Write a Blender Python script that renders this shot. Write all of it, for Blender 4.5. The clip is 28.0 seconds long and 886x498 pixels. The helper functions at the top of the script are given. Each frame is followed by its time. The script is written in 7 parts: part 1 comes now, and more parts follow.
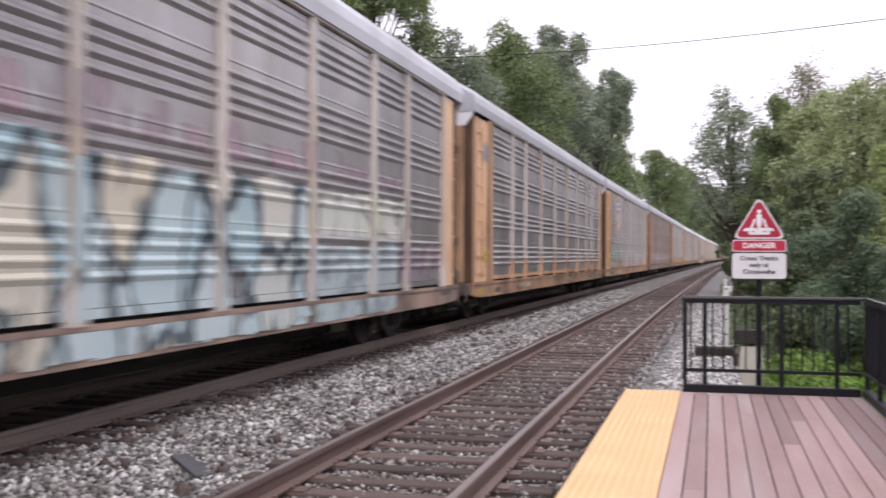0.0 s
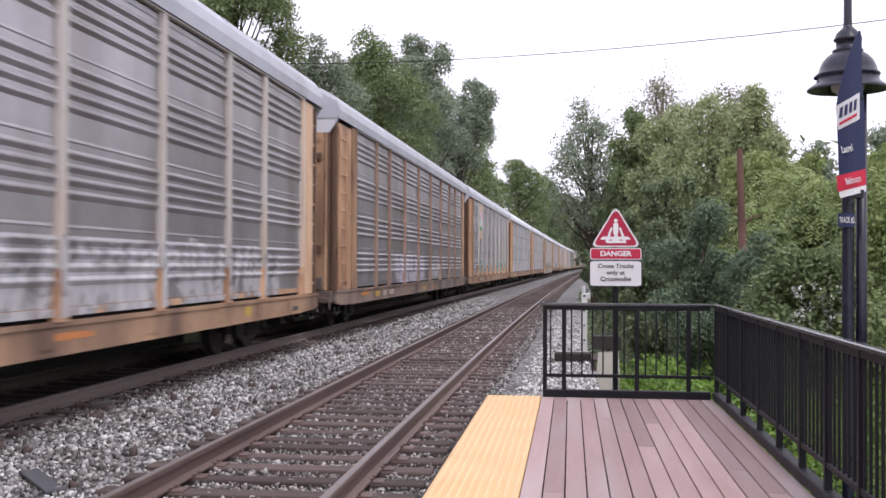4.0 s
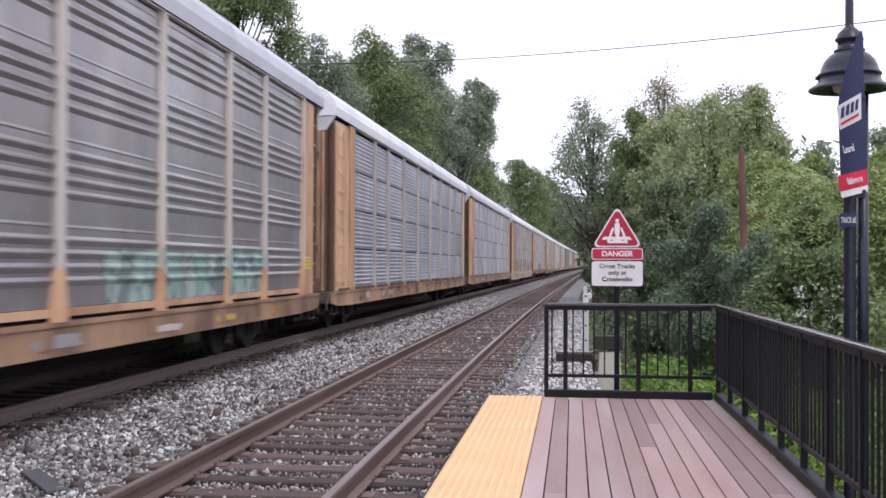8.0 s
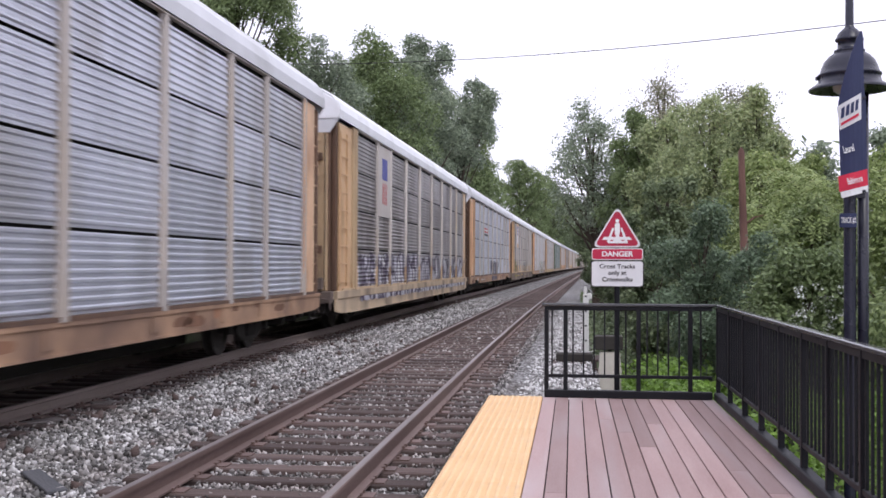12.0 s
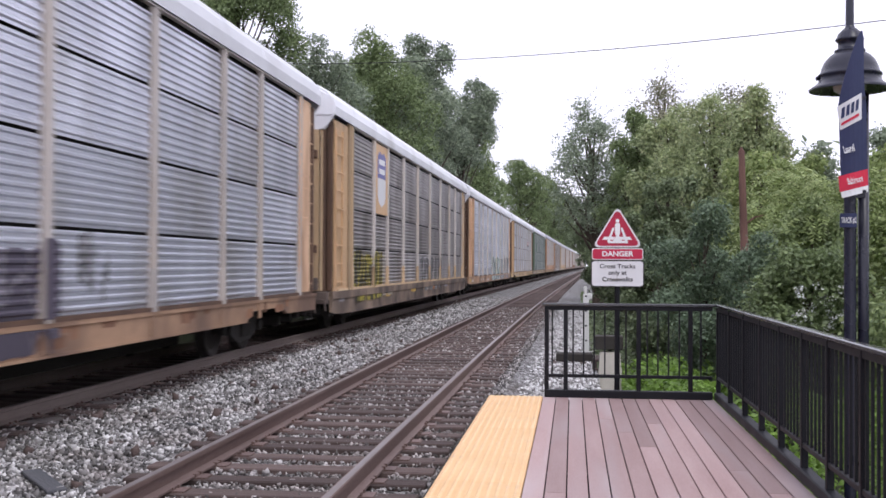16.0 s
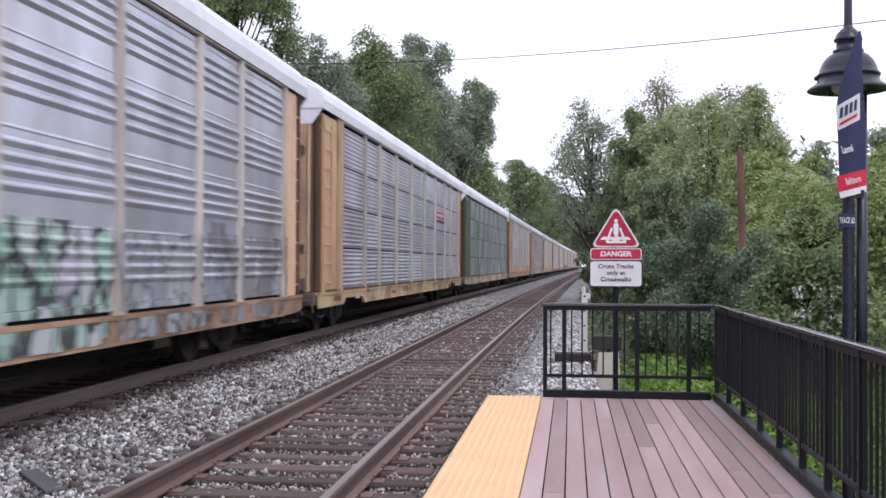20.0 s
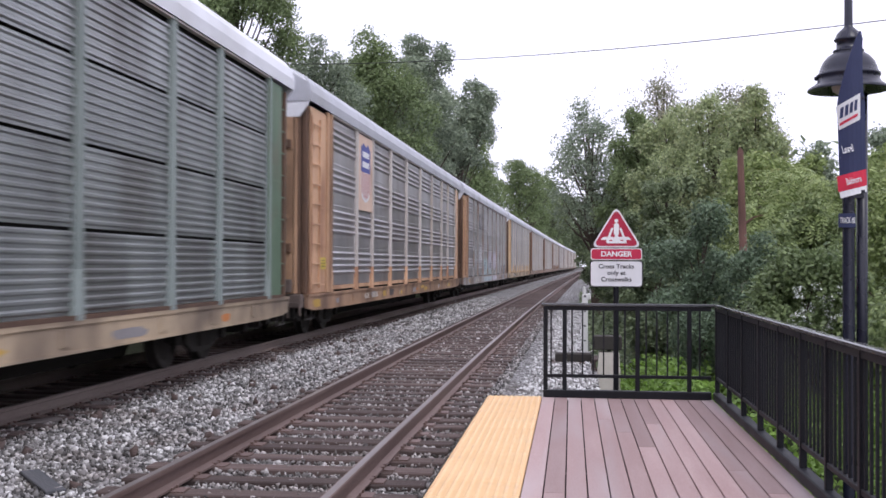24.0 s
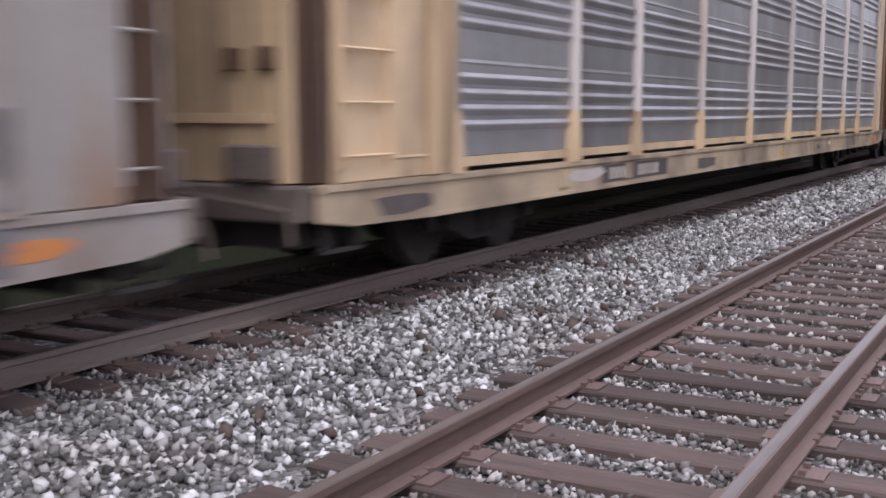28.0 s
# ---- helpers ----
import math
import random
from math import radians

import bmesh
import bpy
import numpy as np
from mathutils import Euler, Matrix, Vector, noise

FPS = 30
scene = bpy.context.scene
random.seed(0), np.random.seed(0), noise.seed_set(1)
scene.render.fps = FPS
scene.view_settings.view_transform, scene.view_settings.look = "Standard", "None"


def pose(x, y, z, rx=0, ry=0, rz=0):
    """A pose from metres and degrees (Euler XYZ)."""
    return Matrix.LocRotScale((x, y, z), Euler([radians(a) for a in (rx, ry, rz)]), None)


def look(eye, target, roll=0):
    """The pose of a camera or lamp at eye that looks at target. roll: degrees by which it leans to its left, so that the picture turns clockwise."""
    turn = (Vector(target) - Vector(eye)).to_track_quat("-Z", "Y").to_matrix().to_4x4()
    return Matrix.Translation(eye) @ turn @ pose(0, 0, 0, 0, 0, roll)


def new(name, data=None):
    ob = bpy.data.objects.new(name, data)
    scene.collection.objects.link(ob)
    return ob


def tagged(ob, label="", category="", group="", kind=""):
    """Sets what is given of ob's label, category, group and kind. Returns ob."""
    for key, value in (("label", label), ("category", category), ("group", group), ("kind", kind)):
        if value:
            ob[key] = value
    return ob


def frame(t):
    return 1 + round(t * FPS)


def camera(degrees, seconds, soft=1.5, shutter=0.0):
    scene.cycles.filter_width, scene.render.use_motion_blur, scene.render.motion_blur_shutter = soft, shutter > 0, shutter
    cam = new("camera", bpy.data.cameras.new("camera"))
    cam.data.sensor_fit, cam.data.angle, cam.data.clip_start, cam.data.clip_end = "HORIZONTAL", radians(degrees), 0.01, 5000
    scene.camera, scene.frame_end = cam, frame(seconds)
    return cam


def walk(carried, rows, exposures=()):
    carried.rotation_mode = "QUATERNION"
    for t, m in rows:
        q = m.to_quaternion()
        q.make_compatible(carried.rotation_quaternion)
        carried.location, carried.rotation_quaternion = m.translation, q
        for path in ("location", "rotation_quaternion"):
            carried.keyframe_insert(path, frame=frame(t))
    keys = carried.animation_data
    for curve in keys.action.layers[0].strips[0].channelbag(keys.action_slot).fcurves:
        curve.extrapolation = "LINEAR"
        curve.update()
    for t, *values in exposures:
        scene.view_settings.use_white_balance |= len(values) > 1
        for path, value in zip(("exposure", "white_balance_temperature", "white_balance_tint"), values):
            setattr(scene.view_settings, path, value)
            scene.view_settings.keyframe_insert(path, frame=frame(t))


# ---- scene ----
cam = camera(45.0, 28.0, soft=1.6, shutter=0.4)
PATH = [
    (0.0, 2.443, 0, 1.619, 14.1, 0.37, -0.17),
    (0.5, 2.443, 0, 1.619, 8.78, 0.51, -0.3),
    (1.0, 2.443, 0, 1.619, 6.59, 0.64, -0.31),
    (1.5, 2.443, 0, 1.619, 6.78, 0.86, -0.22),
    (2.5, 2.443, 0, 1.619, 6.83, 0.86, -0.23),
    (3.5, 2.443, 0, 1.619, 6.83, 0.82, -0.23),
    (5.5, 2.443, 0, 1.619, 6.7, 0.78, -0.27),
    (7.0, 2.443, 0, 1.619, 6.83, 0.8, -0.2),
    (9.0, 2.443, 0, 1.619, 6.91, 0.81, -0.25),
    (12.0, 2.443, 0, 1.619, 6.89, 0.82, -0.22),
    (14.5, 2.443, 0, 1.619, 6.9, 0.81, -0.25),
    (16.0, 2.443, 0, 1.619, 6.9, 0.81, -0.25),
    (18.0, 2.443, 0, 1.619, 6.86, 0.82, -0.26),
    (20.0, 2.443, 0, 1.619, 6.82, 0.81, -0.26),
    (21.5, 2.443, 0, 1.619, 6.83, 0.82, -0.23),
    (23.5, 2.443, 0, 1.619, 6.84, 0.81, -0.23),
    (24.0, 2.443, 0, 1.619, 6.84, 0.82, -0.23),
    (24.5, 2.443, 0, 1.619, 6.98, 0.6, -0.04),
    (25.0, 2.443, 0, 1.619, 9.31, -0.25, 0.02),
    (25.5, 2.443, 0, 1.619, 13.87, -2.36, 0.15),
    (26.0, 2.443, 0, 1.619, 17.28, -2.5, 0.1),
    (26.5, 2.443, 0, 1.619, 18.24, -2.43, 0.08),
    (26.8, 2.44, 0.49, 1.64, 18.44, -2.74, 0.04),
    (27.0, 2.28, 1.5, 1.66, 17.7, -2.99, -0.34),
    (27.25, 2.22, 3.1, 1.58, 19.4, -2.85, -0.2),
    (27.5, 2.12, 5.25, 1.46, 22.2, -2.6, 0.1),
    (27.8, 1.92, 8.9, 1.46, 26.2, -4.9, 0.1),
    (28.0, 1.86, 13.3, 1.55, 29.9, -7.34, 0.05),
    (28.15, 1.86, 13.3, 1.55, 29.9, -7.34, 0.05)
]
walk(cam, [(t, pose(x, y, z, 90 + pitch, roll, yaw)) for t, x, y, z, yaw, pitch, roll in PATH],
     exposures=[(0.0, 0.20, 6900, 12), (3.0, 0.20, 6700, 10), (6.0, 0.17, 6520, 10), (15.0, 0.13, 6440, 10), (24.0, 0.13, 6350, 11), (25.6, 0.13, 6480, 13), (27.2, 0.17, 6320, 13), (27.9, 0.28, 6400, 11), (28.0, 0.30, 6400, 11)])

# ---- light: flat white overcast sky, with a broad weak sun behind the cloud ----
scene.view_settings.exposure = 0.12
world = bpy.data.worlds.new("overcast_sky")
scene.world = world
world.use_nodes = True
wn, wl = world.node_tree.nodes, world.node_tree.links
wn.clear()
sky = wn.new("ShaderNodeTexSky")
sky.sky_type = "NISHITA"
sky.sun_disc = False
sky.sun_elevation, sky.sun_rotation = radians(48), radians(150)
sky.air_density, sky.dust_density = 1.0, 4.0
soft_white = wn.new("ShaderNodeMixRGB")
soft_white.inputs[0].default_value = 0.93
soft_white.inputs[2].default_value = (11.3, 11.05, 13.1, 1)
wbg = wn.new("ShaderNodeBackground")
wbg.inputs[1].default_value = 0.11
wout = wn.new("ShaderNodeOutputWorld")
wl.new(sky.outputs[0], soft_white.inputs[1])
wl.new(soft_white.outputs[0], wbg.inputs[0])
wl.new(wbg.outputs[0], wout.inputs[0])
sun = new("sun", bpy.data.lights.new("sun", "SUN"))
sun.data.energy, sun.data.angle, sun.data.color = 0.9, radians(25), (1.0, 0.97, 0.92)
sun.matrix_world = look((0, 0, 60), (-22, 32, 0))

# ---- materials ----
MATS = {}


def nodes_of(name):
    m = bpy.data.materials.new(name)
    m.use_nodes = True
    nt = m.node_tree
    return m, nt.nodes, nt.links, nt.nodes["Principled BSDF"]


def mat(name, a, b=None, rough=0.7, metal=0.0, scale=3.0, fine=40.0, bump=0.15, spread=0.12, stretch=(1, 1, 1),
        dirt=None, dirt_scale=1.2, dirt_at=0.56, dirt_soft=0.12, island=False, specular=0.4):
    """Two tones by noise at two scales, an optional dirt tone in patches, and fine relief."""
    if name in MATS:
        return MATS[name]
    m, n, l, p = nodes_of(name)
    b = b or tuple(c * 0.7 for c in a)
    co = n.new("ShaderNodeTexCoord")
    mp = n.new("ShaderNodeMapping")
    mp.inputs["Scale"].default_value = stretch
    l.new(co.outputs["Object"], mp.inputs[0])
    info = n.new("ShaderNodeObjectInfo")
    shift = n.new("ShaderNodeVectorMath")
    shift.operation = "MULTIPLY_ADD"
    l.new(info.outputs["Random"], shift.inputs[0])
    shift.inputs[1].default_value = (37.0, 11.0, 23.0)
    l.new(mp.outputs[0], shift.inputs[2])
    n1 = n.new("ShaderNodeTexNoise")
    n1.inputs["Scale"].default_value, n1.inputs["Detail"].default_value = scale, 5
    n2 = n.new("ShaderNodeTexNoise")
    n2.inputs["Scale"].default_value, n2.inputs["Detail"].default_value = fine, 3
    for k in (n1, n2):
        l.new(shift.outputs[0], k.inputs["Vector"])
    add = n.new("ShaderNodeMath")
    add.operation = "MULTIPLY_ADD"
    l.new(n2.outputs[0], add.inputs[0])
    add.inputs[1].default_value = 0.6
    l.new(n1.outputs[0], add.inputs[2])
    rng = n.new("ShaderNodeMapRange")
    rng.inputs[1].default_value, rng.inputs[2].default_value = 0.55, 1.05
    l.new(add.outputs[0], rng.inputs[0])
    mix = n.new("ShaderNodeMixRGB")
    l.new(rng.outputs[0], mix.inputs[0])
    mix.inputs[1].default_value, mix.inputs[2].default_value = (*a, 1), (*b, 1)
    last = mix.outputs[0]
    if dirt:
        n3 = n.new("ShaderNodeTexNoise")
        n3.inputs["Scale"].default_value, n3.inputs["Detail"].default_value = dirt_scale, 6
        l.new(shift.outputs[0], n3.inputs["Vector"])
        r3 = n.new("ShaderNodeMapRange")
        r3.inputs[1].default_value, r3.inputs[2].default_value = dirt_at - dirt_soft, dirt_at + dirt_soft
        l.new(n3.outputs[0], r3.inputs[0])
        mx = n.new("ShaderNodeMixRGB")
        l.new(r3.outputs[0], mx.inputs[0])
        l.new(last, mx.inputs[1])
        mx.inputs[2].default_value = (*dirt, 1)
        last = mx.outputs[0]
    hsv = n.new("ShaderNodeHueSaturation")
    vr = n.new("ShaderNodeMapRange")
    vr.inputs[3].default_value, vr.inputs[4].default_value = 1 - spread, 1 + spread
    if island:
        geo = n.new("ShaderNodeNewGeometry")
        l.new(geo.outputs["Random Per Island"], vr.inputs[0])
    else:
        l.new(info.outputs["Random"], vr.inputs[0])
    l.new(vr.outputs[0], hsv.inputs["Value"])
    l.new(last, hsv.inputs["Color"])
    l.new(hsv.outputs[0], p.inputs["Base Color"])
    rr = n.new("ShaderNodeMapRange")
    rr.inputs[3].default_value, rr.inputs[4].default_value = max(0.05, rough - 0.12), min(1, rough + 0.12)
    l.new(n1.outputs[0], rr.inputs[0])
    l.new(rr.outputs[0], p.inputs["Roughness"])
    p.inputs["Metallic"].default_value = metal
    p.inputs["Specular IOR Level"].default_value = specular
    if bump:
        bp = n.new("ShaderNodeBump")
        bp.inputs["Strength"].default_value, bp.inputs["Distance"].default_value = bump, 0.02
        l.new(add.outputs[0], bp.inputs["Height"])
        l.new(bp.outputs[0], p.inputs["Normal"])
    MATS[name] = m
    return m


def leaf_mat(name, dark, light, yellow=None):
    """Leaves: a tone of its own for every leaf, with light through the blade."""
    m, n, l, p = nodes_of(name)
    geo = n.new("ShaderNodeNewGeometry")
    co = n.new("ShaderNodeTexCoord")
    nz = n.new("ShaderNodeTexNoise")
    nz.inputs["Scale"].default_value, nz.inputs["Detail"].default_value = 0.45, 3
    l.new(co.outputs["Object"], nz.inputs["Vector"])
    mx = n.new("ShaderNodeMath")
    mx.operation = "MULTIPLY_ADD"
    l.new(nz.outputs[0], mx.inputs[0])
    mx.inputs[1].default_value = 0.9
    l.new(geo.outputs["Random Per Island"], mx.inputs[2])
    rg = n.new("ShaderNodeMapRange")
    rg.inputs[1].default_value, rg.inputs[2].default_value = 0.25, 1.55
    l.new(mx.outputs[0], rg.inputs[0])
    cr = n.new("ShaderNodeValToRGB")
    cr.color_ramp.elements[0].color, cr.color_ramp.elements[1].color = (*dark, 1), (*(1.12 * c for c in light), 1)
    if yellow:
        cr.color_ramp.elements[1].position = 0.82
        e = cr.color_ramp.elements.new(0.97)
        e.color = (*yellow, 1)
    l.new(rg.outputs[0], cr.inputs[0])
    l.new(cr.outputs[0], p.inputs["Base Color"])
    p.inputs["Roughness"].default_value = 0.48
    p.inputs["Specular IOR Level"].default_value = 0.4
    tr = n.new("ShaderNodeBsdfTranslucent")
    l.new(cr.outputs[0], tr.inputs[0])
    ms = n.new("ShaderNodeMixShader")
    ms.inputs[0].default_value = 0.38
    l.new(p.outputs[0], ms.inputs[1])
    l.new(tr.outputs[0], ms.inputs[2])
    l.new(ms.outputs[0], n["Material Output"].inputs[0])
    return m


def spray_mat(name, fills, outline, density=0.5, scale=1.0, line=0.06, haze=None):
    """Spray paint: lettering-like cells in a few fill tones with dark outlines, ragged at the rim."""
    m, n, l, p = nodes_of(name)
    co = n.new("ShaderNodeTexCoord")
    mp = n.new("ShaderNodeMapping")
    mp.inputs["Scale"].default_value = (0.0, 1.25, 0.62)
    mp.inputs["Location"].default_value = (0.0, len(name) * 1.7, scale * 3.1)
    l.new(co.outputs["Object"], mp.inputs[0])
    wob = n.new("ShaderNodeTexNoise")
    wob.inputs["Scale"].default_value, wob.inputs["Detail"].default_value = 2.0, 3
    l.new(mp.outputs[0], wob.inputs["Vector"])
    wa = n.new("ShaderNodeVectorMath")
    wa.operation = "MULTIPLY_ADD"
    l.new(wob.outputs["Color"], wa.inputs[0])
    wa.inputs[1].default_value = (0.0, 0.75, 0.75)
    l.new(mp.outputs[0], wa.inputs[2])
    vo = n.new("ShaderNodeTexVoronoi")
    vo.inputs["Scale"].default_value = scale
    l.new(wa.outputs[0], vo.inputs["Vector"])
    ed = n.new("ShaderNodeTexVoronoi")
    ed.feature = "DISTANCE_TO_EDGE"
    ed.inputs["Scale"].default_value = scale
    l.new(wa.outputs[0], ed.inputs["Vector"])
    sep = n.new("ShaderNodeSeparateColor")
    l.new(vo.outputs["Color"], sep.inputs[0])
    sm = n.new("ShaderNodeTexNoise")
    sm.inputs["Scale"].default_value, sm.inputs["Detail"].default_value = 3.5, 5
    l.new(wa.outputs[0], sm.inputs["Vector"])
    ad = n.new("ShaderNodeMath")
    ad.operation = "MULTIPLY_ADD"
    l.new(sm.outputs[0], ad.inputs[0])
    ad.inputs[1].default_value = 0.5
    l.new(sep.outputs[0], ad.inputs[2])
    rr = n.new("ShaderNodeMapRange")
    rr.inputs[1].default_value, rr.inputs[2].default_value = 0.2, 1.3
    l.new(ad.outputs[0], rr.inputs[0])
    k = len(fills)
    cr = tones(n, [(q / (k - 1), c) for q, c in enumerate(fills)])
    l.new(rr.outputs[0], cr.inputs[0])
    lr = n.new("ShaderNodeMapRange")
    lr.inputs[1].default_value, lr.inputs[2].default_value = line, line * 0.55
    l.new(ed.outputs["Distance"], lr.inputs[0])
    mx = n.new("ShaderNodeMixRGB")
    l.new(lr.outputs[0], mx.inputs[0])
    l.new(cr.outputs[0], mx.inputs[1])
    mx.inputs[2].default_value = (*outline, 1)
    l.new(mx.outputs[0], p.inputs["Base Color"])
    p.inputs["Roughness"].default_value = 0.6
    al = n.new("ShaderNodeTexNoise")
    al.inputs["Scale"].default_value, al.inputs["Detail"].default_value = 1.1, 5
    l.new(wa.outputs[0], al.inputs["Vector"])
    ar = n.new("ShaderNodeMapRange")
    ar.inputs[1].default_value, ar.inputs[2].default_value = 0.62 - density * 0.34, 0.70 - density * 0.34
    ar.inputs[4].default_value = 0.9 if density > 0.6 else 0.7
    l.new(al.outputs[0], ar.inputs[0])
    tp = n.new("ShaderNodeBsdfTransparent")
    ms = n.new("ShaderNodeMixShader")
    l.new(ar.outputs[0], ms.inputs[0])
    l.new(tp.outputs[0], ms.inputs[1])
    l.new(p.outputs[0], ms.inputs[2])
    l.new(ms.outputs[0], n["Material Output"].inputs[0])
    return m


STONE_TONES = [(0.0, (0.06, 0.058, 0.058)), (0.22, (0.125, 0.12, 0.116)), (0.42, (0.205, 0.199, 0.194)), (0.58, (0.315, 0.306, 0.302)), (0.76, (0.455, 0.445, 0.442)), (0.90, (0.66, 0.65, 0.645)), (1.0, (0.77, 0.76, 0.76))]


def tones(n, stops):
    cr = n.new("ShaderNodeValToRGB")
    while len(cr.color_ramp.elements) < len(stops):
        cr.color_ramp.elements.new(0.5)
    for e, (p, c) in zip(cr.color_ramp.elements, stops):
        e.position, e.color = p, (*c, 1)
    return cr


def chips(name, scale):
    """Packed crushed stone seen from afar: one tone and one facet for every chip."""
    m, n, l, p = nodes_of(name)
    co = n.new("ShaderNodeTexCoord")
    vo = n.new("ShaderNodeTexVoronoi")
    vo.inputs["Scale"].default_value = scale
    l.new(co.outputs["Object"], vo.inputs["Vector"])
    sep = n.new("ShaderNodeSeparateColor")
    l.new(vo.outputs["Color"], sep.inputs[0])
    cr = tones(n, [(q, tuple(0.72 * k for k in c)) for q, c in STONE_TONES])
    l.new(sep.outputs[0], cr.inputs[0])
    nz = n.new("ShaderNodeTexNoise")
    nz.inputs["Scale"].default_value, nz.inputs["Detail"].default_value = 0.7, 4
    l.new(co.outputs["Object"], nz.inputs["Vector"])
    rg = n.new("ShaderNodeMapRange")
    rg.inputs[1].default_value, rg.inputs[2].default_value = 0.45, 0.7
    rg.inputs[4].default_value = 0.55
    l.new(nz.outputs[0], rg.inputs[0])
    mx = n.new("ShaderNodeMixRGB")
    l.new(rg.outputs[0], mx.inputs[0])
    l.new(cr.outputs[0], mx.inputs[1])
    mx.inputs[2].default_value = (0.085, 0.066, 0.056, 1)
    l.new(mx.outputs[0], p.inputs["Base Color"])
    p.inputs["Roughness"].default_value = 0.9
    bp = n.new("ShaderNodeBump")
    bp.inputs["Strength"].default_value, bp.inputs["Distance"].default_value = 1.0, 0.05
    l.new(vo.outputs["Distance"], bp.inputs["Height"])
    bp.invert = True
    l.new(bp.outputs[0], p.inputs["Normal"])
    return m


def stone_mat(name, stain=(0.48, 0.72), gain=1.0):
    """Loose stones: grey, brown-stained and near-white chips, each of its own tone; stain sets how far rust has spread."""
    m, n, l, p = nodes_of(name)
    geo = n.new("ShaderNodeNewGeometry")
    cr = tones(n, [(q, tuple(min(gain * k, 0.82) for k in c)) for q, c in STONE_TONES])
    l.new(geo.outputs["Random Per Island"], cr.inputs[0])
    co = n.new("ShaderNodeTexCoord")
    nz = n.new("ShaderNodeTexNoise")
    nz.inputs["Scale"].default_value, nz.inputs["Detail"].default_value = 0.9, 5
    l.new(co.outputs["Object"], nz.inputs["Vector"])
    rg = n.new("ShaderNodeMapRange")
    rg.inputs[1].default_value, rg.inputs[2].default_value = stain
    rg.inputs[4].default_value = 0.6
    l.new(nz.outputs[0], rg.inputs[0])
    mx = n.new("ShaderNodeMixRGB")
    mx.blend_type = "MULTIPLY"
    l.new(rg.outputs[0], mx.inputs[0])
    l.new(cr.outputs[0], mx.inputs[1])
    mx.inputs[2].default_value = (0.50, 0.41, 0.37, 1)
    l.new(mx.outputs[0], p.inputs["Base Color"])
    p.inputs["Roughness"].default_value = 0.85
    return m


M_RAIL = mat("rusty_rail", (0.148, 0.10, 0.088), (0.21, 0.147, 0.13), rough=0.6, metal=0.3, scale=2.5, fine=60, stretch=(1, 0.15, 1))
M_RAILDUST = mat("dusty_rail", (0.26, 0.215, 0.195), (0.20, 0.155, 0.14), rough=0.75, metal=0.1, scale=2.5, fine=60, stretch=(1, 0.15, 1))
M_RAILTOP = mat("worn_rail_head", (0.30, 0.27, 0.26), (0.20, 0.165, 0.15), rough=0.42, metal=0.7, scale=1.5, fine=30, stretch=(1, 0.1, 1), bump=0.05)
M_TIE = mat("old_tie_wood", (0.072, 0.05, 0.046), (0.13, 0.096, 0.086), rough=0.9, scale=3, fine=30, stretch=(0.2, 2, 2), bump=0.5, spread=0.3)
M_BALLAST = chips("ballast_bed", 19.0)
M_STONE = stone_mat("ballast_stone")
M_STONE_PALE = stone_mat("pale_stone", (0.6, 0.9), 1.4)
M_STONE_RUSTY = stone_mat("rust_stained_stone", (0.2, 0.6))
M_SOIL = mat("soil_and_leaf_litter", (0.05, 0.042, 0.03), (0.028, 0.035, 0.016), rough=0.95, scale=0.8, fine=9, bump=0.6, dirt=(0.03, 0.045, 0.016), dirt_scale=0.3)
M_YELLOW = mat("tactile_yellow", (0.78, 0.51, 0.265), (0.69, 0.44, 0.22), rough=0.7, scale=1.2, fine=14, bump=0.05, spread=0.04, dirt=(0.70, 0.50, 0.29), dirt_scale=2.0, dirt_at=0.68)
M_DOME = mat("tactile_dome_pale", (0.85, 0.62, 0.375), (0.77, 0.53, 0.30), rough=0.65, scale=1.2, fine=14, bump=0.03, spread=0.04, dirt=(0.62, 0.47, 0.32), dirt_scale=3.0, dirt_at=0.68)
M_DECK = mat("composite_deck", (0.37, 0.265, 0.255), (0.30, 0.20, 0.19), rough=0.75, scale=2, fine=40, bump=0.08, spread=0.26, stretch=(3, 0.3, 1), dirt=(0.40, 0.33, 0.33), dirt_scale=1.0, dirt_at=0.62)
M_JOIST = mat("dark_joist", (0.05, 0.045, 0.04), rough=0.9)
M_BLACK = mat("black_powder_coat", (0.009, 0.0095, 0.013), (0.014, 0.0145, 0.018), rough=0.5, bump=0.03, spread=0.1, specular=0.22)
M_RAILCAP = mat("black_cap_rail", (0.05, 0.052, 0.056), (0.06, 0.062, 0.066), rough=0.16, bump=0.02, specular=1.0)
M_CONC = mat("concrete", (0.58, 0.55, 0.49), (0.46, 0.43, 0.38), rough=0.9, scale=4, fine=50)
M_WHITE = mat("weathered_white_paint", (0.72, 0.72, 0.70), (0.60, 0.60, 0.58), rough=0.6)
M_SIGNW = mat("sign_white", (0.80, 0.80, 0.82), (0.76, 0.76, 0.78), rough=0.45, bump=0)
M_SIGNR = mat("sign_crimson", (0.52, 0.025, 0.075), (0.47, 0.02, 0.06), rough=0.45, bump=0)
M_SIGNK = mat("sign_black_ink", (0.02, 0.02, 0.025), (0.025, 0.025, 0.03), rough=0.5, bump=0)
M_NAVY = mat("banner_navy", (0.035, 0.045, 0.12), (0.03, 0.038, 0.10), rough=0.55, bump=0.03)
M_BANRED = mat("banner_red", (0.62, 0.03, 0.07), (0.56, 0.025, 0.06), rough=0.5, bump=0)
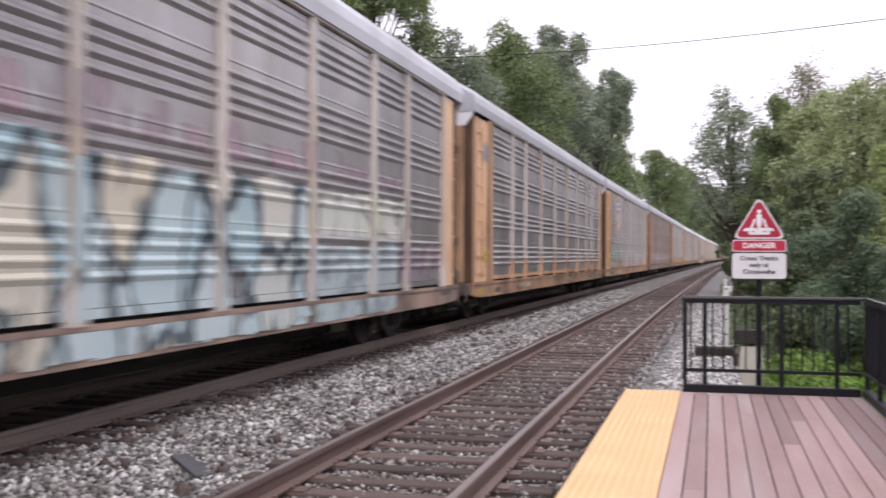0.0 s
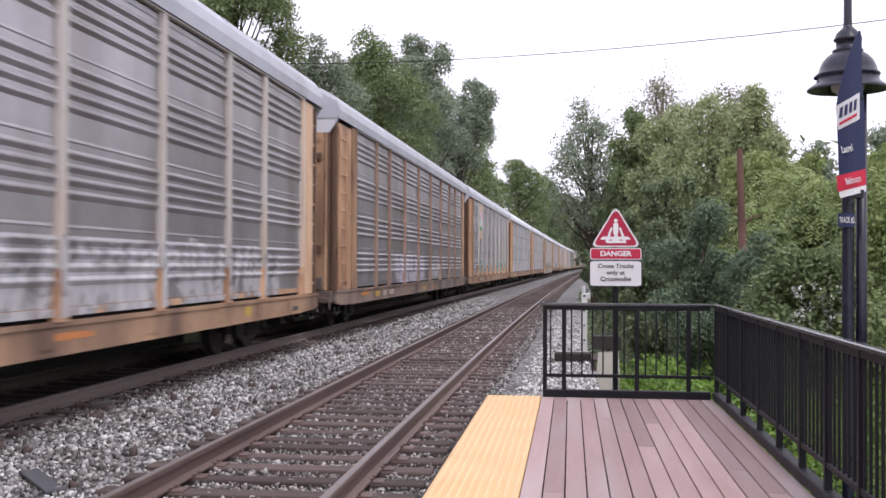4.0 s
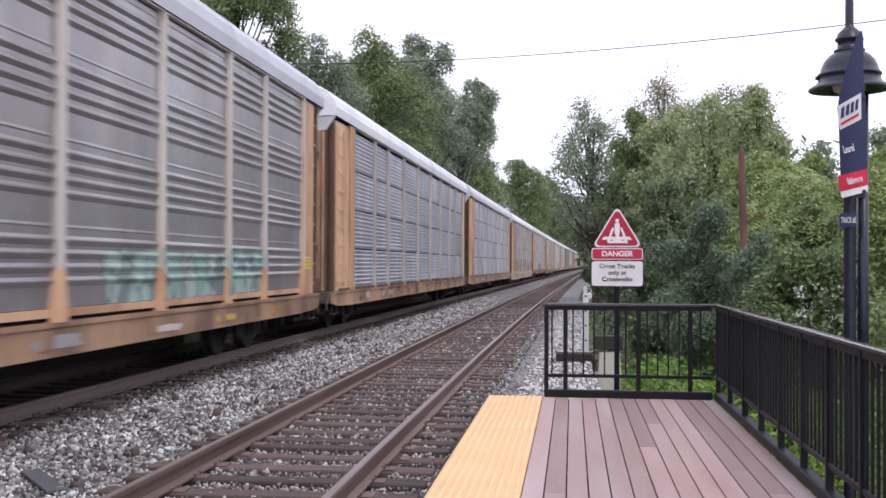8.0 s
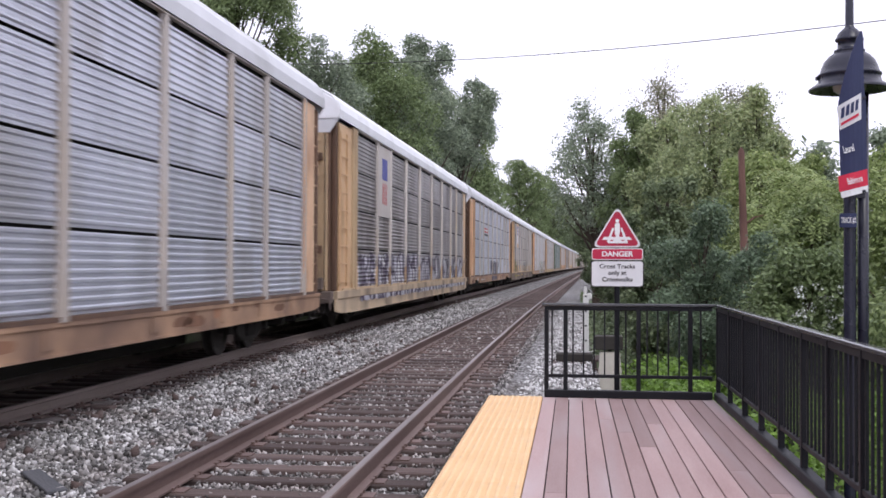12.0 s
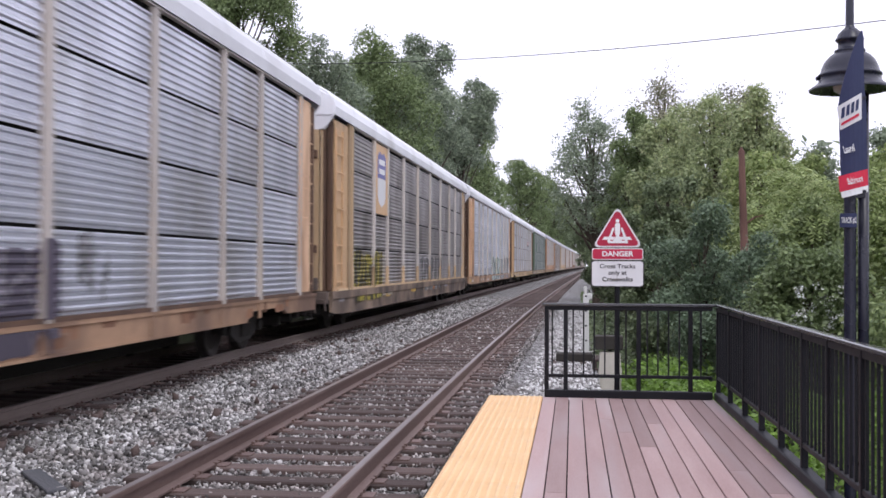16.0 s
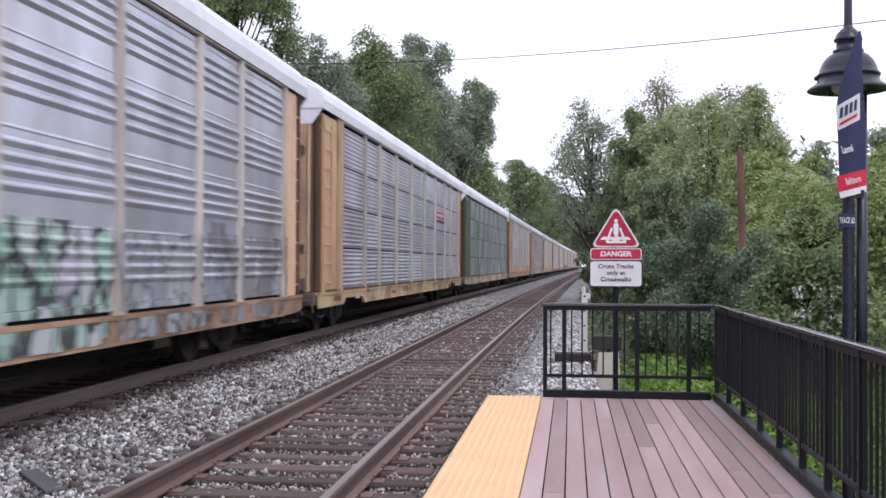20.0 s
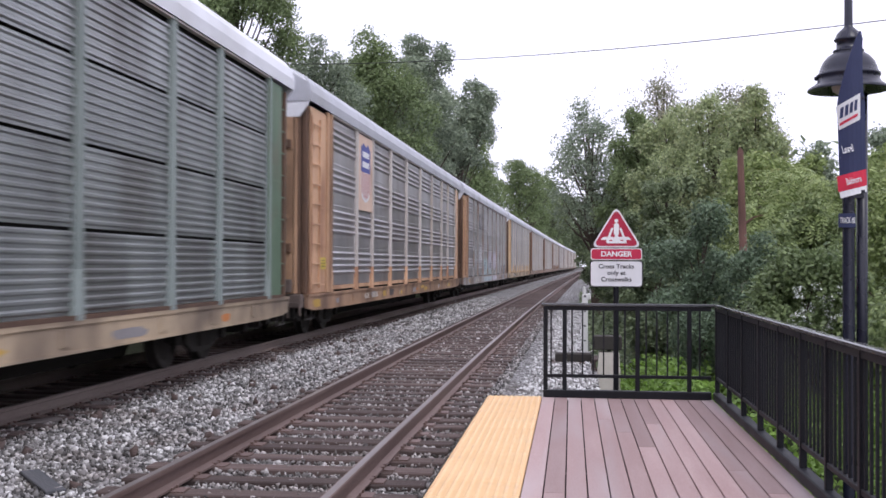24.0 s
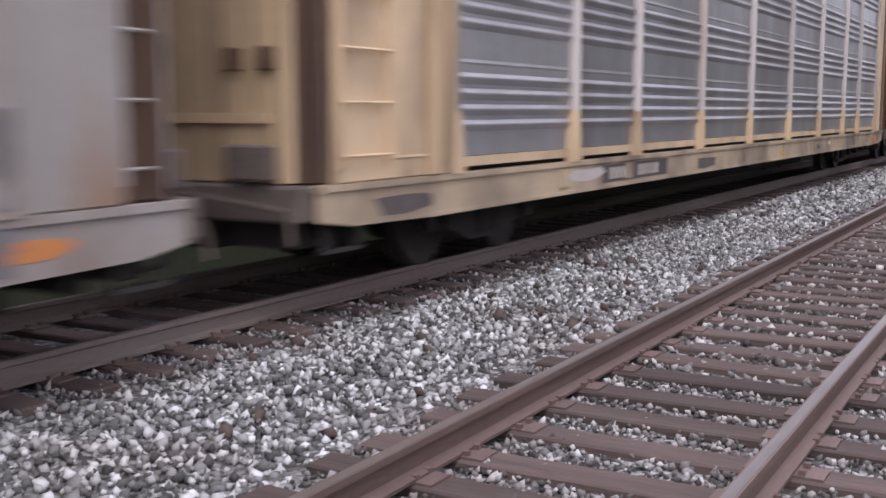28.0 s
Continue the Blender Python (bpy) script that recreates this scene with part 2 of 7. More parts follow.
M_LAMP = mat("lamp_dark_metal", (0.012, 0.013, 0.026), (0.02, 0.021, 0.038), rough=0.28, bump=0.03, specular=0.45)
M_LENS = mat("lamp_glass", (0.45, 0.45, 0.42), (0.40, 0.40, 0.38), rough=0.2, bump=0)
M_BARK = mat("bark", (0.12, 0.09, 0.07), (0.07, 0.055, 0.045), rough=0.95, scale=4, fine=30, stretch=(1, 1, 0.25), bump=0.8)
M_DEAD = mat("dead_brown_wood", (0.16, 0.085, 0.065), (0.11, 0.06, 0.05), rough=0.95, scale=4, fine=30, stretch=(1, 1, 0.25), bump=0.8)
M_WIRE = mat("cable", (0.05, 0.05, 0.05), rough=0.6, bump=0)
LEAF = [
    leaf_mat("leaves_deep", (0.085, 0.120, 0.070), (0.245, 0.30, 0.16)),
    leaf_mat("leaves_mid", (0.107, 0.153, 0.070), (0.307, 0.377, 0.167), (0.400, 0.428, 0.214)),
    leaf_mat("leaves_olive", (0.125, 0.18, 0.078), (0.35, 0.425, 0.19), (0.46, 0.48, 0.25)),
    leaf_mat("leaves_bluish", (0.134, 0.174, 0.130), (0.375, 0.435, 0.308)),
    leaf_mat("leaves_lime", (0.126, 0.176, 0.059), (0.333, 0.405, 0.162), (0.432, 0.468, 0.216)),
    leaf_mat("leaves_bright", (0.09, 0.16, 0.03), (0.25, 0.40, 0.08)),
    leaf_mat("leaves_autumn", (0.135, 0.14, 0.095), (0.31, 0.31, 0.21), (0.42, 0.34, 0.24)),
    leaf_mat("leaves_green", (0.10, 0.14, 0.07), (0.285, 0.36, 0.165)),
    # Leaf tone darkened in place of the shade behind and under the train.
    leaf_mat("leaves_shade_dark", (0.02, 0.03, 0.019), (0.06, 0.08, 0.043)),
    leaf_mat("leaves_feather", (0.085, 0.125, 0.082), (0.235, 0.315, 0.20)),
    leaf_mat("leaves_pale_olive", (0.165, 0.21, 0.105), (0.43, 0.49, 0.26), (0.52, 0.52, 0.32)),
]

# ---- builders ----


def part(name, bm, material, parent, label="", smooth=False):
    me = bpy.data.meshes.new(name)
    bm.normal_update()
    bm.to_mesh(me)
    bm.free()
    me.materials.append(material)
    if smooth:
        me.polygons.foreach_set("use_smooth", [True] * len(me.polygons))
    ob = new(name, me)
    ob.parent = parent
    if label:
        ob["label"] = label
    return ob


def thing(name, m, label, category, group="", kind=""):
    ob = new(name)
    ob.empty_display_size = 0.2
    ob.matrix_world = m
    return tagged(ob, label, category, group, kind)


def box(bm, x0, x1, y0, y1, z0, z1, bevel=0.0):
    v = [bm.verts.new(c) for c in ((x0, y0, z0), (x1, y0, z0), (x1, y1, z0), (x0, y1, z0), (x0, y0, z1), (x1, y0, z1), (x1, y1, z1), (x0, y1, z1))]
    fs = [bm.faces.new([v[i] for i in q]) for q in ((3, 2, 1, 0), (4, 5, 6, 7), (0, 1, 5, 4), (1, 2, 6, 5), (2, 3, 7, 6), (3, 0, 4, 7))]
    if bevel:
        bmesh.ops.bevel(bm, geom=list({e for q in fs for e in q.edges}), offset=bevel, segments=1, affect="EDGES")
    return bm


def cyl(bm, p0, p1, r0, r1=None, seg=10):
    r1 = r0 if r1 is None else r1
    p0, p1 = Vector(p0), Vector(p1)
    q = (p1 - p0).to_track_quat("Z", "Y")
    a = [bm.verts.new(p0 + q @ Vector((r0 * math.cos(i * math.tau / seg), r0 * math.sin(i * math.tau / seg), 0))) for i in range(seg)]
    b = [bm.verts.new(p1 + q @ Vector((r1 * math.cos(i * math.tau / seg), r1 * math.sin(i * math.tau / seg), 0))) for i in range(seg)]
    for i in range(seg):
        bm.faces.new((a[i], a[(i + 1) % seg], b[(i + 1) % seg], b[i]))
    bm.faces.new(list(reversed(a)))
    bm.faces.new(b)
    return bm


def lathe(bm, prof, seg=28, centre=(0, 0, 0)):
    rings = []
    for r, z in prof:
        rings.append([bm.verts.new((centre[0] + r * math.cos(i * math.tau / seg), centre[1] + r * math.sin(i * math.tau / seg), centre[2] + z)) for i in range(seg)])
    for a, b in zip(rings, rings[1:]):
        for i in range(seg):
            bm.faces.new((a[i], a[(i + 1) % seg], b[(i + 1) % seg], b[i]))
    return bm


def plate(bm, pts, axis, at, thick):
    """A flat plate: an outline in two axes, given thickness along the third ('x' or 'y')."""
    def w(u, v, d):
        return (d, u, v) if axis == "x" else (u, d, v)
    a = [bm.verts.new(w(u, v, at)) for u, v in pts]
    b = [bm.verts.new(w(u, v, at + thick)) for u, v in pts]
    k = len(pts)
    bm.faces.new(a)
    bm.faces.new(list(reversed(b)))
    for i in range(k):
        bm.faces.new((a[i], b[i], b[(i + 1) % k], a[(i + 1) % k]))
    bmesh.ops.recalc_face_normals(bm, faces=bm.faces)
    return bm


def sweep(bm, prof, path, closed=True):
    """A closed outline (offset across, height) carried along (x, y, z) stations."""
    rings = [[bm.verts.new((px + a, py, pz + h)) for a, h in prof] for px, py, pz in path]
    k = len(prof)
    for a, b in zip(rings, rings[1:]):
        for i in range(k if closed else k - 1):
            bm.faces.new((a[i], a[(i + 1) % k], b[(i + 1) % k], b[i]))
    if closed:
        bm.faces.new(rings[0])
        bm.faces.new(list(reversed(rings[-1])))
    return bm


def raw_mesh(name, verts, faces_flat, per, material, smooth=False):
    """A mesh straight from arrays; all faces have the same number of corners."""
    me = bpy.data.meshes.new(name)
    nf = len(faces_flat) // per
    me.vertices.add(len(verts))
    me.vertices.foreach_set("co", np.asarray(verts, dtype=np.float32).ravel())
    me.loops.add(len(faces_flat))
    me.loops.foreach_set("vertex_index", np.asarray(faces_flat, dtype=np.int32))
    me.polygons.add(nf)
    me.polygons.foreach_set("loop_start", np.arange(0, nf * per, per, dtype=np.int32))
    me.polygons.foreach_set("loop_total", np.full(nf, per, dtype=np.int32))
    me.update(calc_edges=True)
    me.materials.append(material)
    return me


def text_mesh(name, body, size, material, parent, m, width=1.0, bold=0.0, label=""):
    cu = bpy.data.curves.new(name, "FONT")
    cu.body, cu.size, cu.align_x, cu.align_y, cu.offset, cu.extrude = body, size, "CENTER", "CENTER", bold, 0.0015
    tmp = new("lettering_source", cu)
    me = bpy.data.meshes.new_from_object(tmp.evaluated_get(bpy.context.evaluated_depsgraph_get()))
    bpy.data.objects.remove(tmp)
    me.transform(Matrix.Diagonal((width, 1, 1, 1)))
    me.transform(m)
    me.materials.clear()
    me.materials.append(material)
    ob = new(name, me)
    ob.parent = parent
    if label:
        ob["label"] = label
    return ob


# ---- the line of the railway: straight at the platform, then a long curve to the right ----
TRACK_GAP = 4.586


def bend(y):
    """Sideways shift of the line at y: an easing into a gentle curve that tightens far off."""
    d = np.maximum(y - 8.0, 0.0)
    return 0.0215 * (d - 35.0 * (1 - np.exp(-d / 35.0))) + 2.0e-5 * np.maximum(y - 150.0, 0.0) ** 2


def heading(y):
    d = max(y - 8.0, 0.0)
    return -math.degrees(math.atan(0.0215 * (1 - math.exp(-d / 35.0)) + 4.0e-5 * max(y - 150.0, 0.0)))


STATIONS = [-60, -20, 0, 10, 20] + [20 + 8 * i for i in range(1, 80)]

# ---- ground and track bed ----
rng0 = np.random.default_rng(5)


def ground_height(x, y):
    x = x - bend(y)
    if x > 2.2:
        h = -0.42 - 0.5 * min(1, (x - 2.2) / 1.6)
        h += 1.6 * min(1, max(0, (x - 9) / 25))
    elif x < -7.6:
        # Bank added behind the train so that the view beneath it stays dark.
        h = -0.42 - 0.2 * min(1, (-7.6 - x) / 0.6) + 2.3 * min(1, max(0, (-8.0 - x) / 1.7)) + 1.5 * min(1, max(0, (-12 - x) / 20))
    else:
        h = -0.50
    return h + 0.06 * noise.noise(Vector((x * 0.4, y * 0.4, 0)))


def build_ground():
    xs = [-900, -300, -120, -60, -35, -22, -15, -12, -10.6, -9.7, -8.9, -8.0, -7.6, -4, 0, 2.2, 2.6, 3.1, 3.6, 4.2, 5, 6, 7.5, 9, 12, 16, 22, 34, 60, 120, 300, 900]
    ys = [-300, -80, -30, -10, -4, 0] + [2.0 * i for i in range(1, 26)] + [50 + 10 * i for i in range(1, 20)] + [300, 400, 550, 800, 1500]
    bm = bmesh.new()
    g = [[bm.verts.new((x + bend(min(y, 500)), y, ground_height(x + bend(min(y, 500)), min(y, 500)))) for x in xs] for y in ys]
    for j in range(len(ys) - 1):
        for i in range(len(xs) - 1):
            bm.faces.new((g[j][i], g[j][i + 1], g[j + 1][i + 1], g[j + 1][i]))
    ob = part("ground", bm, M_SOIL, None, smooth=True)
    tagged(ob, "brown soil with leaf litter and low green growth", "ground", kind="structure")
    bm = bmesh.new()
    prof = [(-7.9, -0.62), (-6.6, -0.30), (-5.9, -0.235), (-3.3, -0.235), (-2.9, -0.265), (-1.7, -0.265), (-1.35, -0.235), (1.35, -0.235), (1.75, -0.30), (2.7, -0.36), (3.2, -0.85), (-8.1, -0.85)]
    sweep(bm, prof, [(bend(y), y, 0) for y in STATIONS])
    bmesh.ops.recalc_face_normals(bm, faces=bm.faces)
    ob = part("track_bed", bm, M_BALLAST, None)
    tagged(ob, "grey crushed-stone ballast bed under the two tracks", "ballast", kind="structure")


build_ground()

RAIL_PROF = [(-0.036, 0.0), (0.036, 0.0), (0.037, -0.035), (0.012, -0.048), (0.010, -0.135), (0.068, -0.155), (0.068, -0.172), (-0.068, -0.172), (-0.068, -0.155), (-0.010, -0.135), (-0.012, -0.048), (-0.037, -0.035)]


def build_track(cx, name, label, steel):
    tr = thing(name, pose(cx, 0, 0), label, "railway track", "tracks", "structure")
    for side in (-0.7525, 0.7525):
        bm = bmesh.new()
        path = [(side + bend(y), y, 0) for y in STATIONS]
        sweep(bm, RAIL_PROF, path)
        bmesh.ops.recalc_face_normals(bm, faces=bm.faces)
        rail = part("rail", bm, steel, tr, "rusty brown steel rail")
        bm = bmesh.new()
        sweep(bm, [(-0.026, 0.0), (0.026, 0.0), (0.026, 0.003), (-0.026, 0.003)], path)
        bmesh.ops.recalc_face_normals(bm, faces=bm.faces)
        part("running_band", bm, M_RAILTOP, rail, "polished running band on the rail head")
    bm = bmesh.new()
    box(bm, -1.28, 1.28, -0.115, 0.115, -0.36, -0.178, bevel=0.012)
    tie_src = part("tie", bm, M_TIE, tr, "dark weathered timber tie")
    bm = bmesh.new()
    for sx in (-0.7525, 0.7525):
        box(bm, sx - 0.19, sx + 0.19, -0.09, 0.09, -0.178, -0.165)
        for ox in (-0.085, 0.085):
            for oy in (-0.06, 0.06):
                box(bm, sx + ox - 0.016, sx + ox + 0.016, oy - 0.016, oy + 0.016, -0.165, -0.14)
    pl_src = part("tie_plate", bm, M_RAIL, tie_src, "rusty tie plates with spike heads")
    rnd = random.Random(7)
    first = True
    y = -2.0
    while y < 78:
        m = pose(bend(y) + rnd.uniform(-0.03, 0.03), y + rnd.uniform(-0.03, 0.03), rnd.uniform(-0.012, 0.004), 0, 0, heading(y) + rnd.uniform(-1.2, 1.2))
        if first:
            t, first = tie_src, False
        else:
            t = new("tie", tie_src.data)
            t.parent = tr
            if y < 32:
                q = new("tie_plate", pl_src.data)
                q.parent = t
        t.matrix_basis = m
        y += 0.512
    bm = bmesh.new()
    while y < 260:
        c = bend(y)
        box(bm, c - 1.28, c + 1.28, y - 0.115, y + 0.115, -0.36, -0.18)
        y += 0.512
    tagged(part("far_ties", bm, M_TIE, tr), "dark timber ties running into the distance", kind="stuff")
    return tr


build_track(0.0, "track_near", "empty railway track with rusty rails on timber ties", M_RAIL)
build_track(-TRACK_GAP, "track_far", "railway track under the passing freight train", M_RAILDUST)


def stones(name, regions, count_per_m2, size, seed, label, material=None):
    """Loose crushed stones scattered over strips (x0, x1, y0, y1, z); each one an uneven eight-sided chip."""
    r = np.random.default_rng(seed)
    cs = []
    for x0, x1, y0, y1, z in regions:
        k = int((x1 - x0) * (y1 - y0) * count_per_m2)
        p = np.column_stack([r.uniform(x0, x1, k), r.uniform(y0, y1, k), np.full(k, z)])
        p[:, 0] += bend(p[:, 1])
        cs.append(p)
    c = np.concatenate(cs)
    k = len(c)
    base = np.array([(1, 0, 0), (-1, 0, 0), (0, 1, 0), (0, -1, 0), (0, 0, 1), (0, 0, -1)], float)
    f = np.array([(0, 2, 4), (2, 1, 4), (1, 3, 4), (3, 0, 4), (2, 0, 5), (1, 2, 5), (3, 1, 5), (0, 3, 5)])
    s = size * r.uniform(0.55, 1.25, (k, 1, 1)) * r.uniform(0.45, 1.35, (k, 1, 3))
    v = base[None] * s * r.uniform(0.7, 1.25, (k, 6, 1))
    q = r.normal(size=(k, 3, 3))
    q, _ = np.linalg.qr(q)
    v = np.einsum("kij,knj->kni", q, v) + c[:, None, :] + np.column_stack([np.zeros((k, 2)), r.uniform(-0.02, 0.025, k)])[:, None, :]
    faces = (f[None] + 6 * np.arange(k)[:, None, None]).ravel()
    ob = new(name, raw_mesh(name, v.reshape(-1, 3), faces, 3, material or M_STONE))
    return tagged(ob, label, "gravel", kind="stuff")


BETWEEN, CRIBS, SHOULDER = "loose grey and white crushed ballast stones between the tracks", "grey stones lying in the cribs between timber ties", "pale ballast shoulder beside the empty track"
stones("ballast_stones", [(-3.35, -1.28, 4.5, 15, -0.258)], 760, 0.034, 3, BETWEEN)
stones("ballast_stones", [(-3.3, -1.28, 15, 30, -0.258)], 500, 0.036, 4, BETWEEN)
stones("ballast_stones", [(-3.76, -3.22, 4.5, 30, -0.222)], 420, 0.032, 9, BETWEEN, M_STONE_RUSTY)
stones("timber_chunks", [(-3.5, -1.25, 4.5, 26, -0.232)], 1.5, 0.085, 10, "dark chunks of old timber among the stones", M_TIE)
stones("ballast_stones", [(-3.6, -1.28, 30, 60, -0.255)], 170, 0.05, 5, BETWEEN)
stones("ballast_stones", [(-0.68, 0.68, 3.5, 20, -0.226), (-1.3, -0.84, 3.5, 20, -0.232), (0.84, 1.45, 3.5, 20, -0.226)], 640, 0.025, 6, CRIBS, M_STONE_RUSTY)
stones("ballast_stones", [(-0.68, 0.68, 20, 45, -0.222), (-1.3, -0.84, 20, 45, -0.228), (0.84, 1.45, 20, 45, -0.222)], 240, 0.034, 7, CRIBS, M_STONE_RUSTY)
stones("ballast_stones", [(1.3, 2.85, 11.0, 24, -0.32), (1.3, 2.7, 24, 50, -0.32)], 620, 0.036, 8, SHOULDER, M_STONE_PALE)
# ---- platform ----
DECK_Z, DECK_END = 0.119, 12.24


def build_platform():
    pf = thing("platform", pose(0, 0, 0), "low station platform of reddish composite boards with a yellow edge", "platform", kind="structure")
    rnd = random.Random(11)
    x = 2.115
    joints = {0: [2.0], 1: [7.1], 2: [3.4], 3: [6.9], 4: [10.54], 5: [9.75], 6: [8.99], 7: [10.31], 8: [5.2], 9: [4.4], 10: [8.04], 11: [7.27], 12: [2.6]}
    for i in range(13):
        cuts = [-6.0] + joints.get(i, [6.0]) + [DECK_END]
        if cuts[1] - cuts[0] > 5:
            cuts.insert(1, cuts[1] - 3.66)
        for a, b in zip(cuts, cuts[1:]):
            bm = bmesh.new()
            box(bm, 0.0045, 0.142, a + 0.002, b - 0.002, -0.025, 0, bevel=0.003)
            ob = part("deck_board", bm, M_DECK, pf)
            ob.location = (x, 0, DECK_Z)
        x += 0.1465
    bm = bmesh.new()
    for k in range(18):
        y = -5.9 + k * 1.06
        box(bm, 1.55, 4.05, y, y + 0.09, -0.2, DECK_Z - 0.03)
    box(bm, 1.56, 1.66, -6, DECK_END - 0.01, -0.25, DECK_Z - 0.045)
    box(bm, 3.9, 4.0, -6, DECK_END - 0.01, -0.25, DECK_Z - 0.03)
    part("subframe", bm, M_JOIST, pf, "dark timber frame under the boards")
    bm = bmesh.new()
    for k in range(5):
        for xx in (1.7, 3.8):
            box(bm, xx - 0.08, xx + 0.08, -5.5 + k * 4.3, -5.34 + k * 4.3, -1.0, -0.2)
    tagged(part("footings", bm, M_CONC, pf, "concrete footings"), kind="stuff")
    y = DECK_END
    while y > -5:
        bm = bmesh.new()
        box(bm, 1.5, 2.112, y - 1.217, y - 0.002, DECK_Z - 0.04, DECK_Z + 0.002, bevel=0.004)
        tile = part("tactile_tile", bm, M_YELLOW, pf, "yellow tactile warning tile")
        if y > 1:
            r, vs, fs = 0.0125, [], []
            for i in range(10):
                for j in range(20):
                    cx, cy = 1.53 + i * 0.061, y - 1.19 + j * 0.0605
                    o = len(vs)
                    for q in range(6):
                        vs.append((cx + 1.5 * r * math.cos(q * math.tau / 6), cy + 1.5 * r * math.sin(q * math.tau / 6), DECK_Z + 0.002))
                    for q in range(6):
                        vs.append((cx + r * math.cos(q * math.tau / 6), cy + r * math.sin(q * math.tau / 6), DECK_Z + 0.0095))
                    for q in range(6):
                        fs += [(o + q, o + (q + 1) % 6, o + 6 + (q + 1) % 6, o + 6 + q)]
                    fs += [(o + 6, o + 7, o + 8, o + 9), (o + 6, o + 9, o + 10, o + 11)]
            me = bpy.data.meshes.new("domes")
            me.from_pydata(vs, [], fs)
            me.materials.append(M_DOME)
            d = new("domes", me)
            d.parent = tile
            tagged(d, "rows of raised yellow warning domes", kind="stuff")
        y -= 1.22
    bm = bmesh.new()
    box(bm, 1.488, 1.499, -6, DECK_END, DECK_Z - 0.16, DECK_Z - 0.002)
    part("edge_fascia", bm, M_JOIST, pf, "dark edge board facing the track")
    return pf


build_platform()


def build_railing(name, m, length, posts, label, picket=0.118):
    """A black metal railing along local +x, from its base kerb up to the cap rail."""
    rl = thing(name, m, label, "railing", "platform railings")
    bm = bmesh.new()
    box(bm, 0, length, -0.045, 0.045, 0.0, 0.085, bevel=0.008)
    part("kerb", bm, M_BLACK, rl, "black base kerb")
    bm = bmesh.new()
    box(bm, -0.03, length + 0.03, -0.033, 0.033, 1.03, 1.065, bevel=0.008)
    part("cap_rail", bm, M_RAILCAP, rl, "glossy black cap rail")
    bm = bmesh.new()
    box(bm, 0, length, -0.017, 0.017, 0.225, 0.262, bevel=0.004)
    part("bottom_rail", bm, M_BLACK, rl)
    bm = bmesh.new()
    box(bm, 0, length, -0.017, 0.017, 0.985, 1.029, bevel=0.004)
    part("top_rail", bm, M_BLACK, rl)
    bm = bmesh.new()
    box(bm, -0.024, 0.024, -0.024, 0.024, 0.0, 1.03, bevel=0.005)
    src = part("post", bm, M_BLACK, rl)
    for i, p in enumerate(posts):
        ob = src if i == 0 else new("post", src.data)
        ob.parent = rl
        ob.location = (p, 0, 0)
    bm = bmesh.new()
    box(bm, -0.0085, 0.0085, -0.0085, 0.0085, 0.25, 1.0)
    src = part("picket", bm, M_BLACK, rl)
    k, first = picket * 0.7, True
    while k < length - 0.05:
        if min(abs(k - p) for p in posts) > 0.05:
            ob = src if first else new("picket", src.data)
            first = False
            ob.parent = rl
            ob.location = (k, 0, 0)
        k += picket
    return rl


build_railing("railing", pose(2.135, DECK_END - 0.02, DECK_Z), 1.86, [0.02, 0.235, 1.05, 1.62], "black metal railing across the end of the platform")
build_railing("railing", pose(4.06, DECK_END - 0.02, DECK_Z, 0, 0, -90), 16.0, [0.02, 0.92, 1.85, 2.75, 3.62, 4.45, 5.2, 6.0, 6.9, 7.8, 8.7, 9.6, 10.5, 11.4, 12.3, 13.2, 14.1, 15.0, 15.9], "long black metal railing down the side of the platform", picket=0.115)


# ---- warning sign ----
def rounded(w, h, r, k=4):
    pts = []
    for cx, cy, a0 in ((w / 2 - r, h / 2 - r, 0), (-w / 2 + r, h / 2 - r, 90), (-w / 2 + r, -h / 2 + r, 180), (w / 2 - r, -h / 2 + r, 270)):
        for i in range(k + 1):
            a = radians(a0 + 90 * i / k)
            pts.append((cx + r * math.cos(a), cy + r * math.sin(a)))
    return pts


def rounded_tri(w, h, r):
    c = [Vector((-w / 2, 0)), Vector((w / 2, 0)), Vector((0, h))]
    pts = []
    for i in range(3):
        p, a, b = c[i], (c[i - 1] - c[i]).normalized(), (c[(i + 1) % 3] - c[i]).normalized()
        for k in range(5):
            d = (a * (1 - k / 4) + b * (k / 4))
            s = r * (1.0 if k in (0, 4) else 0.82 if k in (1, 3) else 0.75)
            pts.append(tuple(p + d * s * (1.0 if k in (0, 4) else 0.9)))
    return pts


